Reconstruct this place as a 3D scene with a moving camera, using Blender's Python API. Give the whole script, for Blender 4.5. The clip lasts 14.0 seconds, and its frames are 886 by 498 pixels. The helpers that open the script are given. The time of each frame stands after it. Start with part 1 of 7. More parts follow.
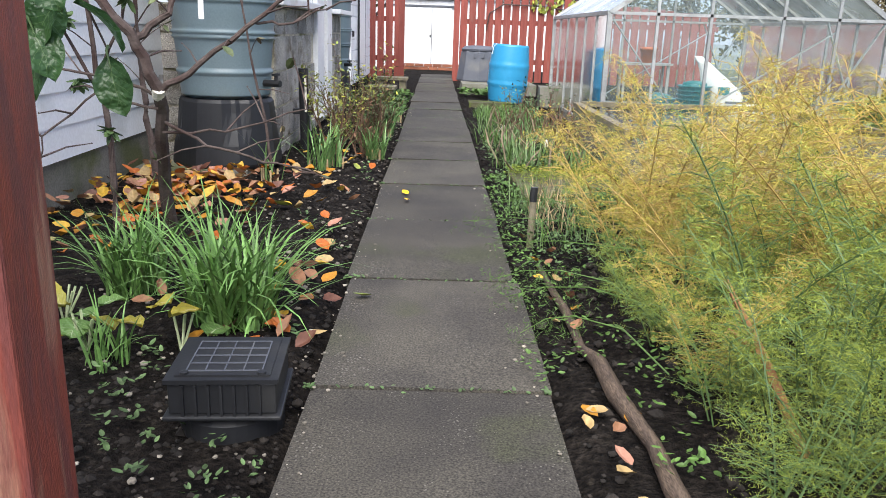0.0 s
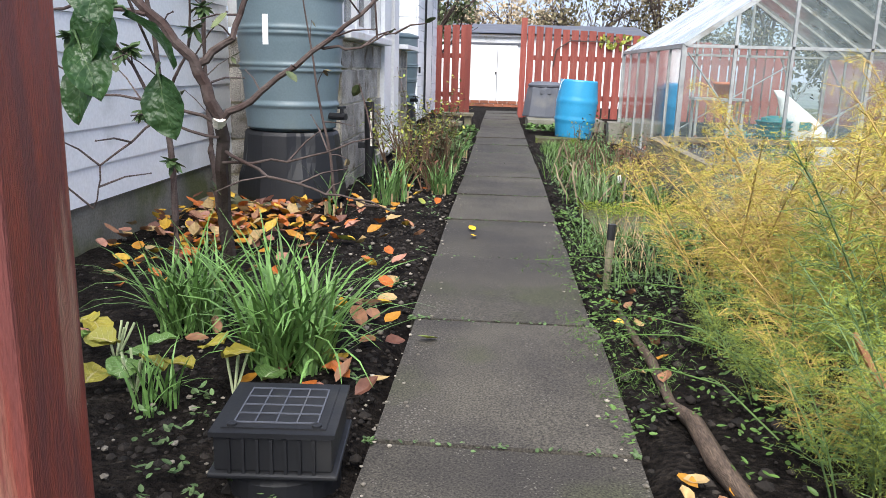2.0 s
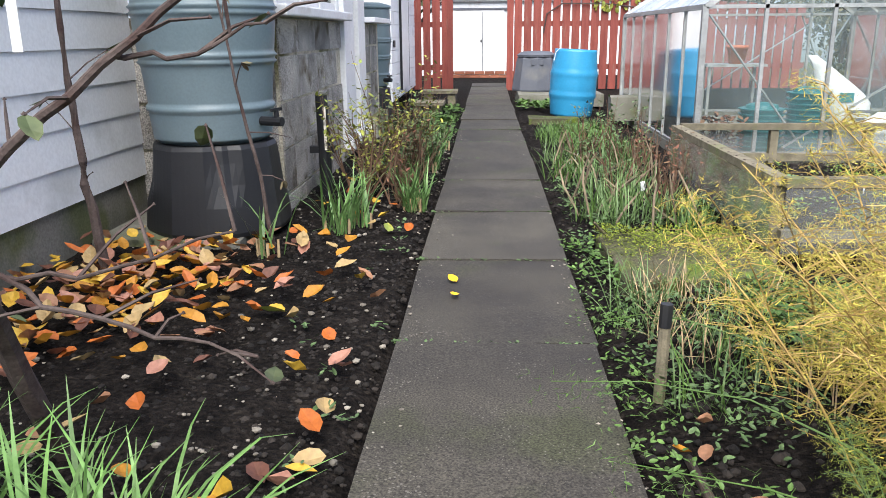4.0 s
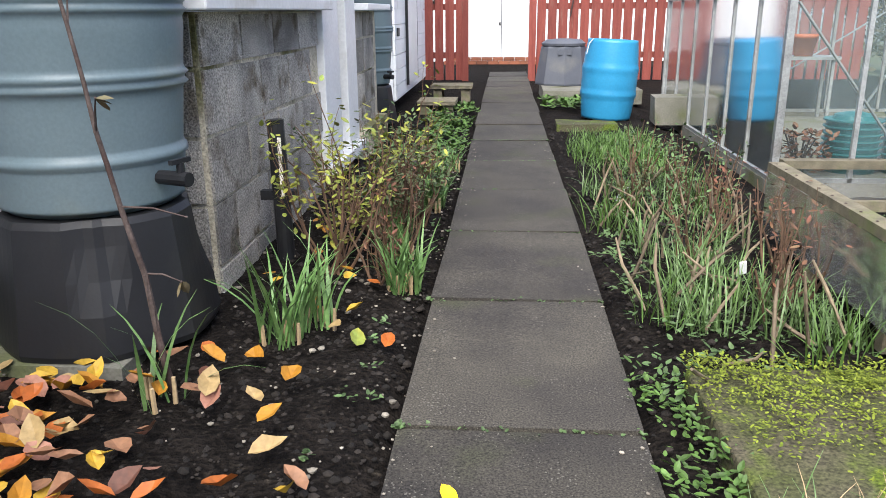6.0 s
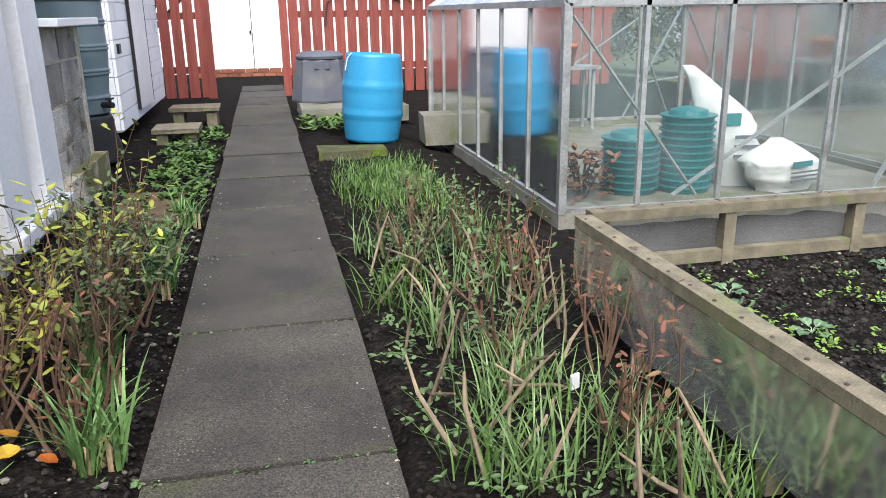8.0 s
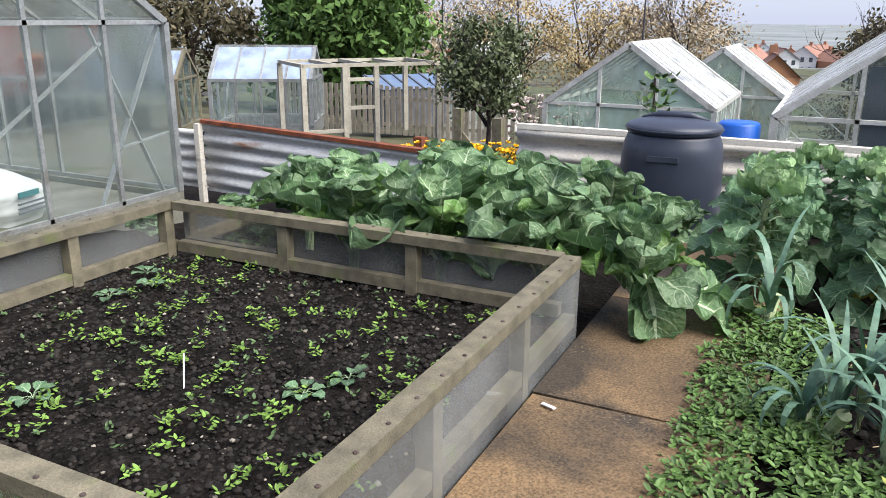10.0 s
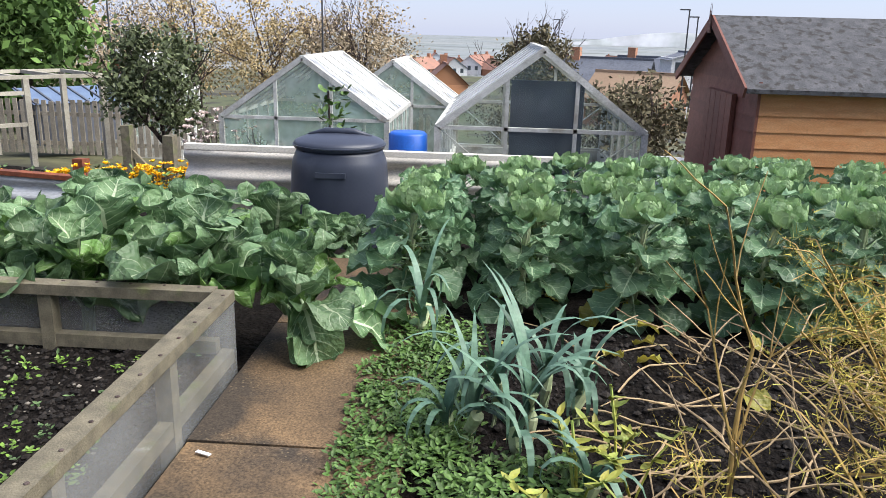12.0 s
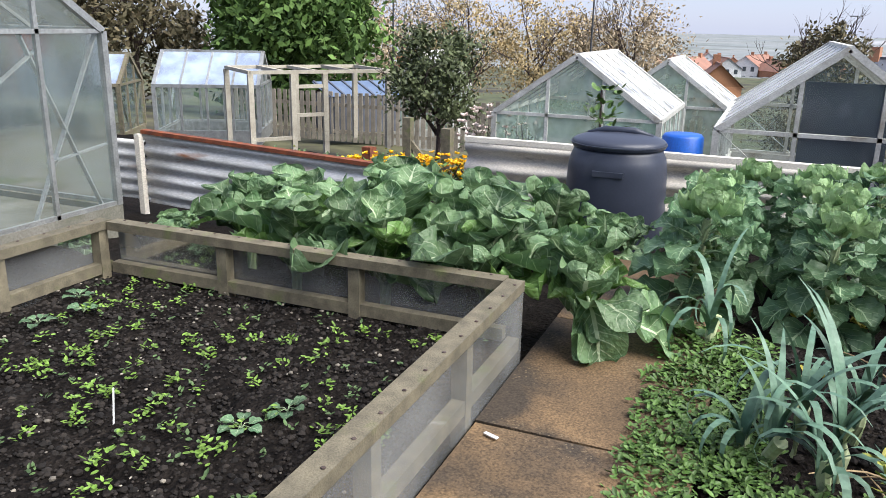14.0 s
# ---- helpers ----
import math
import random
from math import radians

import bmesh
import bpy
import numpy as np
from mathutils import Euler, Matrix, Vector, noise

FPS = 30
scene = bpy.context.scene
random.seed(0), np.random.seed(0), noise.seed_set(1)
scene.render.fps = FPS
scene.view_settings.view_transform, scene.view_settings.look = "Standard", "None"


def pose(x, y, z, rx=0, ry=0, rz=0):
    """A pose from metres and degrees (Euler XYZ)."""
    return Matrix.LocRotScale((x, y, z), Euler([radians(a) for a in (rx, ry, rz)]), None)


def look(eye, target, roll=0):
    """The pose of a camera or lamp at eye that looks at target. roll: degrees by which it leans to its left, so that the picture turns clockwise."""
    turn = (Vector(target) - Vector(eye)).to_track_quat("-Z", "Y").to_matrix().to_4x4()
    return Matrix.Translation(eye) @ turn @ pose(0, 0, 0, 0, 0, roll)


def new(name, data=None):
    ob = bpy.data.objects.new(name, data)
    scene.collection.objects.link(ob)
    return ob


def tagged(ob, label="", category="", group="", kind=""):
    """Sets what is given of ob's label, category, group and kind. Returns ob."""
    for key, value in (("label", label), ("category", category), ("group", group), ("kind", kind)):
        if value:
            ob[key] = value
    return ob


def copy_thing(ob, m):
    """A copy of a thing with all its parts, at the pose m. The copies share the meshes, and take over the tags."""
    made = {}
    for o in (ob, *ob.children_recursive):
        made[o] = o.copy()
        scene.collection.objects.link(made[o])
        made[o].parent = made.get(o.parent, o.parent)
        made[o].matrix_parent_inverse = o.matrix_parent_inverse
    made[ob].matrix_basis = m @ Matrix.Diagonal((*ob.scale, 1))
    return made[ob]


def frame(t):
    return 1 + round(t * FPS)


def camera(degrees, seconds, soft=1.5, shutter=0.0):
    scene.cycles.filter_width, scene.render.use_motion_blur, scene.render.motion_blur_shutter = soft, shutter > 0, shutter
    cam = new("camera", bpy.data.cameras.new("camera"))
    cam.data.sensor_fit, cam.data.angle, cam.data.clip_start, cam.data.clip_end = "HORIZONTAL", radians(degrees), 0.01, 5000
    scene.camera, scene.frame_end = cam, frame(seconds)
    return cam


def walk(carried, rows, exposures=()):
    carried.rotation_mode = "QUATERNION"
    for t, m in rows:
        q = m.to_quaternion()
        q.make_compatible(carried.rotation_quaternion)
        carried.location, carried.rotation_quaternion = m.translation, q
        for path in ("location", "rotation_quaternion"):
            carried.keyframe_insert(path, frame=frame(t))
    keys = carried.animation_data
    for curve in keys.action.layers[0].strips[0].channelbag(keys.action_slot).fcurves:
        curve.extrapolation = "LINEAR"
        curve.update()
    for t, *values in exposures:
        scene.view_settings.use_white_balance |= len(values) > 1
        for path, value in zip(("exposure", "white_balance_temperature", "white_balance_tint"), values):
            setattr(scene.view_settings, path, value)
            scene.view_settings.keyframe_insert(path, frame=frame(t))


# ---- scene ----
cam = camera(59.5, 14.0, soft=0.9)
PATH = [
    (0, (-0.007, 0.06, 0.881), (0.025, 1.984, 0.337), 1.9),
    (0.5, (-0.019, 0.072, 0.877), (-0.042, 2.0, 0.343), 1.8),
    (1, (-0.02, 0.067, 0.881), (-0.089, 2.0, 0.37), 1.9),
    (1.5, (-0.002, 0.103, 0.866), (-0.109, 2.043, 0.394), 1.9),
    (2, (-0.04, 0.248, 0.837), (-0.169, 2.19, 0.38), 1.6),
    (2.5, (-0.112, 0.489, 0.87), (-0.217, 2.43, 0.4), 0.9),
    (3, (-0.037, 0.815, 0.872), (-0.125, 2.755, 0.393), -0.3),
    (3.2, (-0.007, 0.941, 0.876), (-0.092, 2.879, 0.388), -0.7),
    (5.3, (-0.084, 2.342, 0.973), (-0.246, 4.246, 0.383), -0.1),
    (5.5, (-0.073, 2.483, 0.976), (-0.236, 4.388, 0.389), -0.4),
    (6, (-0.05, 2.845, 0.997), (-0.202, 4.75, 0.409), -0.5),
    (6.5, (-0.098, 3.241, 0.981), (-0.204, 5.149, 0.391), -0.6),
    (7, (-0.079, 3.585, 1.004), (-0.164, 5.498, 0.428), -0.8),
    (7.2, (-0.066, 3.72, 1.014), (-0.132, 5.636, 0.444), -0.8),
    (9.3, (0.296, 3.765, 1.115), (2.535, 5.545, 0.200), -0.15),
    (9.5, (0.310, 3.760, 1.120), (2.682, 5.360, 0.218), -0.10),
    (10.0, (0.356, 3.743, 1.135), (2.934, 5.012, 0.273), 0.30),
    (10.5, (0.382, 3.721, 1.159), (3.101, 4.673, 0.322), 0.40),
    (11.0, (0.403, 3.676, 1.182), (3.216, 4.320, 0.360), 0.60),
    (11.5, (0.423, 3.633, 1.201), (3.285, 3.995, 0.379), 0.90),
    (12.0, (0.429, 3.593, 1.205), (3.310, 3.774, 0.388), 1.50),
    (12.5, (0.430, 3.607, 1.207), (3.305, 3.854, 0.385), 2.00),
    (13.0, (0.423, 3.672, 1.205), (3.248, 4.232, 0.363), 1.70),
    (13.5, (0.408, 3.742, 1.187), (3.143, 4.647, 0.350), 1.30),
    (14.0, (0.413, 3.738, 1.188), (3.074, 4.840, 0.346), 1.20),
]
walk(cam, [(t, look(eye, target, roll)) for t, eye, target, roll in PATH],
     exposures=((0.0, 1.75), (7.2, 1.75), (9.3, 1.55), (14.0, 1.55)))

# ---------- world and light ----------
world = bpy.data.worlds.new("world")
scene.world = world
world.use_nodes = True
wn = world.node_tree.nodes
sky = wn.new("ShaderNodeTexSky")
sky.sky_type = "NISHITA"
sky.sun_disc = False
sky.sun_elevation = radians(48)
sky.sun_rotation = radians(187)
sky.air_density = 1.0
sky.dust_density = 0.5
sky.ozone_density = 4.0
tint = wn.new("ShaderNodeMix")
tint.data_type, tint.blend_type = "RGBA", "MIX"
tint.inputs["Factor"].default_value = 0.78  # thin high cloud over the clear sky
tint.inputs["B"].default_value = (2.33, 2.60, 3.70, 1)
world.node_tree.links.new(sky.outputs[0], tint.inputs["A"])
world.node_tree.links.new(tint.outputs["Result"], wn["Background"].inputs[0])
wn["Background"].inputs[1].default_value = 0.085
sun_data = bpy.data.lights.new("sun", "SUN")
sun_data.energy, sun_data.angle, sun_data.color = 2.8, radians(60), (1.0, 0.965, 0.92)
sun = new("sun", sun_data)
sun.matrix_world = look((-1.2, -10, 12.5), (0, 0, 0))

# ---------- materials ----------
def mat(name, a, b, scale=6.0, rough=0.7, bump=0.25, fine=70.0, metal=0.0, rand=0.25, stretch=(1, 1, 1), island=False,
        third=None, third_at=0.62, third_scale=2.5, spec=0.4, bump_d=0.004, contrast=0.35, grain=0.2):
    m = bpy.data.materials.new(name)
    m.use_nodes = True
    nt = m.node_tree
    n, k = nt.nodes, nt.links.new
    p = n["Principled BSDF"]
    tc, oi = n.new("ShaderNodeTexCoord"), n.new("ShaderNodeObjectInfo")
    rnd = oi.outputs["Random"]
    if island:
        geo = n.new("ShaderNodeNewGeometry")
        rnd = geo.outputs["Random Per Island"]
    mp = n.new("ShaderNodeMapping")
    mp.inputs["Scale"].default_value = stretch
    mul = n.new("ShaderNodeMath"); mul.operation = "MULTIPLY"; mul.inputs[1].default_value = 37.0
    k(rnd, mul.inputs[0])
    k(tc.outputs["Object"], mp.inputs["Vector"])
    k(mul.outputs[0], mp.inputs["Location"])
    n1 = n.new("ShaderNodeTexNoise"); n1.inputs["Scale"].default_value = scale; n1.inputs["Detail"].default_value = 5
    n2 = n.new("ShaderNodeTexNoise"); n2.inputs["Scale"].default_value = fine; n2.inputs["Detail"].default_value = 3
    k(mp.outputs[0], n1.inputs["Vector"]); k(mp.outputs[0], n2.inputs["Vector"])
    r1 = n.new("ShaderNodeValToRGB")
    r1.color_ramp.elements[0].position, r1.color_ramp.elements[1].position = 0.5 - contrast / 2, 0.5 + contrast / 2
    r1.color_ramp.elements[0].color, r1.color_ramp.elements[1].color = (*a, 1), (*b, 1)
    k(n1.outputs[0], r1.inputs[0])
    col = r1.outputs[0]
    if third:
        n3 = n.new("ShaderNodeTexNoise"); n3.inputs["Scale"].default_value = third_scale; n3.inputs["Detail"].default_value = 6
        k(mp.outputs[0], n3.inputs["Vector"])
        r3 = n.new("ShaderNodeValToRGB")
        r3.color_ramp.elements[0].position, r3.color_ramp.elements[1].position = third_at - 0.06, third_at + 0.06
        k(n3.outputs[0], r3.inputs[0])
        mx = n.new("ShaderNodeMix"); mx.data_type = "RGBA"
        k(r3.outputs[0], mx.inputs["Factor"]); k(col, mx.inputs["A"]); mx.inputs["B"].default_value = (*third, 1)
        col = mx.outputs["Result"]
    hs = n.new("ShaderNodeHueSaturation")
    mr = n.new("ShaderNodeMapRange")
    mr.inputs["To Min"].default_value, mr.inputs["To Max"].default_value = 1 - rand, 1 + rand
    k(rnd, mr.inputs["Value"])
    m2 = n.new("ShaderNodeMath"); m2.operation = "MULTIPLY"
    mr2 = n.new("ShaderNodeMapRange")
    mr2.inputs["From Min"].default_value, mr2.inputs["From Max"].default_value = 0.3, 0.7
    mr2.inputs["To Min"].default_value, mr2.inputs["To Max"].default_value = 1 - grain, 1 + grain
    k(n2.outputs[0], mr2.inputs["Value"])
    k(mr.outputs[0], m2.inputs[0]); k(mr2.outputs[0], m2.inputs[1])
    k(m2.outputs[0], hs.inputs["Value"]); k(col, hs.inputs["Color"])
    k(hs.outputs[0], p.inputs["Base Color"])
    bp = n.new("ShaderNodeBump"); bp.inputs["Strength"].default_value = bump; bp.inputs["Distance"].default_value = bump_d
    k(n2.outputs[0], bp.inputs["Height"]); k(bp.outputs[0], p.inputs["Normal"])
    p.inputs["Roughness"].default_value, p.inputs["Metallic"].default_value = rough, metal
    p.inputs["Specular IOR Level"].default_value = spec
    return m


def leaf_mat(name, a, b, vein, rough=0.5, ribs=7.0, rand=0.25, width=0.05, trans=0.25):
    """A broad leaf: blade colours, a pale midrib and side veins laid along the leaf's own length."""
    m = bpy.data.materials.new(name)
    m.use_nodes = True
    nt = m.node_tree
    n, k = nt.nodes, nt.links.new
    p = n["Principled BSDF"]
    uv = n.new("ShaderNodeTexCoord"); oi = n.new("ShaderNodeObjectInfo")
    sep = n.new("ShaderNodeSeparateXYZ"); k(uv.outputs["UV"], sep.inputs[0])
    def math(op, x, y=None):
        q = n.new("ShaderNodeMath"); q.operation = op
        for i, v in enumerate((x, y)):
            if v is None: continue
            if isinstance(v, (int, float)): q.inputs[i].default_value = v
            else: k(v, q.inputs[i])
        return q.outputs[0]
    u = math("ABSOLUTE", math("SUBTRACT", math("MULTIPLY", sep.outputs[0], 2.0), 1.0))
    v = sep.outputs[1]
    mid = math("LESS_THAN", u, math("MULTIPLY", math("SUBTRACT", 1.08, v), width * 1.6))
    s = math("ABSOLUTE", math("SINE", math("MULTIPLY", math("SUBTRACT", math("MULTIPLY", v, ribs), math("MULTIPLY", u, 2.2)), 3.1416)))
    side = math("LESS_THAN", s, math("MULTIPLY", math("SUBTRACT", 1.15, u), 0.20))
    vn = math("MAXIMUM", mid, math("MULTIPLY", side, 0.66))
    n1 = n.new("ShaderNodeTexNoise"); n1.inputs["Scale"].default_value = 9; n1.inputs["Detail"].default_value = 4
    off = n.new("ShaderNodeVectorMath"); off.operation = "ADD"
    k(uv.outputs["Object"], off.inputs[0]); k(math("MULTIPLY", oi.outputs["Random"], 31.0), off.inputs[1])
    k(off.outputs[0], n1.inputs["Vector"])
    r = n.new("ShaderNodeValToRGB")
    r.color_ramp.elements[0].position, r.color_ramp.elements[1].position = 0.32, 0.68
    r.color_ramp.elements[0].color, r.color_ramp.elements[1].color = (*a, 1), (*b, 1)
    k(n1.outputs[0], r.inputs[0])
    mx = n.new("ShaderNodeMix"); mx.data_type = "RGBA"
    k(vn, mx.inputs["Factor"]); k(r.outputs[0], mx.inputs["A"]); mx.inputs["B"].default_value = (*vein, 1)
    hs = n.new("ShaderNodeHueSaturation")
    mr = n.new("ShaderNodeMapRange"); mr.inputs["To Min"].default_value, mr.inputs["To Max"].default_value = 1 - rand, 1 + rand
    k(oi.outputs["Random"], mr.inputs["Value"]); k(mr.outputs[0], hs.inputs["Value"]); k(mx.outputs["Result"], hs.inputs["Color"])
    k(hs.outputs[0], p.inputs["Base Color"])
    n2 = n.new("ShaderNodeTexNoise"); n2.inputs["Scale"].default_value = 38; k(off.outputs[0], n2.inputs["Vector"])
    bp = n.new("ShaderNodeBump"); bp.inputs["Strength"].default_value = 1.0; bp.inputs["Distance"].default_value = 0.014
    k(math("SUBTRACT", n2.outputs[0], math("MULTIPLY", vn, 0.5)), bp.inputs["Height"]); k(bp.outputs[0], p.inputs["Normal"])
    p.inputs["Roughness"].default_value = rough
    p.inputs["Specular IOR Level"].default_value = 0.45
    tr = n.new("ShaderNodeBsdfTranslucent"); k(hs.outputs[0], tr.inputs["Color"])
    ms = n.new("ShaderNodeMixShader"); ms.inputs[0].default_value = trans
    k(p.outputs[0], ms.inputs[1]); k(tr.outputs[0], ms.inputs[2]); k(ms.outputs[0], n["Material Output"].inputs[0])
    return m


def glass_mat(name, tint, dirt, amount):
    """Thin horticultural glass with a film of algae and dust."""
    m = bpy.data.materials.new(name)
    m.use_nodes = True
    nt = m.node_tree
    n, k = nt.nodes, nt.links.new
    n.remove(n["Principled BSDF"])
    tr = n.new("ShaderNodeBsdfTransparent"); tr.inputs[0].default_value = (*tint, 1)
    gl = n.new("ShaderNodeBsdfGlossy"); gl.inputs["Roughness"].default_value = 0.10
    fr = n.new("ShaderNodeFresnel"); fr.inputs[0].default_value = 1.45
    di = n.new("ShaderNodeBsdfDiffuse"); di.inputs[0].default_value = (*dirt, 1)
    tc = n.new("ShaderNodeTexCoord")
    no = n.new("ShaderNodeTexNoise"); no.inputs["Scale"].default_value = 2.2; no.inputs["Detail"].default_value = 6
    k(tc.outputs["Object"], no.inputs["Vector"])
    mr = n.new("ShaderNodeMapRange"); mr.inputs["From Min"].default_value, mr.inputs["From Max"].default_value = 0.35, 0.7
    mr.inputs["To Min"].default_value, mr.inputs["To Max"].default_value = amount * 0.45, amount * 1.6
    k(no.outputs[0], mr.inputs["Value"])
    a, b = n.new("ShaderNodeMixShader"), n.new("ShaderNodeMixShader")
    k(fr.outputs[0], a.inputs[0]); k(tr.outputs[0], a.inputs[1]); k(gl.outputs[0], a.inputs[2])
    k(mr.outputs[0], b.inputs[0]); k(a.outputs[0], b.inputs[1]); k(di.outputs[0], b.inputs[2])
    k(b.outputs[0], n["Material Output"].inputs[0])
    return m


def speckle(m, colour, scale):
    """Adds pale bits of aggregate showing in worn concrete."""
    n, k = m.node_tree.nodes, m.node_tree.links.new
    p = n["Principled BSDF"]
    old = p.inputs["Base Color"].links[0].from_socket
    tc, vo, no = n.new("ShaderNodeTexCoord"), n.new("ShaderNodeTexVoronoi"), n.new("ShaderNodeTexNoise")
    vo.inputs["Scale"].default_value, no.inputs["Scale"].default_value = scale, 4.0
    k(tc.outputs["Object"], vo.inputs["Vector"]); k(tc.outputs["Object"], no.inputs["Vector"])
    lim = n.new("ShaderNodeMapRange")
    lim.inputs["From Min"].default_value, lim.inputs["From Max"].default_value = 0.4, 0.7
    lim.inputs["To Min"].default_value, lim.inputs["To Max"].default_value = 0.05, 0.30
    k(no.outputs[0], lim.inputs["Value"])
    less = n.new("ShaderNodeMath"); less.operation = "LESS_THAN"
    k(vo.outputs["Distance"], less.inputs[0]); k(lim.outputs[0], less.inputs[1])
    half = n.new("ShaderNodeMath"); half.operation = "MULTIPLY"; half.inputs[1].default_value = 0.55
    k(less.outputs[0], half.inputs[0])
    mx = n.new("ShaderNodeMix"); mx.data_type = "RGBA"
    k(half.outputs[0], mx.inputs["Factor"]); k(old, mx.inputs["A"]); mx.inputs["B"].default_value = (*colour, 1)
    k(mx.outputs["Result"], p.inputs["Base Color"])
    return m


SLAB = speckle(mat("concrete_slab", (0.034, 0.030, 0.026), (0.064, 0.057, 0.045), 3.0, 0.8, 0.35, 190, rand=0.16, third=(0.046, 0.047, 0.026), third_at=0.63, third_scale=2.2, grain=0.75), (0.20, 0.185, 0.16), 85)
TAN = speckle(mat("buff_slab", (0.185, 0.118, 0.060), (0.085, 0.057, 0.032), 3, 0.85, 0.4, 140, rand=0.1, third=(0.045, 0.034, 0.024), third_at=0.53, third_scale=2.2, grain=0.5), (0.2, 0.15, 0.09), 70)
MOSS = mat("mossy_slab", (0.075, 0.065, 0.042), (0.05, 0.056, 0.018), 7, 0.95, 0.8, 110, rand=0.1, grain=0.6, third=(0.08, 0.11, 0.012), third_at=0.57, third_scale=5)
SOIL = mat("dark_soil", (0.006, 0.005, 0.0045), (0.017, 0.014, 0.012), 9, 0.95, 1.0, 55, rand=0.0, bump_d=0.03, spec=0.08, grain=0.6, third=(0.03, 0.025, 0.02), third_at=0.66, third_scale=30)
CLOD = mat("soil_clod", (0.008, 0.0065, 0.0055), (0.025, 0.020, 0.0165), 20, 0.95, 0.7, 90, rand=0.6, island=True)
PEBBLE = mat("pebble", (0.12, 0.105, 0.085), (0.30, 0.27, 0.22), 20, 0.8, 0.3, 120, rand=0.5, island=True)
FIELD = mat("far_ground", (0.06, 0.08, 0.03), (0.10, 0.09, 0.05), 0.05, 0.95, 0.3, 2, rand=0.0, third=(0.03, 0.027, 0.02), third_at=0.55, third_scale=0.3)
# pale blue-grey: the haze of distance is mixed into this base colour
FARFIELD = mat("haze_tinted_fields", (0.17, 0.19, 0.20), (0.23, 0.24, 0.23), 0.004, 1.0, 0.0, 0.05, rand=0.0, third=(0.13, 0.15, 0.14), third_at=0.56, third_scale=0.012)
SIDING = mat("white_siding", (0.82, 0.84, 0.86), (0.77, 0.79, 0.81), 1.5, 0.45, 0.06, 60, rand=0.03, third=(0.6, 0.62, 0.62), third_at=0.66, grain=0.06)
PLINTH = mat("concrete_plinth", (0.20, 0.19, 0.165), (0.12, 0.12, 0.09), 4, 0.9, 0.5, 90, rand=0.05, third=(0.1, 0.11, 0.05), third_at=0.6)
BLOCK = mat("concrete_block", (0.46, 0.43, 0.385), (0.24, 0.225, 0.205), 4, 0.92, 1.0, 130, rand=0.28, grain=0.6, third=(0.13, 0.105, 0.07), third_at=0.62, third_scale=5, bump_d=0.010)
MORTAR = mat("mortar", (0.62, 0.56, 0.44), (0.42, 0.38, 0.29), 8, 0.95, 0.9, 90, rand=0.05, third=(0.15, 0.14, 0.06), third_at=0.58, grain=0.4, bump_d=0.01)
WHITE = mat("white_paint", (0.78, 0.79, 0.8), (0.7, 0.71, 0.71), 3, 0.4, 0.05, 50, rand=0.03, third=(0.5, 0.48, 0.43), third_at=0.7, grain=0.06)
BUTT = mat("green_grey_plastic", (0.115, 0.165, 0.185), (0.145, 0.195, 0.215), 2, 0.4, 0.08, 90, rand=0.03, third=(0.16, 0.2, 0.2), third_at=0.66, grain=0.06)
BLACKP = mat("black_plastic", (0.011, 0.0115, 0.0135), (0.019, 0.0195, 0.0215), 3, 0.48, 0.12, 90, rand=0.05, third=(0.032, 0.031, 0.029), third_at=0.66, grain=0.06)
BLUE = mat("blue_plastic", (0.02, 0.19, 0.36), (0.03, 0.24, 0.43), 2, 0.35, 0.06, 60, rand=0.05, grain=0.06)
GREYP = mat("grey_plastic", (0.075, 0.082, 0.10), (0.10, 0.106, 0.125), 3, 0.55, 0.15, 80, rand=0.04, third=(0.13, 0.13, 0.13), third_at=0.66, grain=0.06)
TEAL = mat("teal_plastic", (0.015, 0.12, 0.13), (0.02, 0.16, 0.165), 3, 0.4, 0.1, 80, rand=0.1, grain=0.06)
NAVY = mat("dark_blue_plastic", (0.030, 0.036, 0.055), (0.045, 0.052, 0.074), 2, 0.38, 0.1, 70, rand=0.03, third=(0.075, 0.08, 0.1), third_at=0.64, grain=0.06)
BAG = mat("white_bag", (0.62, 0.63, 0.62), (0.50, 0.51, 0.50), 5, 0.4, 1.0, 16, rand=0.05, grain=0.06)
REDWOOD = mat("red_painted_wood", (0.165, 0.034, 0.024), (0.23, 0.055, 0.04), 4, 0.6, 0.35, 50, rand=0.12, stretch=(6, 6, 0.7), third=(0.2, 0.1, 0.075), third_at=0.68, third_scale=3)
POSTRED = mat("weathered_red_post", (0.225, 0.052, 0.034), (0.145, 0.044, 0.038), 5, 0.5, 0.6, 60, rand=0.0, stretch=(8, 8, 0.8), third=(0.3, 0.16, 0.11), third_at=0.68, third_scale=3, contrast=0.2)
TIMBER = mat("weathered_timber", (0.19, 0.165, 0.112), (0.105, 0.093, 0.064), 6, 0.85, 0.6, 70, rand=0.15, stretch=(3, 3, 3), third=(0.13, 0.14, 0.06), third_at=0.62)
ALU = mat("dull_aluminium", (0.42, 0.43, 0.42), (0.30, 0.31, 0.30), 10, 0.45, 0.15, 90, metal=0.6, rand=0.1, third=(0.22, 0.2, 0.17), third_at=0.66)
ZINC = mat("corrugated_zinc", (0.60, 0.61, 0.62), (0.40, 0.40, 0.39), 3, 0.55, 0.15, 60, metal=0.0, rand=0.05, stretch=(1, 0.4, 2), third=(0.22, 0.1, 0.05), third_at=0.68, third_scale=4)
RUST = mat("rusty_edge", (0.26, 0.075, 0.03), (0.12, 0.04, 0.025), 12, 0.85, 0.5, 70, rand=0.1)
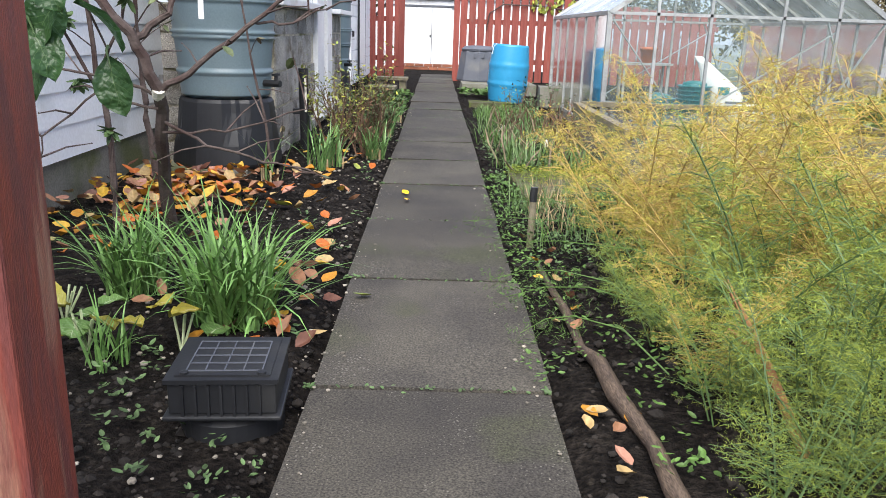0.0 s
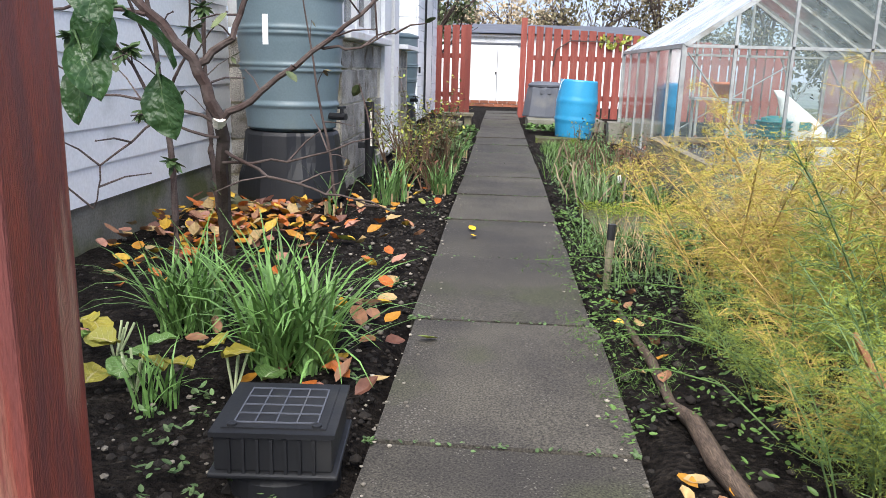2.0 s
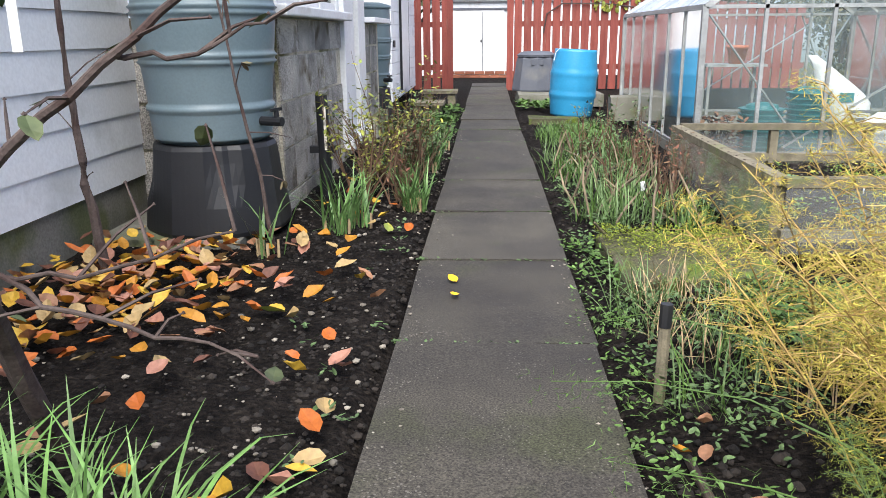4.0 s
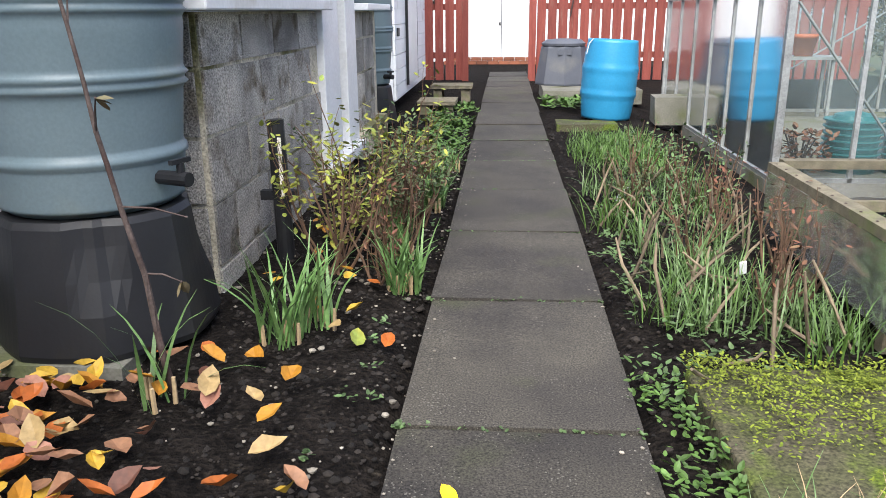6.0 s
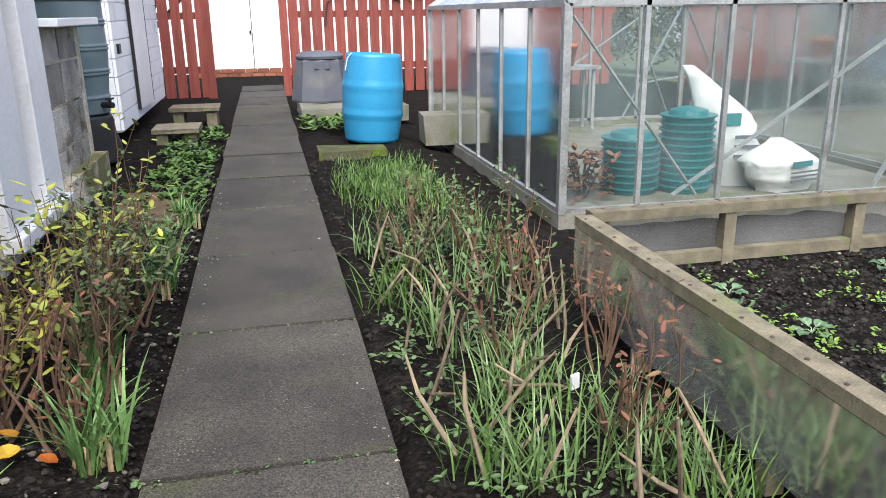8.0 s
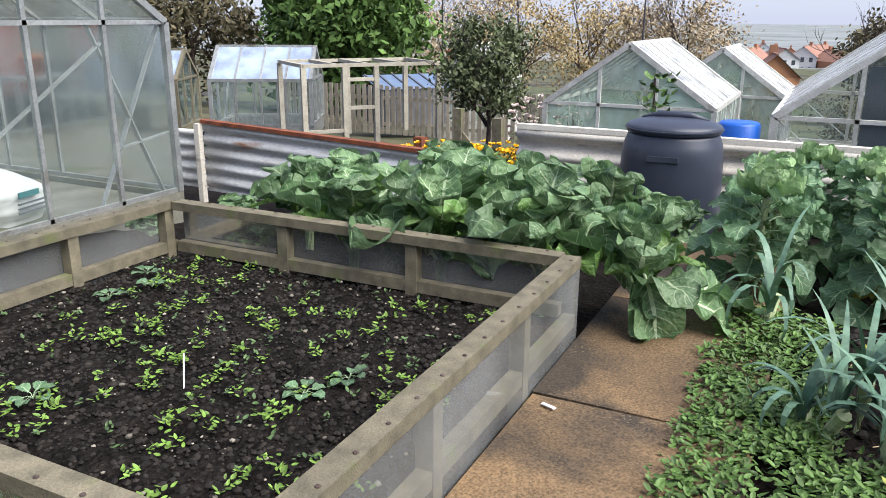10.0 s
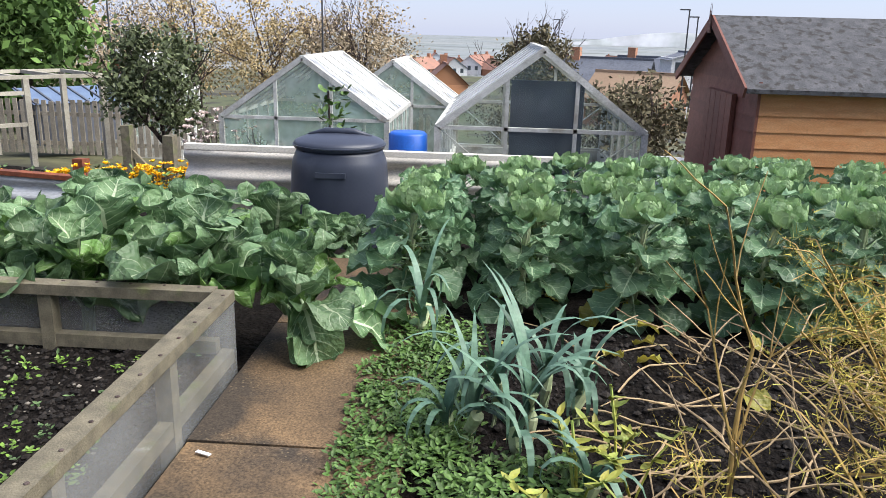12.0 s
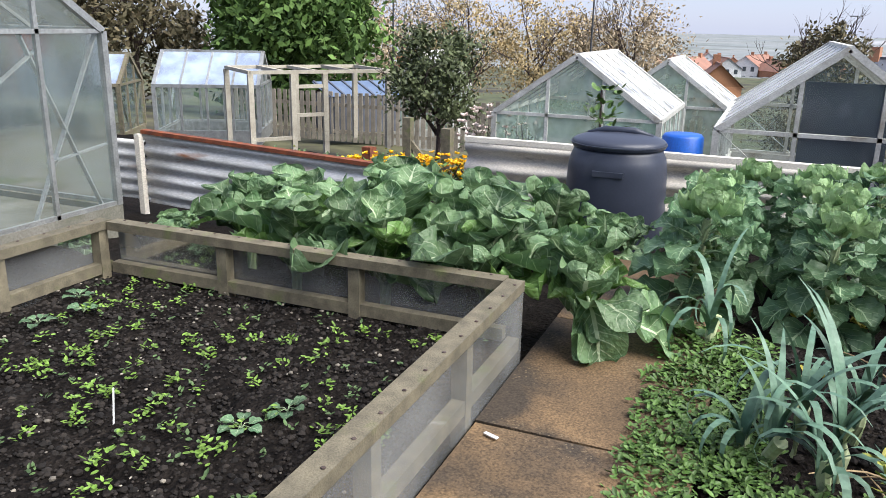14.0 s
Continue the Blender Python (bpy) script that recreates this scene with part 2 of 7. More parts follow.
CREAM = mat("cream_boards", (0.74, 0.69, 0.60), (0.64, 0.59, 0.51), 4, 0.7, 0.2, 60, rand=0.1, third=(0.2, 0.18, 0.15), third_at=0.68, stretch=(1, 1, 4))
SHEDBROWN = mat("brown_stained_boards", (0.15, 0.052, 0.034), (0.20, 0.074, 0.05), 5, 0.7, 0.3, 60, rand=0.12, stretch=(3, 3, 3))
SHEDORANGE = mat("orange_stained_boards", (0.54, 0.23, 0.08), (0.62, 0.31, 0.13), 4, 0.65, 0.3, 60, rand=0.12, stretch=(1.2, 1.2, 6))
FELT = mat("roofing_felt", (0.045, 0.046, 0.05), (0.085, 0.085, 0.09), 10, 0.95, 0.7, 80, rand=0.05, third=(0.03, 0.028, 0.026), third_at=0.58, third_scale=14)
GRID = mat("plastic_sheet_scratched", (0.3, 0.31, 0.3), (0.2, 0.21, 0.2), 4, 0.5, 0.1, 60, rand=0.0)
BARK = mat("tree_bark", (0.05, 0.034, 0.03), (0.09, 0.068, 0.06), 25, 0.9, 0.8, 110, rand=0.2, third=(0.05, 0.03, 0.026), third_at=0.58, third_scale=9)
STEM = mat("dry_stem", (0.44, 0.32, 0.18), (0.30, 0.22, 0.13), 10, 0.85, 0.3, 60, rand=0.35, island=True)
GLASS = glass_mat("greenhouse_glass", (0.93, 0.97, 0.96), (0.36, 0.47, 0.49), 0.10)
ROOFGLASS = glass_mat("greenhouse_roof_glass", (0.92, 0.95, 0.96), (0.62, 0.65, 0.66), 0.38)
POLY = glass_mat("scratched_clear_plastic", (0.84, 0.86, 0.85), (0.30, 0.31, 0.31), 0.30)
WINDOW = glass_mat("window_glass", (0.6, 0.65, 0.68), (0.3, 0.32, 0.34), 0.1)

# ---------- building helpers ----------
class Geo:
    """Collects vertices and faces for one mesh."""
    def __init__(self):
        self.v, self.f, self.uv = [], [], []

    def face(self, pts, uvs=None):
        i = len(self.v)
        self.v.extend(tuple(p) for p in pts)
        self.f.append(tuple(range(i, i + len(pts))))
        if uvs: self.uv.extend(uvs)
        return self

    def box(self, x0, y0, z0, x1, y1, z1, m=None, wob=0.0):
        i = len(self.v)
        for x, y, z in ((x0, y0, z0), (x1, y0, z0), (x1, y1, z0), (x0, y1, z0), (x0, y0, z1), (x1, y0, z1), (x1, y1, z1), (x0, y1, z1)):
            p = Vector((x + random.uniform(-wob, wob), y + random.uniform(-wob, wob), z + random.uniform(-wob, wob)))
            self.v.append(tuple(m @ p if m else p))
        for q in ((0, 3, 2, 1), (4, 5, 6, 7), (0, 1, 5, 4), (1, 2, 6, 5), (2, 3, 7, 6), (3, 0, 4, 7)):
            self.f.append(tuple(i + j for j in q))
        return self

    def bar(self, a, b, w, h=None):
        """A straight bar of rectangular section from a to b."""
        a, b = Vector(a), Vector(b)
        d = (b - a)
        L = d.length
        m = Matrix.Translation(a) @ d.to_track_quat("Y", "Z").to_matrix().to_4x4()
        h = h or w
        return self.box(-w / 2, 0, -h / 2, w / 2, L, h / 2, m)

    def tube(self, pts, radii, n=6, cap=True):
        pts = [Vector(p) for p in pts]
        rings = []
        for i, p in enumerate(pts):
            d = (pts[min(i + 1, len(pts) - 1)] - pts[max(i - 1, 0)])
            if d.length < 1e-9: d = Vector((0, 0, 1))
            q = d.to_track_quat("Z", "Y")
            r = radii[i] if hasattr(radii, "__len__") else radii
            s = len(self.v)
            for j in range(n):
                t = 2 * math.pi * j / n
                self.v.append(tuple(p + q @ Vector((math.cos(t) * r, math.sin(t) * r, 0))))
            rings.append(s)
        for a, b in zip(rings, rings[1:]):
            for j in range(n):
                self.f.append((a + j, a + (j + 1) % n, b + (j + 1) % n, b + j))
        if cap and n > 2:
            self.f.append(tuple(rings[0] + j for j in reversed(range(n))))
            self.f.append(tuple(rings[-1] + j for j in range(n)))
        return self

    def lathe(self, prof, n=32, cx=0, cy=0, cap=True):
        """Profile of (radius, z), turned about the upright axis."""
        rings = []
        for r, z in prof:
            s = len(self.v)
            for j in range(n):
                t = 2 * math.pi * j / n
                self.v.append((cx + r * math.cos(t), cy + r * math.sin(t), z))
            rings.append(s)
        for a, b in zip(rings, rings[1:]):
            for j in range(n):
                self.f.append((a + j, a + (j + 1) % n, b + (j + 1) % n, b + j))
        if cap:
            self.f.append(tuple(rings[0] + j for j in reversed(range(n))))
            self.f.append(tuple(rings[-1] + j for j in range(n)))
        return self

    def strip(self, pts, widths, side=None):
        """A ribbon along pts, with a fold-free flat section."""
        pts = [Vector(p) for p in pts]
        n = len(pts)
        i0 = len(self.v)
        for i, p in enumerate(pts):
            d = pts[min(i + 1, n - 1)] - pts[max(i - 1, 0)]
            s = side if side else d.cross(Vector((0.3, 0.2, 1)))
            s = s.normalized() if s.length > 1e-6 else Vector((1, 0, 0))
            self.v.append(tuple(p - s * widths[i] / 2)); self.v.append(tuple(p + s * widths[i] / 2))
        for i in range(n - 1):
            a = i0 + 2 * i
            self.f.append((a, a + 1, a + 3, a + 2))
        return self

    def blob(self, c, r, squash=0.7, n=5):
        """A small lumpy stone."""
        i = len(self.v)
        c = Vector(c)
        ph = random.uniform(0, 6.28)
        self.v.append(tuple(c + Vector((0, 0, r * squash))))
        for j in range(n):
            t = ph + 2 * math.pi * j / n
            q = r * random.uniform(0.75, 1.2)
            self.v.append(tuple(c + Vector((math.cos(t) * q, math.sin(t) * q, random.uniform(-0.1, 0.2) * r))))
        for j in range(n):
            t = ph + 2 * math.pi * (j + 0.5) / n
            self.v.append(tuple(c + Vector((math.cos(t) * r * 0.8, math.sin(t) * r * 0.8, -r * 0.5))))
        for j in range(n):
            a, b = i + 1 + j, i + 1 + (j + 1) % n
            c0, c1 = i + 1 + n + j, i + 1 + n + (j + 1) % n
            self.f += [(i, a, b), (a, c0, b), (b, c0, c1)]
        return self

    def mesh(self, name, material, smooth=False):
        me = bpy.data.meshes.new(name)
        me.from_pydata(self.v, [], self.f)
        if self.uv:
            lay = me.uv_layers.new(name="UVMap")
            lay.data.foreach_set("uv", [c for p in self.uv for c in p])
        if material: me.materials.append(material)
        if smooth: me.polygons.foreach_set("use_smooth", [True] * len(me.polygons))
        me.update()
        return me


def part(name, geo, material, parent=None, label="", smooth=False, m=None):
    me = geo if isinstance(geo, bpy.types.Mesh) else geo.mesh(name, material, smooth)
    ob = new(name, me)
    if parent: ob.parent = parent
    if m is not None: ob.matrix_basis = m
    if label: ob["label"] = label
    return ob


def thing(name, label, category, at=(0, 0, 0), rz=0, group="", kind=""):
    ob = new(name)
    ob.matrix_basis = pose(*at, 0, 0, rz)
    return tagged(ob, label, category, group, kind)


def bevel(ob, w=0.005, seg=2):
    b = ob.modifiers.new("bevel", "BEVEL")
    b.width, b.segments, b.limit_method = w, seg, "ANGLE"
    return ob


def smooth01(x, a, b):
    t = min(1, max(0, (x - a) / (b - a)))
    return t * t * (3 - 2 * t)


def ground_z(x, y):
    z = -0.035 + 0.075 * smooth01(x, 0.5, 1.0) * (1 - smooth01(y, 6.5, 7.2)) - 0.11 * smooth01(x, 1.2, 1.6) * smooth01(y, 6.7, 7.6) * (1 - smooth01(y, 11.6, 12.4))
    if x > 3.3: z -= 0.13 * (min(x, 14) - 3.3)
    if x > 14: z -= 0.09 * (min(x, 70) - 14)
    if x > 70: z -= 0.03 * (min(x, 500) - 70)
    return z

# ---------- ground ----------
def build_ground():
    xs = sorted(set([-3000, -800, -200, -60, -25, -12, -6, -4, -3, -2.5] + [round(-2 + 0.07 * i, 3) for i in range(100)] +
                    [5 + 0.4 * i for i in range(26)] + [16 + 3 * i for i in range(20)] + [80, 100, 130, 170, 220, 300, 400, 500, 800, 1500, 3000]))
    ys = sorted(set([-3000, -800, -200, -100, -50, -25, -12, -6, -4, -3] + [round(-2 + 0.09 * i, 3) for i in range(140)] +
                    [11 + 0.5 * i for i in range(20)] + [22, 25, 30, 40, 55, 80, 120, 200, 400, 900, 3000]))
    v, f = [], []
    for y in ys:
        for x in xs:
            z = ground_z(x, y)
            if -2.2 < x < 6 and -2 < y < 12:
                z += 0.022 * noise.noise((x * 5, y * 5, 0)) + 0.012 * noise.noise((x * 14, y * 14, 3))
                if abs(x) < 0.36: z -= 0.03
                if 1.02 < x < 2.9 and 4.3 < y < 6.5: z -= 0.05
            v.append((x, y, z))
    n = len(xs)
    for j in range(len(ys) - 1):
        for i in range(n - 1):
            a = j * n + i
            f.append((a, a + 1, a + n + 1, a + n))
    me = bpy.data.meshes.new("ground")
    me.from_pydata(v, [], f)
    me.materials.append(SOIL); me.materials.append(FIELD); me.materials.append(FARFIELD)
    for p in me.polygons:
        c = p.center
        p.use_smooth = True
        # past 260 m the ground takes the colour with haze painted in
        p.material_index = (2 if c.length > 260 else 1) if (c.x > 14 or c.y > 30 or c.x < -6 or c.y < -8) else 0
    return tagged(new("ground", me), "dark bare garden soil sloping down to a valley", "ground", kind="structure")
build_ground()

# ---------- house with white boards ----------
house = thing("house_wall", "white weatherboarded house wall on a concrete plinth", "wall", kind="structure")
part("plinth", Geo().box(-2.3, -3, -0.2, -1.90, 5.56, 0.18), PLINTH, house, "grey-green concrete plinth")
part("wall_core", Geo().box(-2.3, -3, 0.182, -1.915, 5.56, 2.6), SIDING, house)
ceil_geo = Geo().box(-3.2, -3, 2.604, -1.75, 5.6, 2.68)
part("eaves_board", ceil_geo, WHITE, house)

annex = thing("block_wall", "grey concrete block wall with wide mortar joints", "wall", kind="structure")
part("mortar_core", Geo().box(-2.2, 5.575, -0.2, -1.128, 7.36, 1.0).box(-2.2, 8.37, -0.2, -1.128, 9.45, 1.0).box(-2.2, 7.36, -0.2, -1.128, 8.37, 0.10), MORTAR, annex)
part("footing", Geo().box(-1.5, 8.4, -0.2, -1.05, 9.5, 0.16), MORTAR, annex, "mossy mortar footing")
part("back_wall", Geo().box(-2.2, 7.36, 0.102, -1.3, 8.37, 2.3), WHITE, annex)
part("upper_wall", Geo().box(-2.2, 5.60, 1.30, -1.35, 9.45, 2.296), WHITE, annex)
part("flat_roof", Geo().box(-2.4, 5.45, 2.304, -0.95, 9.6, 2.4), FELT, annex)
sill = thing("window_1", "white painted window with a projecting sill above block wall", "window", kind="structure")
bevel(part("window_sill", Geo().box(-1.45, 5.42, 1.004, -1.02, 7.36, 1.06), WHITE, sill), 0.008)
fr = Geo()
for y in (5.60, 6.16, 6.72, 7.27): fr.box(-1.2, y, 1.064, -1.12, y + 0.085, 2.2)
fr.box(-1.19, 5.69, 1.064, -1.13, 7.27, 1.12).box(-1.19, 5.69, 1.45, -1.13, 7.27, 1.5)
part("window_frame", fr, WHITE, sill)
for y in (5.69, 6.25, 6.81):
    part("pane", Geo().box(-1.165, y, 1.122, -1.16, y + 0.46, 1.448), WINDOW, sill)
part("south_panel", Geo().box(-1.9, 5.6, 1.064, -1.204, 5.66, 2.2), WHITE, sill)
door = thing("door_1", "tall white plastic door frame set in block wall", "door", kind="structure")
bevel(part("door_jamb", Geo().box(-1.29, 7.365, 0.12, -1.085, 7.78, 2.25), WHITE, door), 0.006)
bevel(part("door_jamb", Geo().box(-1.29, 8.02, 0.12, -1.085, 8.36, 2.25), WHITE, door), 0.006)
# black sheet paints the shade in the gap between the jambs
part("door_leaf", Geo().box(-1.28, 7.785, 0.12, -1.2, 8.015, 2.25), BLACKP, door, "black sheet standing for the shaded gap of the door")
bevel(part("door_sill", Geo().box(-1.3, 7.37, 0.05, -1.04, 8.36, 0.118), WHITE, door), 0.006)
bevel(part("small_sill", Geo().box(-1.3, 8.40, 1.004, -1.0, 9.5, 1.05), WHITE, sill), 0.006)

# ---------- water butts ----------
def water_butt(at, s=1.0, label="", rz=0):
    butt = thing("water_butt", label, "water butt", at, rz)
    st = Geo()
    for r0, z, dent in ((0.335, 0.0, 0.0), (0.34, 0.02, 0.0), (0.325, 0.14, 0.0), (0.315, 0.24, 0.02), (0.305, 0.34, 0.03), (0.298, 0.40, 0.03), (0.285, 0.42, 0.03)):
        for q in range(64):
            th_ = 2 * math.pi * q / 64
            c8 = abs(((th_ / (math.pi / 4)) % 1) - 0.5) * 2
            notch = max(0.0, 1 - abs(((th_ / (math.pi / 2)) % 1) - 0.5) / 0.16)
            rr = s * (r0 * (1 + 0.045 * c8 ** 2) - dent * min(1.0, notch * 2.5))
            st.v.append((rr * math.cos(th_), rr * math.sin(th_), z * s))
    for a in range(6):
        for q in range(64):
            st.f.append((a * 64 + q, a * 64 + (q + 1) % 64, (a + 1) * 64 + (q + 1) % 64, (a + 1) * 64 + q))
    st.f.append(tuple(6 * 64 + q for q in range(64)))
    part("stand", st, BLACKP, butt, "black plastic octagonal stand")
    prof, z = [(0.10, 0.424 * s), (0.255 * s, 0.424 * s), (0.27 * s, 0.44 * s)], 0.0
    H = 0.98 * s
    for i in range(0, 101):
        u = i / 100
        r = (0.272 + 0.052 * min(1, u * 1.9) - 0.012 * max(0, u - 0.6)) * s
        ridge = 0.0
        for c in (0.14, 0.155, 0.36, 0.39, 0.58, 0.61, 0.8, 0.83):
            ridge += 0.016 * s * max(0, 1 - abs(u - c) / 0.014)
        if u < 0.13: r += 0.006 * s
        prof.append((r + ridge, 0.44 * s + u * H))
    body = part("barrel", Geo().lathe(prof, 40), BUTT, butt, "ribbed grey-green plastic barrel", smooth=True)
    lid = Geo().lathe([(0.325 * s, 0.44 * s + H), (0.335 * s, 0.445 * s + H), (0.335 * s, 0.48 * s + H), (0.2 * s, 0.52 * s + H), (0.02, 0.525 * s + H)], 32)
    part("lid", lid, BUTT, butt, smooth=True)
    tap = part("tap", Geo().tube([(0.27 * s, 0, 0.52 * s), (0.40 * s, 0, 0.52 * s)], 0.022, 10).tube([(0.37 * s, 0, 0.50 * s), (0.37 * s, 0, 0.57 * s)], 0.012, 8).bar((0.37 * s, -0.04, 0.575 * s), (0.37 * s, 0.04, 0.575 * s), 0.014), BLACKP, butt, "black tap")
    return butt
water_butt((-1.36, 5.19, 0.0), 1.0, "grey-green ribbed water butt on a black stand beside the house", -20)
water_butt((-1.34, 10.1, 0.0), 0.82, "narrow grey-green water butt on a black stand by a white shed", -30)
tagged(part("paving_slab", Geo().box(-1.86, 4.84, -0.05, -1.16, 5.545, -0.002, wob=0.004), PLINTH), "pale concrete slab under the water butt", "slab")

# ---------- white summer shed along the path ----------
ws = thing("white_shed", "white boarded shed with a tall dark-edged door", "shed")
core = part("wall", Geo().box(-2.6, 10.85, 0.1, -1.17, 13.85, 2.1), SIDING, ws)
for i in range(13):
    part("board", Geo().box(-1.175, 10.82, 0.12 + 0.15 * i, -1.15, 13.85, 0.262 + 0.15 * i), SIDING, ws)
    part("board", Geo().box(-2.6, 10.825, 0.12 + 0.15 * i, -1.18, 10.85, 0.262 + 0.15 * i), SIDING, ws)
part("roof", Geo().box(-2.8, 10.7, 2.104, -1.0, 14.0, 2.18), FELT, ws)
dr = part("door", Geo().box(-1.148, 11.7, 0.2, -1.12, 12.6, 1.95), WHITE, ws)
part("door_edge", Geo().box(-1.146, 11.67, 0.2, -1.118, 11.697, 1.95), BLACKP, dr)
part("door_edge", Geo().box(-1.146, 12.603, 0.2, -1.118, 12.63, 1.95), BLACKP, dr)
part("latch", Geo().box(-1.15, 10.95, 0.75, -1.13, 11.05, 0.83), BLACKP, dr)
for x0, y0, x1, y1, z in ((-0.95, 10.9, -0.55, 11.3, 0.10), (-0.9, 11.9, -0.42, 12.3, 0.17)):
    st = thing("step", "low timber plank step on short blocks", "step")
    part("plank", Geo().box(x0, y0, z - 0.035, x1, y1, z, wob=0.006), TIMBER, st)
    part("support", Geo().box(x0 + 0.03, y0 + 0.03, -0.05, x0 + 0.13, y1 - 0.03, z - 0.037), TIMBER, st)
    part("support", Geo().box(x1 - 0.13, y0 + 0.03, -0.05, x1 - 0.03, y1 - 0.03, z - 0.037), TIMBER, st)
tagged(part("stepping_stone", Geo().box(-0.83, 8.0, -0.06, -0.48, 8.75, 0.0, wob=0.01), TAN), "worn buff stepping stone beside the path", "stone")

# ---------- red fence, gate gap, garage ----------
FY = 14.9
def fence(x0, x1, h0, h1, label):
    fe = thing("picket_fence", label, "fence")
    for z in (0.3, 1.0):
        part("rail", Geo().box(x0, FY + 0.03, z, x1, FY + 0.075, z + 0.09), REDWOOD, fe)
    x = x0
    i = 0
    while x < x1 - 0.05:
        t = (x - x0) / (x1 - x0)
        h = h0 + (h1 - h0) * t + random.uniform(-0.015, 0.015)
        part("picket", Geo().box(x, FY, -0.02, x + 0.125, FY + 0.026, h, wob=0.004), REDWOOD, fe)
        x += 0.158
        i += 1
    return fe
fr_ = fence(0.42, 5.2, 1.60, 1.27, "red-brown stained picket fence with narrow gaps")
part("gate_post", Geo().box(0.30, FY - 0.03, -0.1, 0.405, FY + 0.08, 1.74), REDWOOD, fr_)
fl_ = fence(-1.42, -0.62, 1.56, 1.6, "short red-brown picket fence beside the gateway")
part("gate_post", Geo().box(-0.70, FY - 0.02, -0.1, -0.6, FY + 0.02 - 0.022, 1.6), REDWOOD, fl_)
gar = thing("garage", "white garage with a panelled door and grey roof", "garage")
part("wall", Geo().box(-3, 19.6, -0.2, 3.4, 22, 1.58), WHITE, gar)
gd = part("door", Geo().box(-1.15, 19.55, 0.02, 0.35, 19.598, 1.39), WHITE, gar)
part("door_seam", Geo().box(-0.14, 19.545, 0.02, -0.125, 19.549, 1.36), GREYP, gd)
part("handle", Geo().box(-0.18, 19.52, 0.7, -0.15, 19.548, 0.76), BLACKP, gd)
part("lintel", Geo().box(-1.3, 19.53, 1.40, 0.5, 19.598, 1.44), GREYP, gar)
part("fascia", Geo().box(-3.1, 19.5, 1.582, 3.5, 19.6, 1.62), WHITE, gar)
part("roof", Geo().face([(-3.1, 19.45, 1.66), (3.5, 19.45, 1.66), (3.5, 22, 2.0), (-3.1, 22, 2.0)]).face([(-3.1, 19.45, 1.625), (-3.1, 22, 1.96), (3.5, 22, 1.96), (3.5, 19.45, 1.625)]), GREYP, gar)
BRICKM = mat("red_brick", (0.30, 0.11, 0.06), (0.22, 0.085, 0.05), 10, 0.9, 0.5, 90, rand=0.25)
bs = thing("brick_step", "low red brick step before the garage", "step")
for i in range(9):
    for j in range(2):
        part("brick", Geo().box(-1.25 + 0.215 * i + 0.1 * j, 18.6, -0.03 + 0.072 * j, -1.045 + 0.215 * i + 0.1 * j, 18.72, 0.033 + 0.072 * j), BRICKM, bs)

# ---------- blue barrel and grey composter ----------
bb = thing("plastic_barrel", "bright blue plastic barrel leaning slightly by the greenhouse", "barrel", (0.94, 10.6, -0.02))
prof = []
for i in range(31):
    u = i / 30
    r = 0.235 + 0.03 * math.sin(u * math.pi)
    for c in (0.30, 0.335, 0.62, 0.655):
        r += 0.009 * max(0, 1 - abs(u - c) / 0.03)
    prof.append((r, 0.74 * u))
part("barrel", Geo().lathe([(0.2, 0)] + prof + [(0.225, 0.74), (0.2, 0.71), (0.02, 0.705)], 32), BLUE, bb, smooth=True)
part("cord", Geo().tube([(-0.2, -0.13, 0.745), (-0.235, -0.12, 0.70), (-0.25, -0.11, 0.60)], 0.004, 6), WHITE, bb, "white cord")
bb.matrix_basis = pose(0.94, 10.6, -0.02, 0, 3, 0)
co = thing("compost_bin", "grey plastic cone-shaped compost bin on a slab", "compost bin", (0.66, 12.7, 0.118))
part("body", Geo().lathe([(0.33, 0), (0.335, 0.02), (0.27, 0.44), (0.255, 0.46)], 8), GREYP, co, smooth=False)
part("lid", Geo().lathe([(0.262, 0.462), (0.268, 0.49), (0.21, 0.53), (0.1, 0.54), (0.09, 0.52), (0.01, 0.52)], 16), GREYP, co)
part("panel", Geo().box(-0.08, -0.275, 0.36, 0.08, -0.24, 0.42), GREYP, co)
tagged(part("concrete_block", Geo().box(0.4, 11.9, -0.05, 1.5, 13.1, 0.118, wob=0.01), PLINTH), "low concrete base under the compost bin", "slab")
tagged(part("concrete_block", Geo().box(0.42, 9.75, -0.05, 0.95, 10.05, 0.03, wob=0.01), MOSS), "mossy concrete kerb slab beside the path", "slab")
tagged(part("concrete_trough", Geo().box(1.36, 10.3, -0.05, 2.2, 10.6, 0.2, wob=0.01), PLINTH), "grey concrete trough behind the barrel", "trough")

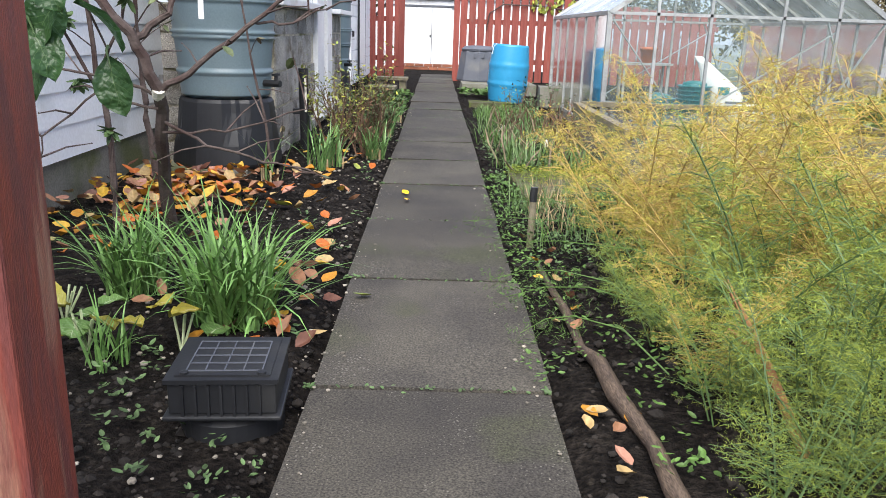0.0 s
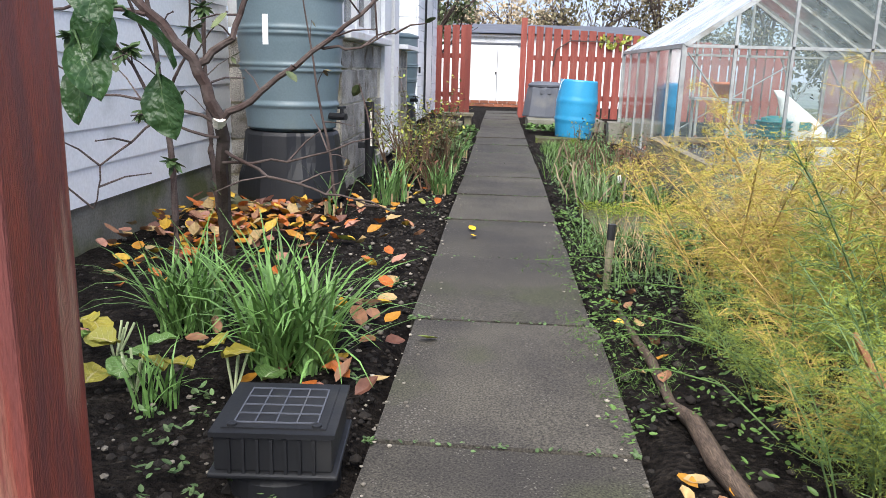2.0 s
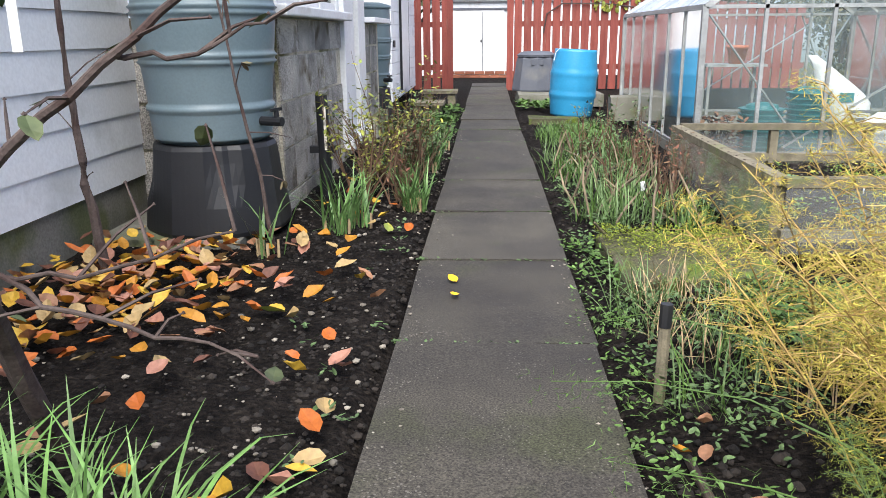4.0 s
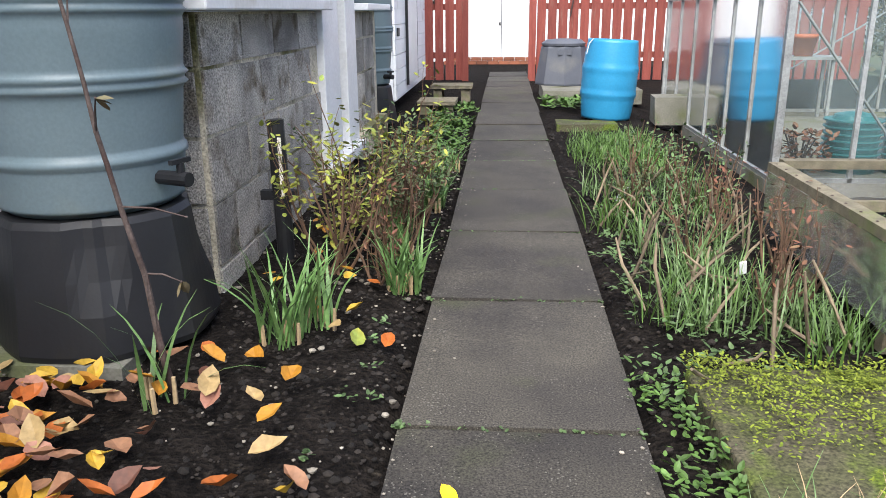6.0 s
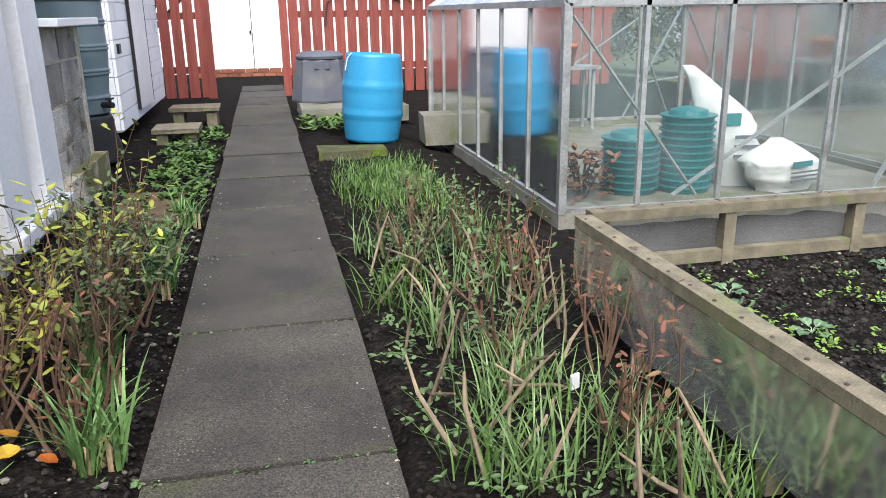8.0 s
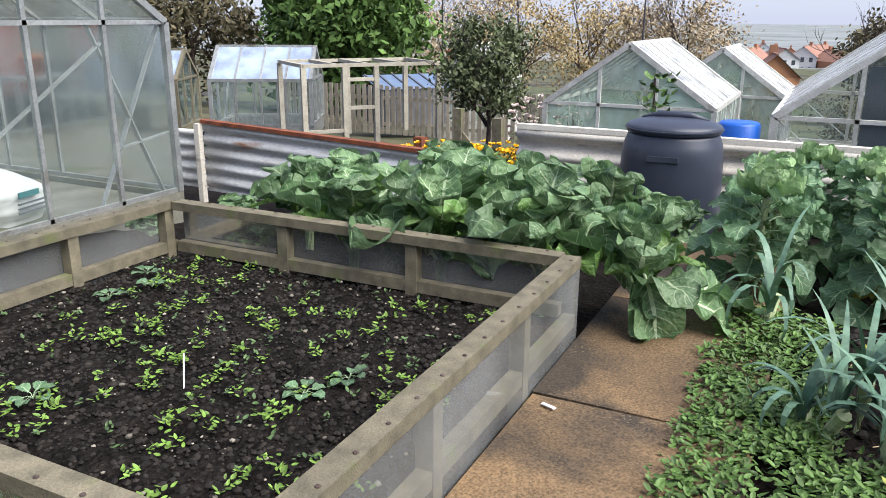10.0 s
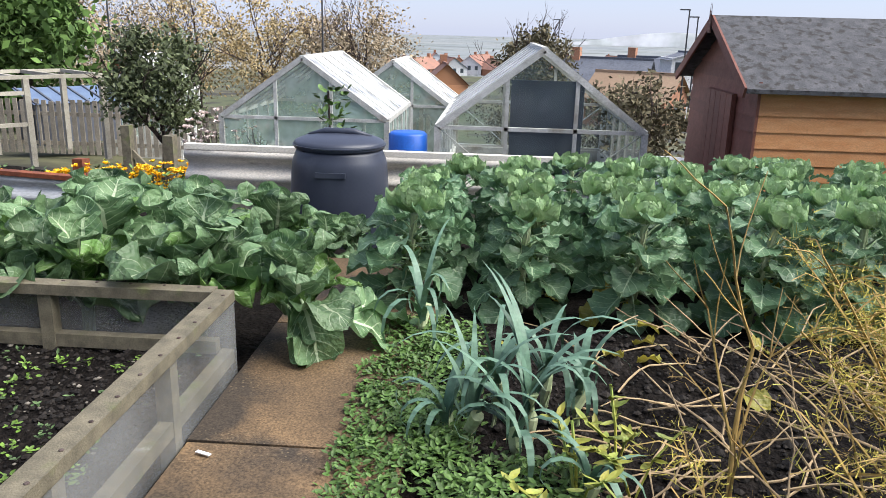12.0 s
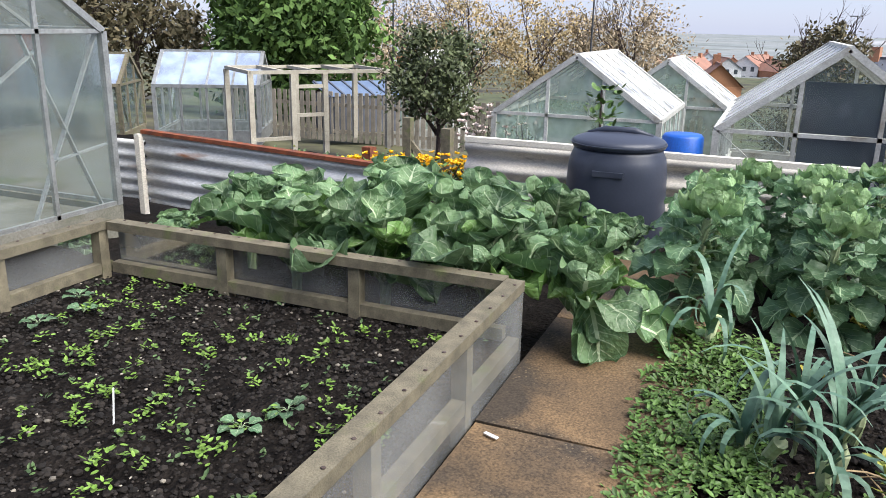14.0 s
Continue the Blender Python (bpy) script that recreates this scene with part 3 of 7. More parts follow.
# ---------- greenhouse beside the path ----------
def greenhouse(x0, y0, x1, y1, zb, eave, ridge, bays, gable_bays, label, zbase=None, rz=0, at=(0, 0, 0), door=False, wood=ALU, glass=GLASS, roof=ROOFGLASS, bw=0.028, braces=True, far=False, gable_xs=None, brace_lines=None):
    """Ridge along local y. zb: sill height of the glass."""
    gh = thing("greenhouse", label, "greenhouse", at, rz)
    xm = (x0 + x1) / 2
    zb0 = zb if zbase is None else zbase
    base = Geo().box(x0 - 0.02, y0 - 0.02, zb0, x1 + 0.02, y0 + 0.05, zb).box(x0 - 0.02, y1 - 0.05, zb0, x1 + 0.02, y1 + 0.02, zb)
    base.box(x0 - 0.02, y0 + 0.052, zb0, x0 + 0.05, y1 - 0.052, zb).box(x1 - 0.05, y0 + 0.052, zb0, x1 + 0.02, y1 - 0.052, zb)
    part("base", base, PLINTH if not far else wood, gh)
    for x in (x0, x1):
        part("eave_rail", Geo().bar((x, y0, eave), (x, y1, eave), bw * 1.4), wood, gh)
        part("sill_rail", Geo().bar((x, y0, zb + 0.015), (x, y1, zb + 0.015), bw), wood, gh)
    part("ridge_bar", Geo().bar((xm, y0 - 0.02, ridge), (xm, y1 + 0.02, ridge), bw * 1.5), wood, gh)
    for i in range(bays + 1):
        y = y0 + (y1 - y0) * i / bays
        w = bw * (1.6 if i in (0, bays) else 0.9)
        for x in (x0, x1):
            part("glazing_bar", Geo().bar((x, y, zb), (x, y, eave), w), wood, gh)
            part("roof_bar", Geo().bar((x, y, eave), (xm, y, ridge), w), wood, gh)
        if i < bays:
            ya = y + 0.012; yb = y0 + (y1 - y0) * (i + 1) / bays - 0.012
            for x in (x0, x1):
                pane = part("pane", Geo().face([(x, ya, zb), (x, yb, zb), (x, yb, eave), (x, ya, eave)]), glass, gh)
                pane.visible_shadow = False
                pane = part("roof_pane", Geo().face([(x, ya, eave + 0.012), (x, yb, eave + 0.012), (xm, yb, ridge + 0.012), (xm, ya, ridge + 0.012)]), roof, gh)
                pane.visible_shadow = False
    for y in (y0, y1):
        part("gable_rail", Geo().bar((x0, y, eave), (x1, y, eave), bw), wood, gh)
        part("gable_sill", Geo().bar((x0, y, zb + 0.015), (x1, y, zb + 0.015), bw), wood, gh)
        xs = gable_xs or [x0 + (x1 - x0) * i / gable_bays for i in range(gable_bays + 1)]
        top = lambda x: eave + (ridge - eave) * (1 - abs(x - xm) / (x1 - xm))
        for x in xs[1:-1]:
            part("gable_bar", Geo().bar((x, y, zb), (x, y, top(x)), bw), wood, gh)
        for a, b in zip(xs, xs[1:]):
            pts = [(a, y, zb), (b, y, zb), (b, y, top(b))] + ([(xm, y, ridge)] if a < xm - 1e-4 and b > xm + 1e-4 else []) + [(a, y, top(a))]
            pane = part("gable_pane", Geo().face(pts), glass, gh)
            pane.visible_shadow = False
        for xa, za, xb, zb_ in brace_lines or ():
            part("brace", Geo().bar((xa, y + 0.03, za), (xb, y + 0.03, zb_), bw * 1.25, 0.01), wood, gh)
        if braces and not brace_lines:
            part("brace", Geo().bar((x0, y + 0.03, eave), (x0 + (x1 - x0) * 0.38, y + 0.03, zb), bw, 0.01), wood, gh)
            part("brace", Geo().bar((x1, y + 0.03, eave), (x1 - (x1 - x0) * 0.38, y + 0.03, zb), bw, 0.01), wood, gh)
    return gh
greenhouse(1.645, 7.8, 4.36, 11.4, -0.06, 1.09, 2.02, 6, 5, "aluminium greenhouse with dusty glass panes on a concrete kerb", zbase=-0.4,
           gable_xs=(1.645, 2.11, 2.625, 3.325, 3.857, 4.36), brace_lines=((1.69, 1.03, 2.50, 0.0), (3.86, 0.975, 2.35, 0.0), (4.34, 1.09, 3.72, -0.05), (3.76, 1.08, 4.25, -0.05), (3.86, 0.30, 4.34, 0.36)))
gf = tagged(part("greenhouse_floor", Geo().box(1.70, 7.86, -0.32, 4.30, 11.34, -0.10), PLINTH), "pale concrete greenhouse floor", "floor", kind="structure")
gsh = thing("staging_shelf", "slim grey shelf along the greenhouse glass", "shelf")
part("shelf", Geo().box(2.55, 10.95, 0.50, 3.25, 11.3, 0.53), ALU, gsh)
for x_ in (2.6, 3.2):
    part("leg", Geo().box(x_ - 0.015, 11.0, -0.098, x_ + 0.015, 11.03, 0.498), ALU, gsh)
    part("leg", Geo().box(x_ - 0.015, 11.24, -0.098, x_ + 0.015, 11.27, 0.498), ALU, gsh)
lb_ = thing("flower_pot", "terracotta orange plastic pot on the shelf", "pot", (2.93, 11.1, 0.531))
part("pot", Geo().lathe([(0.085, 0), (0.115, 0.17), (0.125, 0.172), (0.125, 0.21), (0.11, 0.21), (0.1, 0.15), (0.02, 0.15)], 20), mat("orange_plastic", (0.42, 0.13, 0.06), (0.36, 0.11, 0.05), 4, 0.5), lb_, smooth=True)

def ribbed_pot(at, r, h, n, label):
    g = []
    for i in range(n):
        z = h * i / n
        g += [(r * 0.9, z), (r * 0.98, z + h / n * 0.75), (r * 1.05, z + h / n * 0.8), (r * 1.05, z + h / n)]
    g += [(r * 0.75, h), (r * 0.7, h + 0.03), (r * 0.25, h + 0.05), (r * 0.02, h + 0.05)]
    p = thing("plant_pot_stack", label, "pots", at)
    part("pots", Geo().lathe(g, 20), TEAL, p, smooth=False)
ribbed_pot((2.72, 8.35, -0.10), 0.172, 0.50, 11, "tall stack of teal plastic pots on the floor")
ribbed_pot((2.36, 8.42, -0.10), 0.185, 0.36, 8, "shorter stack of teal plastic pots on the floor")
def bag(at, h, w, lean, label, rz):
    b = thing("compost_bag", label, "bag", at, rz)
    v = Geo()
    rings = 10
    pr = []
    for i in range(rings + 1):
        u = i / rings
        rr = w * (0.75 + 0.35 * math.sin(u * 3.0)) * (1 - 0.75 * max(0, u - 0.55) / 0.45)
        s = len(v.v)
        for j in range(14):
            t = 2 * math.pi * j / 14
            k = 1 + 0.30 * noise.noise((math.cos(t) * 2 + at[0] * 9, math.sin(t) * 2, u * 6)) + 0.12 * noise.noise((math.cos(t) * 6, math.sin(t) * 6 + at[0], u * 14))
            v.v.append((math.cos(t) * rr * k + lean * u * u * h, math.sin(t) * rr * 0.62 * k, u * h))
        pr.append(s)
    for a, c in zip(pr, pr[1:]):
        for j in range(14): v.f.append((a + j, a + (j + 1) % 14, c + (j + 1) % 14, c + j))
    v.f.append(tuple(pr[-1] + j for j in range(14)))
    part("sack", v, BAG, b, smooth=True)
    for i in range(3):
        part("print_bar", Geo().box(-w * 0.5, -w * 0.75, h * (0.25 + 0.08 * i), w * 0.4, -w * 0.72, h * (0.28 + 0.08 * i)), GREYP, b)
    part("print_panel", Geo().box(-w * 0.3 + lean * h * 0.3, -w * 0.70, h * 0.52, w * 0.3 + lean * h * 0.3, -w * 0.66, h * 0.62), TEAL, b, "green printed panel")
bag((3.36, 8.22, -0.10), 0.34, 0.27, -0.25, "slumped white plastic compost sack with green print", 12)
bag((3.16, 8.42, -0.10), 0.80, 0.19, -0.5, "upright half-empty white plastic sack with torn top", -10)

# ---------- framed bed with plastic sides ----------
bed = thing("framed_bed", "vegetable bed enclosed by timber frames with clear plastic panels", "raised bed")
def frame_side(a, b, posts, ztop, zlow, nrm):
    a, b, nrm = Vector((*a, 0)), Vector((*b, 0)), Vector((*nrm, 0))
    L = (b - a).length
    up = Vector((0, 0, 1))
    part("top_rail", Geo().bar(a + up * (ztop - 0.018), b + up * (ztop - 0.018), 0.062, 0.036), TIMBER, bed)
    part("bottom_rail", Geo().bar(a + up * (zlow + 0.02), b + up * (zlow + 0.02), 0.04, 0.045), TIMBER, bed)
    for t in posts:
        p = a + (b - a) * t
        part("post", Geo().bar(p + up * (zlow - 0.12) - nrm * 0.0, p + up * (ztop - 0.038), 0.046), TIMBER, bed)
    o = nrm * 0.028
    pl = part("plastic_panel", Geo().face([a + o + up * (zlow - 0.05), b + o + up * (zlow - 0.05), b + o + up * (ztop - 0.04), a + o + up * (ztop - 0.04)]), POLY, bed)
    pl.visible_shadow = False
    n = int(L / 0.115)
    for i in range(n):
        p = a + (b - a) * ((i + 0.5) / n) + nrm * 0.014 + up * (ztop + 0.001)
        part("nail", NAIL, None, bed, m=Matrix.Translation(p))
NAIL = Geo().lathe([(0.006, 0), (0.005, 0.002), (0.001, 0.003)], 6).mesh("nail", BARK)
frame_side((1.11, 4.45), (2.775, 4.45), (0.37, 0.71), 0.37, 0.12, (0, -1))
frame_side((1.11, 4.485), (1.11, 6.22), (0.02, 0.35, 0.72), 0.367, 0.12, (-1, 0))
frame_side((1.145, 6.25), (2.775, 6.25), (0.03, 0.34, 0.68, 0.975), 0.372, 0.15, (0, 1))
frame_side((2.775, 4.485), (2.775, 6.215), (0.33, 0.67), 0.369, 0.15, (1, 0))
bsoil = Geo()
NX, NY = 60, 64
for j in range(NY + 1):
    for i in range(NX + 1):
        x, y = 1.13 + 1.63 * i / NX, 4.47 + 1.76 * j / NY
        bsoil.v.append((x, y, 0.135 + 0.02 * noise.noise((x * 6, y * 6, 1)) + 0.014 * noise.noise((x * 19, y * 19, 7))))
for j in range(NY):
    for i in range(NX):
        a = j * (NX + 1) + i
        bsoil.f.append((a, a + 1, a + NX + 2, a + NX + 1))
tagged(part("bed_soil", bsoil, SOIL, smooth=True), "dark crumbly soil in the framed bed", "soil", kind="structure")
tagged(part("plant_label", Geo().box(-0.005, -0.002, 0, 0.005, 0.002, 0.11), WHITE, m=pose(1.79, 5.25, 0.13, 4, 6, 40)), "white stick marker standing in bed soil", "marker")
tagged(part("plant_label", Geo().box(-0.006, -0.03, 0, 0.006, 0.015, 0.003), WHITE, m=pose(2.24, 4.345, 0.092, 0, 0, -20)), "small white plastic plant label lying on slab", "label")

# ---------- cross path ----------
cp = thing("cross_path", "buff concrete slab path stained with soil", "path", kind="structure")
for x0 in (1.40, 2.31, 3.22):
    part("slab", Geo().box(x0 + 0.004, 3.80, 0.02, x0 + 0.902, 4.41, 0.087, wob=0.003), TAN, cp)
bevel(tagged(part("mossy_slab", Geo().box(0.47, 4.16, -0.06, 1.075, 4.84, 0.05, wob=0.02), MOSS), "thick concrete slab covered in green moss", "slab"), 0.012)

# ---------- corner post of the gateway ----------
gp = thing("gate_post", "square red-brown weathered timber post", "post", (-0.615, 1.07, -0.1))
bevel(part("post", Geo().box(-0.065, -0.07, 0, 0.065, 0.07, 1.9, wob=0.004), POSTRED, gp), 0.006)
part("rail", Geo().box(-0.6, -0.03, 0.93, -0.067, 0.03, 1.03), POSTRED, gp)
# ---------- meter box ----------
mb = thing("meter_box", "black plastic square utility box on a round collar", "box", (-0.468, 1.745, -0.05), 4)
part("collar", Geo().lathe([(0.12, -0.02), (0.122, 0.058), (0.10, 0.076)], 28), BLACKP, mb)
body = Geo().box(-0.13, -0.13, 0.078, 0.13, 0.13, 0.09).box(-0.118, -0.118, 0.09, 0.118, 0.118, 0.165)
bevel(part("body", body, BLACKP, mb), 0.004)
for i in range(7):
    part("rib", Geo().box(-0.085 + 0.028 * i - 0.003, -0.128, 0.09, -0.085 + 0.028 * i + 0.003, -0.119, 0.162), BLACKP, mb)
lidp = part("lid", Geo().box(-0.125, -0.125, 0.166, 0.125, 0.125, 0.176).box(-0.105, -0.105, 0.1761, 0.105, 0.105, 0.179), BLACKP, mb)
for i in range(5):
    part("lid_rib", Geo().box(-0.085, -0.085 + 0.042 * i, 0.1792, 0.085, -0.082 + 0.042 * i, 0.182), GREYP, lidp)
    part("lid_rib", Geo().box(-0.085 + 0.042 * i, -0.085, 0.1792, -0.082 + 0.042 * i, 0.085, 0.1815), GREYP, lidp)
for x in (-0.085, 0.085):
    part("bolt", Geo().lathe([(0.010, 0.179), (0.010, 0.184), (0.004, 0.185)], 10, x, -0.095), BLACKP, lidp)
# ---------- pipe by the wall ----------
pp = thing("standpipe", "black painted pipe stub with peeling white patches", "pipe", (-0.99, 6.02, -0.05))
part("pipe", Geo().tube([(0, 0, 0), (-0.01, 0, 0.62)], [0.038, 0.036], 14), BLACKP, pp)
part("clamp", Geo().box(-0.09, -0.02, 0.28, 0.06, 0.02, 0.32), BLACKP, pp)
part("peeled_patch", Geo().box(0.005, -0.0405, 0.3, 0.02, -0.036, 0.55), CREAM, pp)

DRIFT = mat("wet_driftwood", (0.12, 0.085, 0.06), (0.06, 0.042, 0.032), 14, 0.7, 0.8, 60, rand=0.0, stretch=(6, 1, 6), grain=0.5)
# ---------- kerb log, stake ----------
lg = thing("edging_log", "weathered split log edging beside the path", "log")
part("log", Geo().tube([(0.53, 1.2, -0.025), (0.505, 1.45, -0.012), (0.51, 1.62, -0.008), (0.475, 1.85, 0.0), (0.47, 2.05, 0.004), (0.45, 2.2, -0.02), (0.455, 2.5, -0.02), (0.44, 2.75, -0.022), (0.43, 3.05, -0.022)], [0.020, 0.024, 0.019, 0.026, 0.023, 0.014, 0.017, 0.013, 0.011], 7), DRIFT, lg, smooth=True)
stk = thing("stake", "short pale stake with dark top in soil", "stake")
part("stake", Geo().tube([(0.43, 3.36, -0.05), (0.435, 3.37, 0.17)], 0.016, 8), TIMBER, stk)
part("dark_tip", Geo().tube([(0.435, 3.37, 0.172), (0.437, 3.372, 0.235)], 0.017, 8), BLACKP, stk)

# ---------- corrugated screens ----------
def corrugated(name, a, b, h, zb, label, material, waves=7, amp=0.018, horizontal=True, zb2=None):
    th = thing(name, label, "panel")
    a, b = Vector((*a, 0)), Vector((*b, 0))
    d = (b - a).normalized(); nrm = Vector((-d.y, d.x, 0))
    zb2 = zb if zb2 is None else zb2
    g = Geo(); N = waves * 8; M = 6
    for j in range(M + 1):
        u = j / M
        p = a + (b - a) * u
        for i in range(N + 1):
            z = zb + (zb2 - zb) * u + h * i / N
            o = amp * math.sin(2 * math.pi * waves * i / N)
            g.v.append(tuple(p + nrm * o + Vector((0, 0, z))))
    for j in range(M):
        for i in range(N):
            q = j * (N + 1) + i
            g.f.append((q, q + 1, q + N + 2, q + N + 1))
    ob = part("sheet", g, material, th, smooth=True)
    so = ob.modifiers.new("thick", "SOLIDIFY"); so.thickness = 0.004
    return th, a, b, d, nrm

# ---------- screens, bin, greenhouses and shed down the slope ----------
th, a, b, d, nrm = corrugated("corrugated_sheet", (5.30, 8.42), (5.30, 6.05), 0.58, -0.30, "rusty-edged corrugated metal sheet standing as a screen", ZINC, 5, zb2=-0.40)
part("rusty_cap", Geo().bar((5.30, 8.42, 0.29), (5.30, 6.05, 0.19), 0.07, 0.03), RUST, th)
part("end_post", Geo().bar((5.26, 8.44, -0.4), (5.26, 8.44, 0.27), 0.05), CREAM, th)
corrugated("corrugated_sheet", (5.36, 11.2), (5.36, 8.47), 0.5, -0.30, "grey corrugated metal sheet screen behind the greenhouse", ZINC, 5)
th, a, b, d, nrm = corrugated("cream_screen", (6.15, 5.93), (6.15, 3.1), 0.70, -0.40, "cream horizontally ribbed metal screen", CREAM, 4, 0.045)
part("top_cap", Geo().bar((6.15, 5.93, 0.31), (6.15, 3.1, 0.30), 0.07, 0.04), CREAM, th)

cb = thing("compost_bin", "large dark blue plastic compost bin with round lid", "compost bin", (5.72, 4.66, -0.36))
pr = [(0.282, 0), (0.324, 0.015), (0.340, 0.05), (0.346, 0.20), (0.344, 0.36), (0.338, 0.50), (0.333, 0.60), (0.328, 0.66), (0.318, 0.70), (0.303, 0.735), (0.293, 0.775)]
part("body", Geo().lathe(pr, 40), NAVY, cb, smooth=True)
lidc = part("lid", Geo().lathe([(0.290, 0.762), (0.308, 0.764), (0.314, 0.775), (0.314, 0.800), (0.306, 0.812), (0.290, 0.822), (0.235, 0.842), (0.150, 0.858), (0.019, 0.864)], 40), NAVY, cb, smooth=True)
part("lid_grip", Geo().tube([(0.02, -0.22, 0.842), (0.0, -0.10, 0.872), (0.0, 0.10, 0.872), (0.02, 0.22, 0.842)], [0.012, 0.026, 0.026, 0.012], 10), NAVY, lidc, smooth=True)
part("lid_ring", Geo().lathe([(0.312, 0.784), (0.321, 0.786), (0.321, 0.794), (0.312, 0.796)], 36), NAVY, lidc)
part("embossed_panel", Geo().box(-0.338, -0.10, 0.605, -0.31, 0.10, 0.64), NAVY, cb)

WOODGH = mat("whitewashed_frame", (0.55, 0.55, 0.52), (0.4, 0.4, 0.37), 6, 0.7, 0.3, 60, rand=0.12, third=(0.28, 0.26, 0.22), third_at=0.64)
GLASS2 = glass_mat("misty_green_glass", (0.78, 0.88, 0.84), (0.40, 0.50, 0.46), 0.42)
ROOF2 = glass_mat("whitened_roof_glass", (0.85, 0.87, 0.88), (0.60, 0.61, 0.61), 0.62)
ROOFBLUE = glass_mat("bluish_roof_glass", (0.72, 0.82, 0.95), (0.42, 0.52, 0.66), 0.45)
# ridge runs away from the path: local y becomes world x with a quarter turn
greenhouse(-1.15, 0, 1.15, 2.7, -0.75, -0.02, 0.79, 5, 3, "misty glass greenhouse with a whitened roof", zbase=-1.2, rz=-90, at=(11.0, 6.22, 0), wood=WOODGH, glass=GLASS2, roof=ROOF2, bw=0.045, braces=False, far=True)
greenhouse(-1.195, 0, 1.195, 3.6, -0.62, 0.11, 1.01, 6, 3, "old greenhouse with flaking white frame and dark door panel", zbase=-1.0, rz=-90, at=(9.5, 3.07, 0), wood=WOODGH, glass=GLASS, roof=ROOF2, bw=0.045, far=True)
greenhouse(-0.9, 0, 0.9, 2.0, -1.0, -0.1, 0.52, 4, 3, "small aluminium greenhouse with bluish roof glass", zbase=-1.25, rz=28, at=(14.1, 13.5, 0), wood=ALU, glass=GLASS, roof=ROOFBLUE, bw=0.045, far=True)
greenhouse(-0.9, 0, 0.9, 2.4, -1.4, -0.3, 0.35, 4, 3, "second small greenhouse with bluish roof glass", zbase=-1.6, rz=28, at=(14.6, 17.6, 0), wood=TIMBER, glass=GLASS, roof=ROOFBLUE, bw=0.05, far=True)
greenhouse(-0.8, 0, 0.8, 2.2, -1.4, -0.35, 0.45, 4, 2, "small white-boarded greenhouse with sheet roof", zbase=-1.9, rz=-80, at=(18.0, 11.7, 0), wood=WOODGH, glass=GLASS2, roof=ROOF2, bw=0.06, far=True)
greenhouse(-1.1, 0, 1.1, 2.5, -1.2, -0.2, 0.6, 4, 3, "white-framed greenhouse behind the misty one", zbase=-1.7, rz=-90, at=(15.2, 5.55, 0), wood=WOODGH, glass=GLASS2, roof=ROOF2, bw=0.05, far=True)
dk = thing("door_panel", "dark blue-green sheet inside the old greenhouse", "panel", (9.9, 3.0, -0.7))
part("sheet", Geo().box(0, -0.45, 0, 0.03, 0.42, 1.35), NAVY, dk)
tt = thing("plastic_barrel", "small blue plastic barrel between greenhouses", "barrel", (9.6, 4.62, -0.85))
part("barrel", Geo().lathe([(0.2, 0), (0.23, 0.1), (0.235, 0.45), (0.23, 0.85), (0.2, 0.88), (0.02, 0.87)], 20), mat("deep_blue_plastic", (0.01, 0.09, 0.42), (0.015, 0.12, 0.5), 3, 0.4), tt, smooth=True)
tk = thing("water_tank", "white round tank beside old greenhouse", "tank", (9.3, 1.62, -0.9))
part("tank", Geo().lathe([(0.27, 0), (0.29, 0.5), (0.29, 0.75), (0.27, 0.75), (0.26, 0.6), (0.02, 0.6)], 20), WHITE, tk, smooth=True)
part("band", Geo().lathe([(0.293, 0.62), (0.3, 0.63), (0.3, 0.66), (0.293, 0.67)], 20), GREYP, tk)

# shed
sh = thing("garden_shed", "timber shed with brown gable, orange side and felt roof", "shed")
X0, X1, Y1, Y0, ZB, ZE, ZR = 7.0, 9.3, 1.46, -2.2, -0.62, 0.86, 1.36
xm = (X0 + X1) / 2
part("gable_wall", Geo().box(X0 + 0.02, Y0, ZB, X1, Y1 - 0.022, ZE), SHEDBROWN, sh)
n = 11
for i in range(n):
    z = ZB + (ZE - ZB) * i / n
    h = (ZE - ZB) / n
    g = Geo().face([(X0, Y0, z), (X0, Y1, z), (X0 + 0.015, Y1, z + h), (X0 + 0.015, Y0, z + h)]).face([(X0, Y0, z), (X0 + 0.02, Y0, z), (X0 + 0.02, Y1, z), (X0, Y1, z)])
    part("side_board", g, SHEDORANGE, sh)
n = 15
for i in range(n):
    z = ZB + (ZR - ZB) * i / n
    h = (ZR - ZB) / n
    w0 = 1.0 if z < ZE else max(0.05, (ZR - z) / (ZR - ZE))
    w1 = 1.0 if z + h < ZE else max(0.0, (ZR - z - h) / (ZR - ZE))
    hw = (X1 - X0) / 2
    part("gable_board", Geo().face([(xm - hw * w0, Y1, z), (xm + hw * w0, Y1, z), (xm + hw * w1, Y1 - 0.015, z + h), (xm - hw * w1, Y1 - 0.015, z + h)][::-1]).face([(xm - hw * w0, Y1, z), (xm - hw * w0, Y1 - 0.02, z), (xm + hw * w0, Y1 - 0.02, z), (xm + hw * w0, Y1, z)]), SHEDBROWN, sh)
part("corner_post", Geo().box(X0 - 0.012, Y1 - 0.01, ZB, X0 + 0.03, Y1 + 0.014, ZE), SHEDBROWN, sh)
sd = part("door", Geo().box(xm - 0.55, Y1 + 0.002, ZB + 0.05, xm + 0.35, Y1 + 0.03, 0.72), SHEDBROWN, sh)
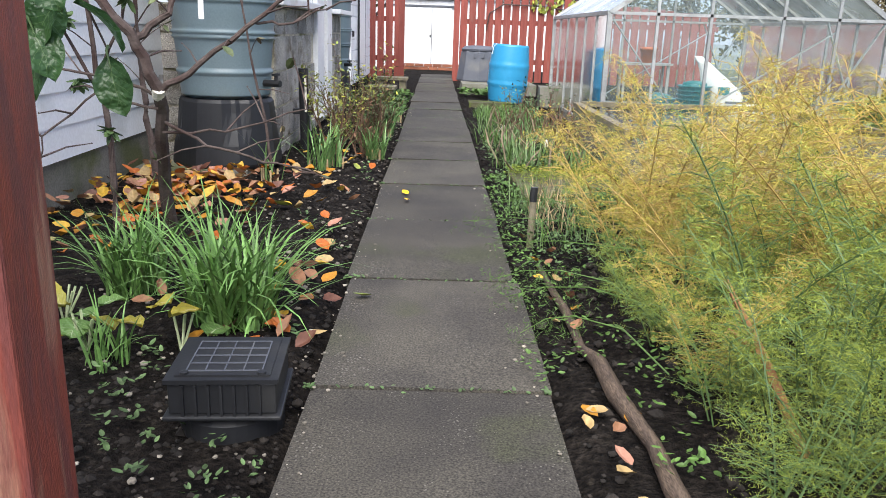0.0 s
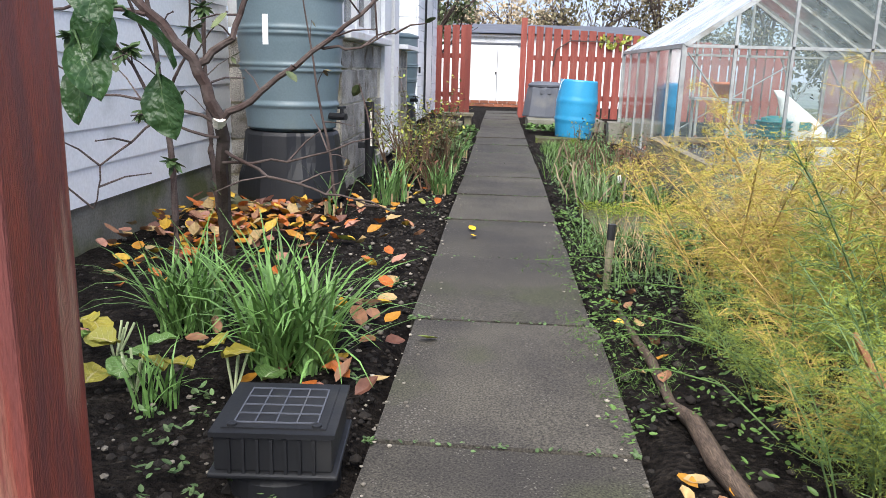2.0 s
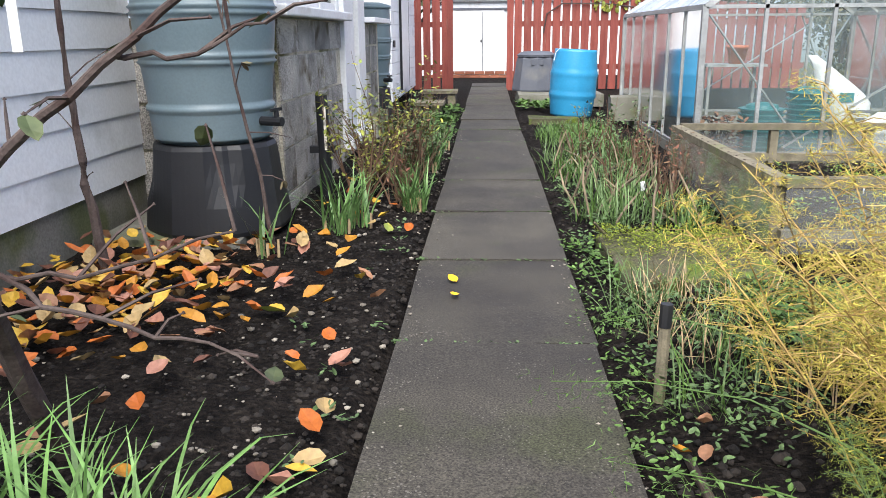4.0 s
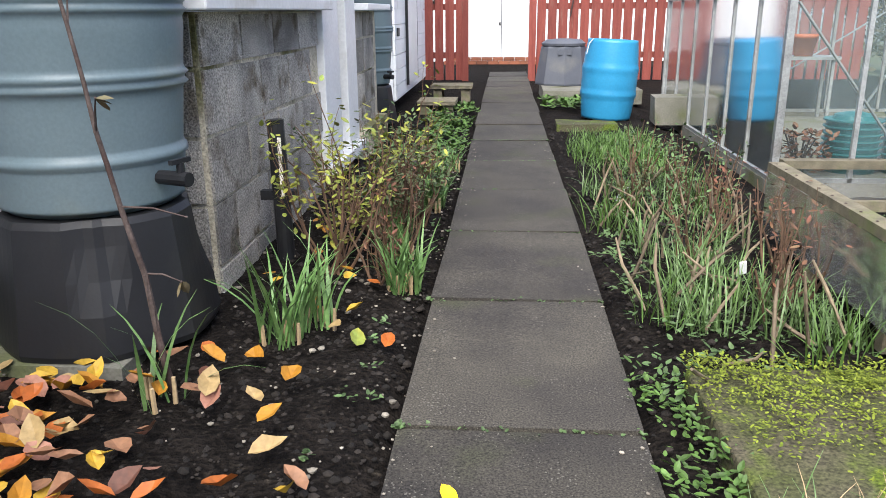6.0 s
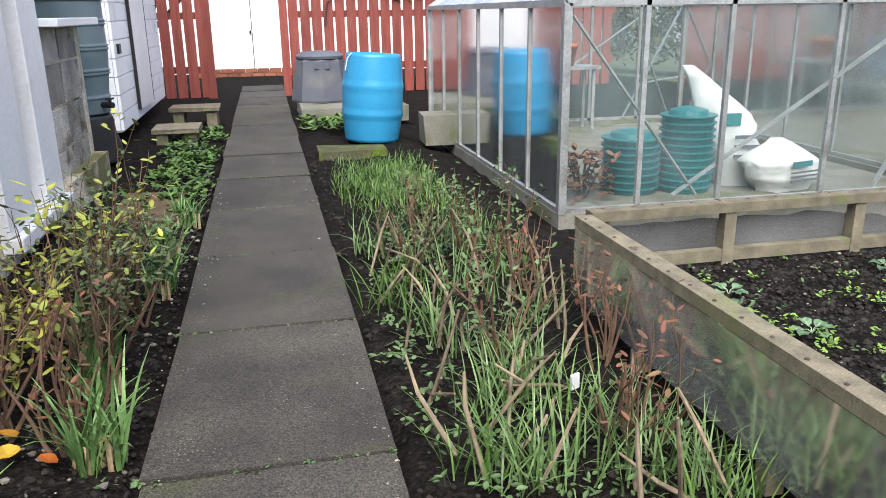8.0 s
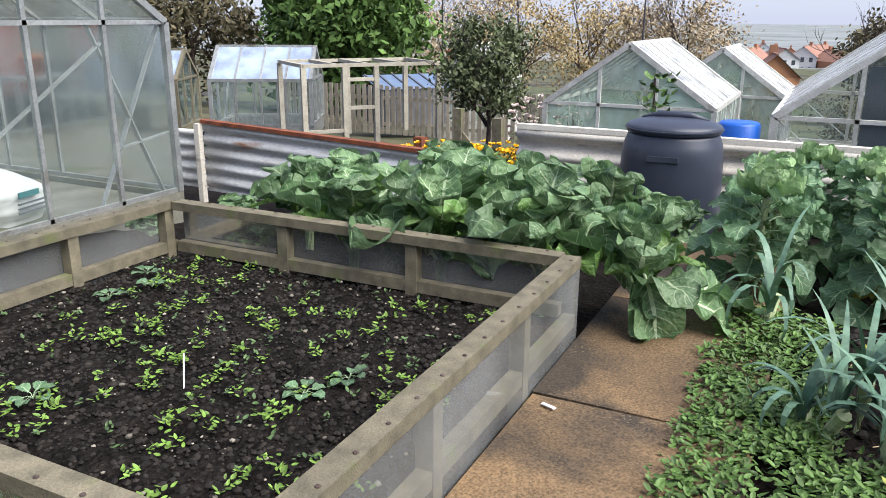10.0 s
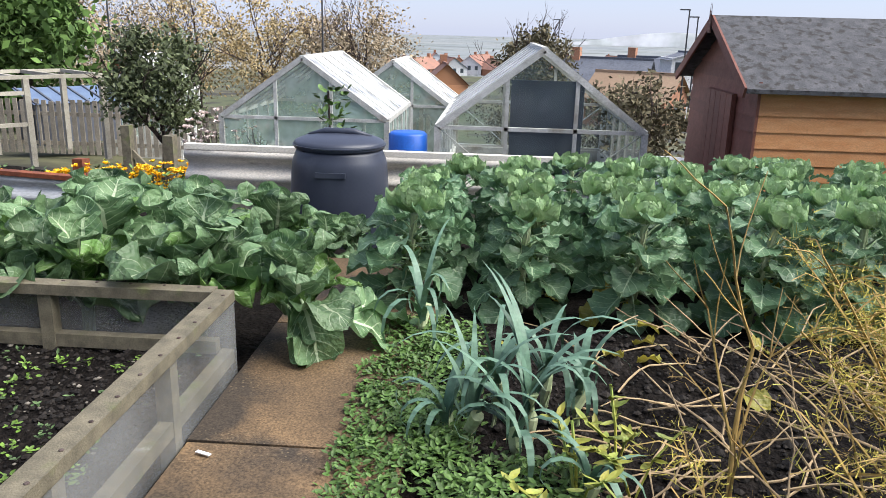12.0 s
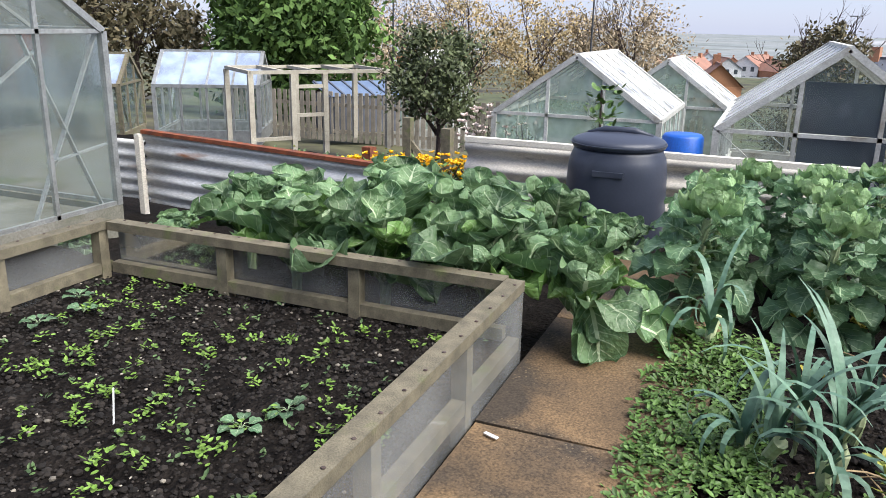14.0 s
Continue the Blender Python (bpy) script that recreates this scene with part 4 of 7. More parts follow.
for i in range(5):
    part("plank", Geo().box(xm - 0.545 + 0.18 * i, Y1 + 0.031, ZB + 0.06, xm - 0.375 + 0.18 * i, Y1 + 0.042, 0.71), SHEDBROWN, sd)
for s in (-1, 1):
    xe = xm + s * ((X1 - X0) / 2 + 0.10)
    ze = ZE - 0.05
    roofp = part("roof_felt", Geo().face([(xe, Y0 - 0.1, ze), (xe, Y1 + 0.14, ze), (xm, Y1 + 0.14, ZR + 0.04), (xm, Y0 - 0.1, ZR + 0.04)][::s]), FELT, sh)
    so = roofp.modifiers.new("thick", "SOLIDIFY"); so.thickness = 0.035; so.offset = -1
    part("barge_board", Geo().bar((xe, Y1 + 0.15, ze - 0.03), (xm, Y1 + 0.15, ZR), 0.02, 0.09), SHEDBROWN, sh)
part("finial", Geo().face([(xm - 0.05, Y1 + 0.163, ZR - 0.12), (xm + 0.05, Y1 + 0.163, ZR - 0.12), (xm, Y1 + 0.163, ZR + 0.16)]).face([(xm - 0.05, Y1 + 0.175, ZR - 0.12), (xm, Y1 + 0.175, ZR + 0.16), (xm + 0.05, Y1 + 0.175, ZR - 0.12)]), SHEDBROWN, sh)
part("felt_tack_strip", Geo().box(X0 - 0.13, Y0 - 0.1, ZE - 0.085, X0 - 0.105, Y1 + 0.14, ZE - 0.05), FELT, sh)

# timber cage, fences
CAGE = mat("bleached_timber", (0.44, 0.41, 0.33), (0.33, 0.30, 0.24), 5, 0.8, 0.3, 60, rand=0.12)
cg = thing("fruit_cage", "open cream timber fruit cage with a framed doorway", "cage", (11.6, 12.0, -1.15), -38)
for x, y in ((0, 0), (0.75, 0), (1.35, 0), (2.6, 0), (0, 1.6), (2.6, 1.6), (1.35, 1.6)):
    part("post", Geo().box(x - 0.045, y - 0.045, 0, x + 0.045, y + 0.045, 1.42), CAGE, cg)
for a_, b_ in (((0, 0, 1.45), (2.6, 0, 1.45)), ((0, 1.6, 1.45), (2.6, 1.6, 1.45)), ((0, 0, 1.45), (0, 1.6, 1.45)), ((2.6, 0, 1.45), (2.6, 1.6, 1.45)), ((0.75, 0, 1.2), (1.35, 0, 1.2)), ((0.75, 0, 0.7), (1.35, 0, 0.7)), ((0, 0, 0.3), (0.75, 0, 0.3)), ((0.6, 0, 1.45), (0.6, 1.6, 1.45)), ((1.2, 0, 1.45), (1.2, 1.6, 1.45)), ((1.9, 0, 1.45), (1.9, 1.6, 1.45))):
    part("rail", Geo().bar(a_, b_, 0.07, 0.06), CAGE, cg)
bx = thing("cold_frame", "blue lidded cold frame behind the fruit cage", "cold frame", (17.0, 12.9, -1.35), -38)
part("body", Geo().box(-0.9, -0.5, 0, 0.9, 0.5, 0.85), GREYP, bx)
part("lid", Geo().face([(-0.95, -0.55, 0.86), (0.95, -0.55, 0.86), (0.95, 0.55, 1.12), (-0.95, 0.55, 1.12)]), mat("faded_blue_paint", (0.14, 0.20, 0.32), (0.18, 0.25, 0.37), 4, 0.5), bx)
for i in range(6):
    part("rib", Geo().bar((-0.9 + 0.36 * i, -0.55, 0.875), (-0.9 + 0.36 * i, 0.55, 1.135), 0.04, 0.03), GREYP, bx)

PALE = mat("weathered_pale_boards", (0.34, 0.30, 0.24), (0.24, 0.21, 0.165), 5, 0.85, 0.3, 50, rand=0.25)
def pale_fence(x, y0, y1, zt, h, label):
    fe = thing("picket_fence", label, "fence")
    for z in (zt - h * 0.25, zt - h * 0.8):
        part("rail", Geo().box(x + 0.03, y0, z - 0.04, x + 0.07, y1, z + 0.04), PALE, fe)
    y = y0
    while y < y1:
        part("picket", Geo().box(x, y, zt - h, x + 0.025, y + 0.095, zt + random.uniform(-0.03, 0.03)), PALE, fe)
        y += 0.155
pale_fence(16.0, 8.2, 16.0, -0.40, 1.1, "weathered cream picket fence across the gardens")
pale_fence(17.5, 4.4, 5.9, -0.3, 1.3, "weathered cream picket fence between greenhouses")
for x, y, h in ((8.6, 7.1, 0.55), (10.3, 8.4, 0.7), (8.2, 7.9, 0.35)):
    po = thing("fence_post", "old grey wooden post among the plants", "post", (x, y, ground_z(x, y) - 0.05))
    part("post", Geo().box(-0.06, -0.06, 0, 0.06, 0.06, h + 0.3, wob=0.01), TIMBER if h > 0.5 else RUST, po)
    if h > 0.6: part("brace", Geo().bar((0, 0, h), (0.1, -0.5, 0.1), 0.07), TIMBER, po)
st = thing("stove_pipe", "dark metal stove pipe with a cap", "pipe", (22.0, 14.2, -1.2))
part("pipe", Geo().tube([(0, 0, -1), (0, 0, 1.3)], 0.07, 8), RUST, st)
part("cap", Geo().lathe([(0.1, 1.3), (0.12, 1.34), (0.02, 1.42)], 8), RUST, st)

# ---------- lamp posts ----------
DARKMETAL = mat("dark_metal", (0.03, 0.032, 0.035), (0.05, 0.05, 0.055), 3, 0.5)
PALEMETAL = mat("galvanised_metal", (0.45, 0.46, 0.48), (0.38, 0.39, 0.41), 3, 0.5)
for D, az, top, m_ in ((48, -77.5, 6.0, DARKMETAL), (52, -63.5, 6.0, DARKMETAL), (70, -73.0, 4.6, PALEMETAL), (60, -80.0, 3.4, PALEMETAL), (80, -94.2, 2.4, DARKMETAL), (55, -102.9, 2.8, DARKMETAL), (57, -103.5, 2.4, DARKMETAL)):
    x, y = 0.43 + D * math.sin(radians(-az)), 3.6 + D * math.cos(radians(az))
    lp = thing("street_lamp", "tall slim street lamp post beyond the gardens" if m_ is DARKMETAL else "pale galvanised street lamp beyond the gardens", "street lamp", (x, y, 0))
    part("pole", Geo().tube([(0, 0, ground_z(x, y) - 1), (0, 0, top)], [0.07, 0.045], 8), m_, lp)
    part("lantern", Geo().box(-0.08, -0.06, top, 0.08, 0.6, top + 0.08), m_, lp)

# ---------- houses in the valley ----------
TILE = mat("red_roof_tiles", (0.27, 0.14, 0.10), (0.22, 0.12, 0.09), 0.5, 0.9, 0.2, 6, rand=0.2)
SLATE = mat("slate_roof", (0.085, 0.095, 0.12), (0.12, 0.13, 0.155), 0.6, 0.8, 0.2, 6, rand=0.15)
HBRICK = mat("house_brick", (0.38, 0.19, 0.11), (0.30, 0.14, 0.085), 0.6, 0.9, 0.2, 8, rand=0.2)
RENDERM = mat("pale_render", (0.62, 0.62, 0.62), (0.52, 0.53, 0.54), 0.4, 0.9, 0.1, 5, rand=0.15)
DARKGLASS = mat("dark_window", (0.04, 0.05, 0.06), (0.06, 0.07, 0.08), 1, 0.15)
def house_far(D, az, w, d, ztop, h, rh, rz, wallm, roofm, label, chim=True):
    x, y = 0.43 + D * math.sin(radians(-az)), 3.6 + D * math.cos(radians(az))
    hs = thing("house", label, "house", (x, y, ztop - h - rh), rz)
    part("wall", Geo().box(-w / 2, -d / 2, -3, w / 2, d / 2, h), wallm, hs)
    part("gable", Geo().face([(-w / 2, -d / 2, h), (-w / 2, d / 2, h), (-w / 2, 0, h + rh)]), wallm, hs)
    part("gable", Geo().face([(w / 2, -d / 2, h), (w / 2, 0, h + rh), (w / 2, d / 2, h)]), wallm, hs)
    e = 0.35
    part("roof", Geo().face([(-w / 2 - e, -d / 2 - e, h - 0.2), (w / 2 + e, -d / 2 - e, h - 0.2), (w / 2 + e, 0, h + rh), (-w / 2 - e, 0, h + rh)]).face([(-w / 2 - e, d / 2 + e, h - 0.2), (-w / 2 - e, 0, h + rh), (w / 2 + e, 0, h + rh), (w / 2 + e, d / 2 + e, h - 0.2)]), roofm, hs)
    part("ridge", Geo().bar((-w / 2 - e, 0, h + rh), (w / 2 + e, 0, h + rh), 0.25), roofm, hs)
    if chim: part("chimney", Geo().box(w * 0.3, -0.4, h + rh * 0.4, w * 0.3 + 0.8, 0.4, h + rh + 0.9), HBRICK, hs)
    for i in range(3):
        for zz in ((0.9, 2.1), (3.4, 4.6)):
            if zz[1] < h:
                u = -w * 0.32 + w * 0.32 * i
                wi = part("window", Geo().box(u - 0.55, -d / 2 - 0.03, zz[0], u + 0.55, -d / 2 - 0.004, zz[1]), DARKGLASS, hs)
                part("frame", Geo().box(u - 0.62, -d / 2 - 0.05, zz[0] - 0.1, u + 0.62, -d / 2 - 0.031, zz[0]), WHITE, wi)
                wi = part("window", Geo().box(-w / 2 - 0.03, -d * 0.3 + d * 0.3 * i - 0.45, zz[0], -w / 2 - 0.004, -d * 0.3 + d * 0.3 * i + 0.45, zz[1]), DARKGLASS, hs)
house_far(60, -99.9, 6, 5, -1.5, 2.6, 1.6, 60, HBRICK, mat("clay_tiles", (0.30, 0.21, 0.14), (0.25, 0.17, 0.11), 0.6, 0.9), "brick bungalow with tan clay tiled roof", False)
house_far(75, -97.6, 8, 7, -0.95, 3.0, 2.6, 70, RENDERM, SLATE, "long house with dark slate roof and brick chimney")
house_far(85, -101.2, 8, 7, -1.0, 3.2, 2.6, 65, RENDERM, SLATE, "slate roofed house with a brick chimney")
house_far(80, -103.0, 3, 4, -0.3, 5.0, 0.5, 10, RENDERM, SLATE, "tall white rendered house block", False)
house_far(95, -86.2, 5, 5, -2.6, 4.0, 2.4, 10, mat("orange_brick", (0.55, 0.27, 0.14), (0.5, 0.24, 0.12), 0.5, 0.9), TILE, "orange brick house with red tile roof")
for i, (D, az, zt) in enumerate(((130, -84.6, -3.2), (140, -86.5, -3.4), (150, -88.2, -3.3), (145, -90.0, -3.8), (170, -85.5, -3.6), (175, -88.9, -3.8), (120, -93.5, -2.2), (200, -82.0, -6), (200, -79.6, -6), (230, -76.5, -7), (240, -91.0, -6.5), (250, -83.5, -7), (260, -87.2, -7.2), (270, -94.8, -6), (300, -98, -6.5))):
    house_far(D * 1.6, az, 11 + (i % 3) * 2, 7, 1.2 + (zt - 1.2) * 1.6, 4.8, 2.6, (i * 37) % 60 - 20, RENDERM if i % 3 else HBRICK, TILE, "distant terraced house with a red tile roof")
# far hills, their grey-blue base colour standing in for aerial haze
HILL = mat("haze_tinted_hill", (0.46, 0.48, 0.50), (0.52, 0.53, 0.55), 0.004, 1.0, 0.0, 0.03, rand=0.0, third=(0.36, 0.39, 0.38), third_at=0.56, third_scale=0.01)
hl = Geo()
N = 90
for i in range(N + 1):
    az = radians(-20 - 110 * i / N)
    D = 1500
    x, y = D * math.sin(-az), D * math.cos(az)
    u = i / N
    top = -26 + 10 * noise.noise((u * 9, 0.3, 2)) + 34 * math.exp(-((u - 0.745) / 0.055) ** 2) + 22 * math.exp(-((u - 0.9) / 0.1) ** 2)
    hl.v += [(x, y, -160), (x, y, top), (x * 1.3, y * 1.3, top - 6)]
for i in range(N):
    a_ = 3 * i
    hl.f += [(a_, a_ + 3, a_ + 4, a_ + 1), (a_ + 1, a_ + 4, a_ + 5, a_ + 2)]
tagged(part("far_hills", hl, HILL, smooth=True), "distant hills across the valley, haze painted into their colour", "hills", kind="structure")

# ---------- plants ----------
GREEN_A = mat("grass_green", (0.09, 0.20, 0.045), (0.16, 0.30, 0.09), 12, 0.5, 0.1, 60, rand=0.35, island=True)
ONION = mat("onion_green", (0.075, 0.14, 0.04), (0.13, 0.20, 0.075), 12, 0.45, 0.1, 60, rand=0.3, island=True)
GREEN_O = mat("arching_leaf_green", (0.09, 0.19, 0.04), (0.16, 0.29, 0.085), 12, 0.5, 0.1, 60, rand=0.4)
ONION_O = mat("onion_leaf_green", (0.08, 0.17, 0.045), (0.15, 0.25, 0.085), 12, 0.45, 0.1, 60, rand=0.35)
LEEKM = mat("leek_blue_green", (0.075, 0.15, 0.10), (0.13, 0.22, 0.15), 14, 0.5, 0.1, 60, rand=0.3, island=True)
LEEKW = mat("leek_shank", (0.45, 0.5, 0.3), (0.3, 0.38, 0.2), 14, 0.5, 0.1, 60, rand=0.2)
YLEAFM = mat("yellow_green_moss", (0.11, 0.15, 0.012), (0.17, 0.20, 0.02), 20, 0.8, 0.2, 60, rand=0.4, island=True)
WEED = mat("weed_green", (0.05, 0.104, 0.018), (0.092, 0.168, 0.038), 20, 0.55, 0.1, 60, rand=0.4, island=True)
SEEDLING = mat("seedling_green", (0.10, 0.19, 0.025), (0.17, 0.28, 0.05), 20, 0.5, 0.1, 60, rand=0.35, island=True)
WEEDDARK = mat("dull_weed_green", (0.05, 0.095, 0.03), (0.10, 0.16, 0.06), 20, 0.6, 0.1, 60, rand=0.4, island=True)
OLIVE = mat("olive_leaf", (0.055, 0.075, 0.03), (0.10, 0.12, 0.05), 20, 0.6, 0.1, 60, rand=0.45, island=True)
YLEAF = mat("yellowing_leaf", (0.30, 0.28, 0.04), (0.18, 0.24, 0.05), 15, 0.55, 0.1, 60, rand=0.35, island=True)
DRYGOLD = mat("dry_gold_fern", (0.38, 0.25, 0.075), (0.29, 0.20, 0.07), 8, 0.75, 0.1, 40, rand=0.35, island=True)
FERN_Y = mat("yellow_fern", (0.46, 0.35, 0.055), (0.34, 0.33, 0.06), 5, 0.7, 0.1, 40, rand=0.3, island=True)
FERN_G = mat("green_fern", (0.15, 0.22, 0.03), (0.24, 0.27, 0.045), 5, 0.7, 0.1, 40, rand=0.3, island=True)
CONIFER = mat("conifer_green", (0.05, 0.105, 0.022), (0.105, 0.18, 0.04), 0.6, 0.8, 0.1, 4, rand=0.4, island=True)
TWIGHAZE = mat("pale_autumn_twigs", (0.30, 0.24, 0.17), (0.38, 0.30, 0.18), 0.3, 0.9, 0.0, 4, rand=0.3, island=True)
TWIGGOLD = mat("golden_autumn_leaves", (0.42, 0.30, 0.13), (0.36, 0.30, 0.17), 0.3, 0.9, 0.0, 4, rand=0.3, island=True)
BUSHM = mat("dull_bush_leaves", (0.09, 0.085, 0.045), (0.14, 0.11, 0.06), 1.5, 0.8, 0.1, 8, rand=0.45, island=True)
ROSERED = mat("red_leaves", (0.15, 0.05, 0.03), (0.11, 0.065, 0.03), 15, 0.6, 0.1, 50, rand=0.4, island=True)
PETALY = mat("marigold_petals", (0.75, 0.42, 0.01), (0.85, 0.55, 0.02), 15, 0.6, 0.05, 50, rand=0.2, island=True)
PETALW = mat("white_rose_petals", (0.8, 0.72, 0.68), (0.75, 0.6, 0.55), 15, 0.6, 0.05, 50, rand=0.15, island=True)
BRASS = leaf_mat("cauliflower_leaf", (0.095, 0.178, 0.080), (0.19, 0.30, 0.14), (0.52, 0.62, 0.40), 0.5, 8, 0.32, 0.075)
BRASSP = leaf_mat("pale_cauliflower_leaf", (0.10, 0.20, 0.05), (0.15, 0.26, 0.07), (0.42, 0.52, 0.3), 0.45, 8, 0.25, 0.05)
SPROUT = leaf_mat("sprout_leaf", (0.085, 0.170, 0.085), (0.155, 0.26, 0.135), (0.40, 0.52, 0.32), 0.45, 5, 0.35, 0.05)
SPROUTP = leaf_mat("pale_sprout_leaf", (0.20, 0.33, 0.14), (0.29, 0.42, 0.20), (0.42, 0.52, 0.30), 0.5, 5, 0.25, 0.05)
YBRASS = leaf_mat("yellowed_leaf", (0.42, 0.34, 0.04), (0.30, 0.30, 0.06), (0.5, 0.44, 0.2), 0.55, 5, 0.25, 0.05)


def fallen_mat():
    m = mat("fallen_leaves", (0.360, 0.180, 0.036), (0.324, 0.144, 0.036), 30, 0.6, 0.2, 60, rand=0.2, island=True)
    n, k = m.node_tree.nodes, m.node_tree.links.new
    geo = n.new("ShaderNodeNewGeometry")
    r = n.new("ShaderNodeValToRGB")
    r.color_ramp.interpolation = "CONSTANT"
    cols = ((0.0, (0.46, 0.21, 0.02)), (0.2, (0.42, 0.115, 0.02)), (0.34, (0.36, 0.25, 0.11)), (0.48, (0.48, 0.30, 0.035)), (0.62, (0.24, 0.12, 0.065)), (0.76, (0.30, 0.145, 0.10)), (0.88, (0.10, 0.04, 0.025)))
    el = r.color_ramp.elements
    el[0].position, el[0].color = 0.0, (*cols[0][1], 1)
    el[1].position, el[1].color = cols[1][0], (*cols[1][1], 1)
    for p_, c in cols[2:]:
        e = el.new(p_); e.color = (*c, 1)
    k(geo.outputs["Random Per Island"], r.inputs[0])
    hs = [q for q in n if q.bl_idname == "ShaderNodeHueSaturation"][0]
    k(r.outputs[0], hs.inputs["Color"])
    return m
FALLEN = fallen_mat()
U = random.uniform


def leaf_geo(L, W, droop=0.4, ruffle=0.1, cup=0.15, seed=0, nu=6, nv=9, stalk=0.0, sharp=0.8, wide_at=0.55):
    """A broad leaf along +y with its upper face up: grid with a drooping midrib, cupped and ruffled edges."""
    g = Geo()
    rows, vs = [], []
    for j in range(nv + 1):
        t = 0.35 * j / nv + 0.65 * math.sin(math.pi / 2 * j / nv)
        vs.append(t)
        w = W / 2 * max(0.03, math.sin(math.pi * min(1.0, t ** (math.log(0.5) / math.log(wide_at)))) ** sharp)
        if j == 0: w = W * 0.03
        ang = droop * t * t * 1.6
        y = stalk + L * (t - 0.22 * droop * t * t)
        z = -L * droop * 0.55 * t * t + L * 0.10 * math.sin(t * 3)
        row = []
        for i in range(nu + 1):
            u = 2 * i / nu - 1
            e = abs(u)
            rz_ = ruffle * W * e * e * math.sin(t * 19 + seed * 1.7 + (2 if u > 0 else 0)) * 0.6 + ruffle * W * 0.5 * noise.noise((u * 2 + seed, t * 4, seed))
            row.append(len(g.v))
            g.v.append((u * w * (1 + 0.12 * ruffle * math.sin(t * 27 + seed)), y + ruffle * W * 0.3 * e * math.cos(t * 15 + seed), z + cup * W * e * e * 0.5 + rz_))
        rows.append(row)
    for j in range(nv):
        for i in range(nu):
            a, b, c, d_ = rows[j][i], rows[j][i + 1], rows[j + 1][i + 1], rows[j + 1][i]
            g.f.append((a, b, c, d_))
            g.uv += [(i / nu, vs[j]), ((i + 1) / nu, vs[j]), ((i + 1) / nu, vs[j + 1]), (i / nu, vs[j + 1])]
    if stalk:
        n0 = len(g.f)
        g.tube([(0, 0, 0), (0, stalk * 0.6, 0.012), (0, stalk + L * 0.25, L * 0.06)], [L * 0.03, L * 0.022, L * 0.008], 5, cap=False)
        for q in g.f[n0:]: g.uv += [(0.5, 0.02)] * len(q)
    return g


def flat_leaf(g, at, L, W, rx, rz, curl=0.3):
    """A small dropped leaf with a curled edge."""
    m = Matrix.Translation(at) @ Euler((rx, U(-0.4, 0.4), rz)).to_matrix().to_4x4()
    k = U(0.8, 1.2)
    P = [(0, 0, 0), (-W * 0.36, L * 0.16, curl * W * 0.3), (-W * 0.5, L * 0.42, curl * W * 0.6 * k), (-W * 0.36, L * 0.74, curl * W * 0.5), (0, L, curl * L * 0.35 * k), (W * 0.36, L * 0.76, curl * W * 0.6), (W * 0.5, L * 0.45, curl * W * 0.4 * k), (W * 0.38, L * 0.16, curl * W * 0.25), (0, L * 0.5, -0.02 * L)]
    i = len(g.v)
    g.v += [tuple(m @ Vector(p)) for p in P]
    g.f += [(i + q, i + 8, i + (q + 1) % 8) for q in range(8)]


def blade(g, at, L, w, az, lean, droop, n=5, fold=True):
    """A grass blade: narrow, tapering, bending over."""
    p = Vector(at)
    d = Vector((math.cos(az) * math.sin(lean), math.sin(az) * math.sin(lean), math.cos(lean)))
    side = Vector((-math.sin(az), math.cos(az), 0))
    pts, ws = [p.copy()], [w * 0.7]
    ang = lean
    for i in range(n):
        ang += droop / n * (0.4 + 1.4 * i / n)
        d = Vector((math.cos(az) * math.sin(ang), math.sin(az) * math.sin(ang), math.cos(ang)))
        p = p + d * L / n
        pts.append(p.copy()); ws.append(w * (1 - ((i + 1) / n) ** 2.5) + 0.0006)
    g.strip(pts, ws, side)


def tuft(name, label, category, at, blades, L, w, spread, material, droop=1.2, lean=0.35, group="", base=None, single=False):
    """A clump of narrow leaves; single: each leaf is a part."""
    t = thing(name, label, category, at, group=group)
    g = Geo()
    for i in range(blades):
        r = spread * math.sqrt(random.random()); a = U(0, 6.28)
        if single: g = Geo()
        blade(g, (r * math.cos(a), r * math.sin(a), 0), L * U(0.55, 1.1), w * U(0.7, 1.2), U(0, 6.28), abs(random.gauss(0, lean)), droop * U(0.2, 1.3))
        if single: part("leaf", g, material, t)
    if not single: part("foliage", g, material, t)
    if base:
        for i in range(min(9, max(5, blades // 6))):
            r = spread * math.sqrt(random.random()); a = U(0, 6.28)
            part("bulb", Geo().tube([(r * math.cos(a), r * math.sin(a), -0.01), (r * math.cos(a) * 1.05, r * math.sin(a) * 1.05, 0.07)], [0.008, 0.006], 5), base, t)
    return t


def seedling_patch(name, label, spots, material, size=0.02, per=10, kind="stuff"):
    """Low weeds: rosettes of small oval leaves at many spots (x, y, z, radius)."""
    g = Geo()
    for x, y, z, r in spots:
        for i in range(per):
            a, q = U(0, 6.28), r * math.sqrt(random.random())
            s = size * U(0.6, 1.3)
            flat_leaf(g, (x + q * math.cos(a), y + q * math.sin(a), z + U(0.004, 0.04) * (r / 0.05) ** 0.5), s * 1.7, s * 0.85, U(-0.2, 0.6), U(0, 6.28), 0.25)
    return tagged(part(name, g, material), label, "weeds", kind=kind)


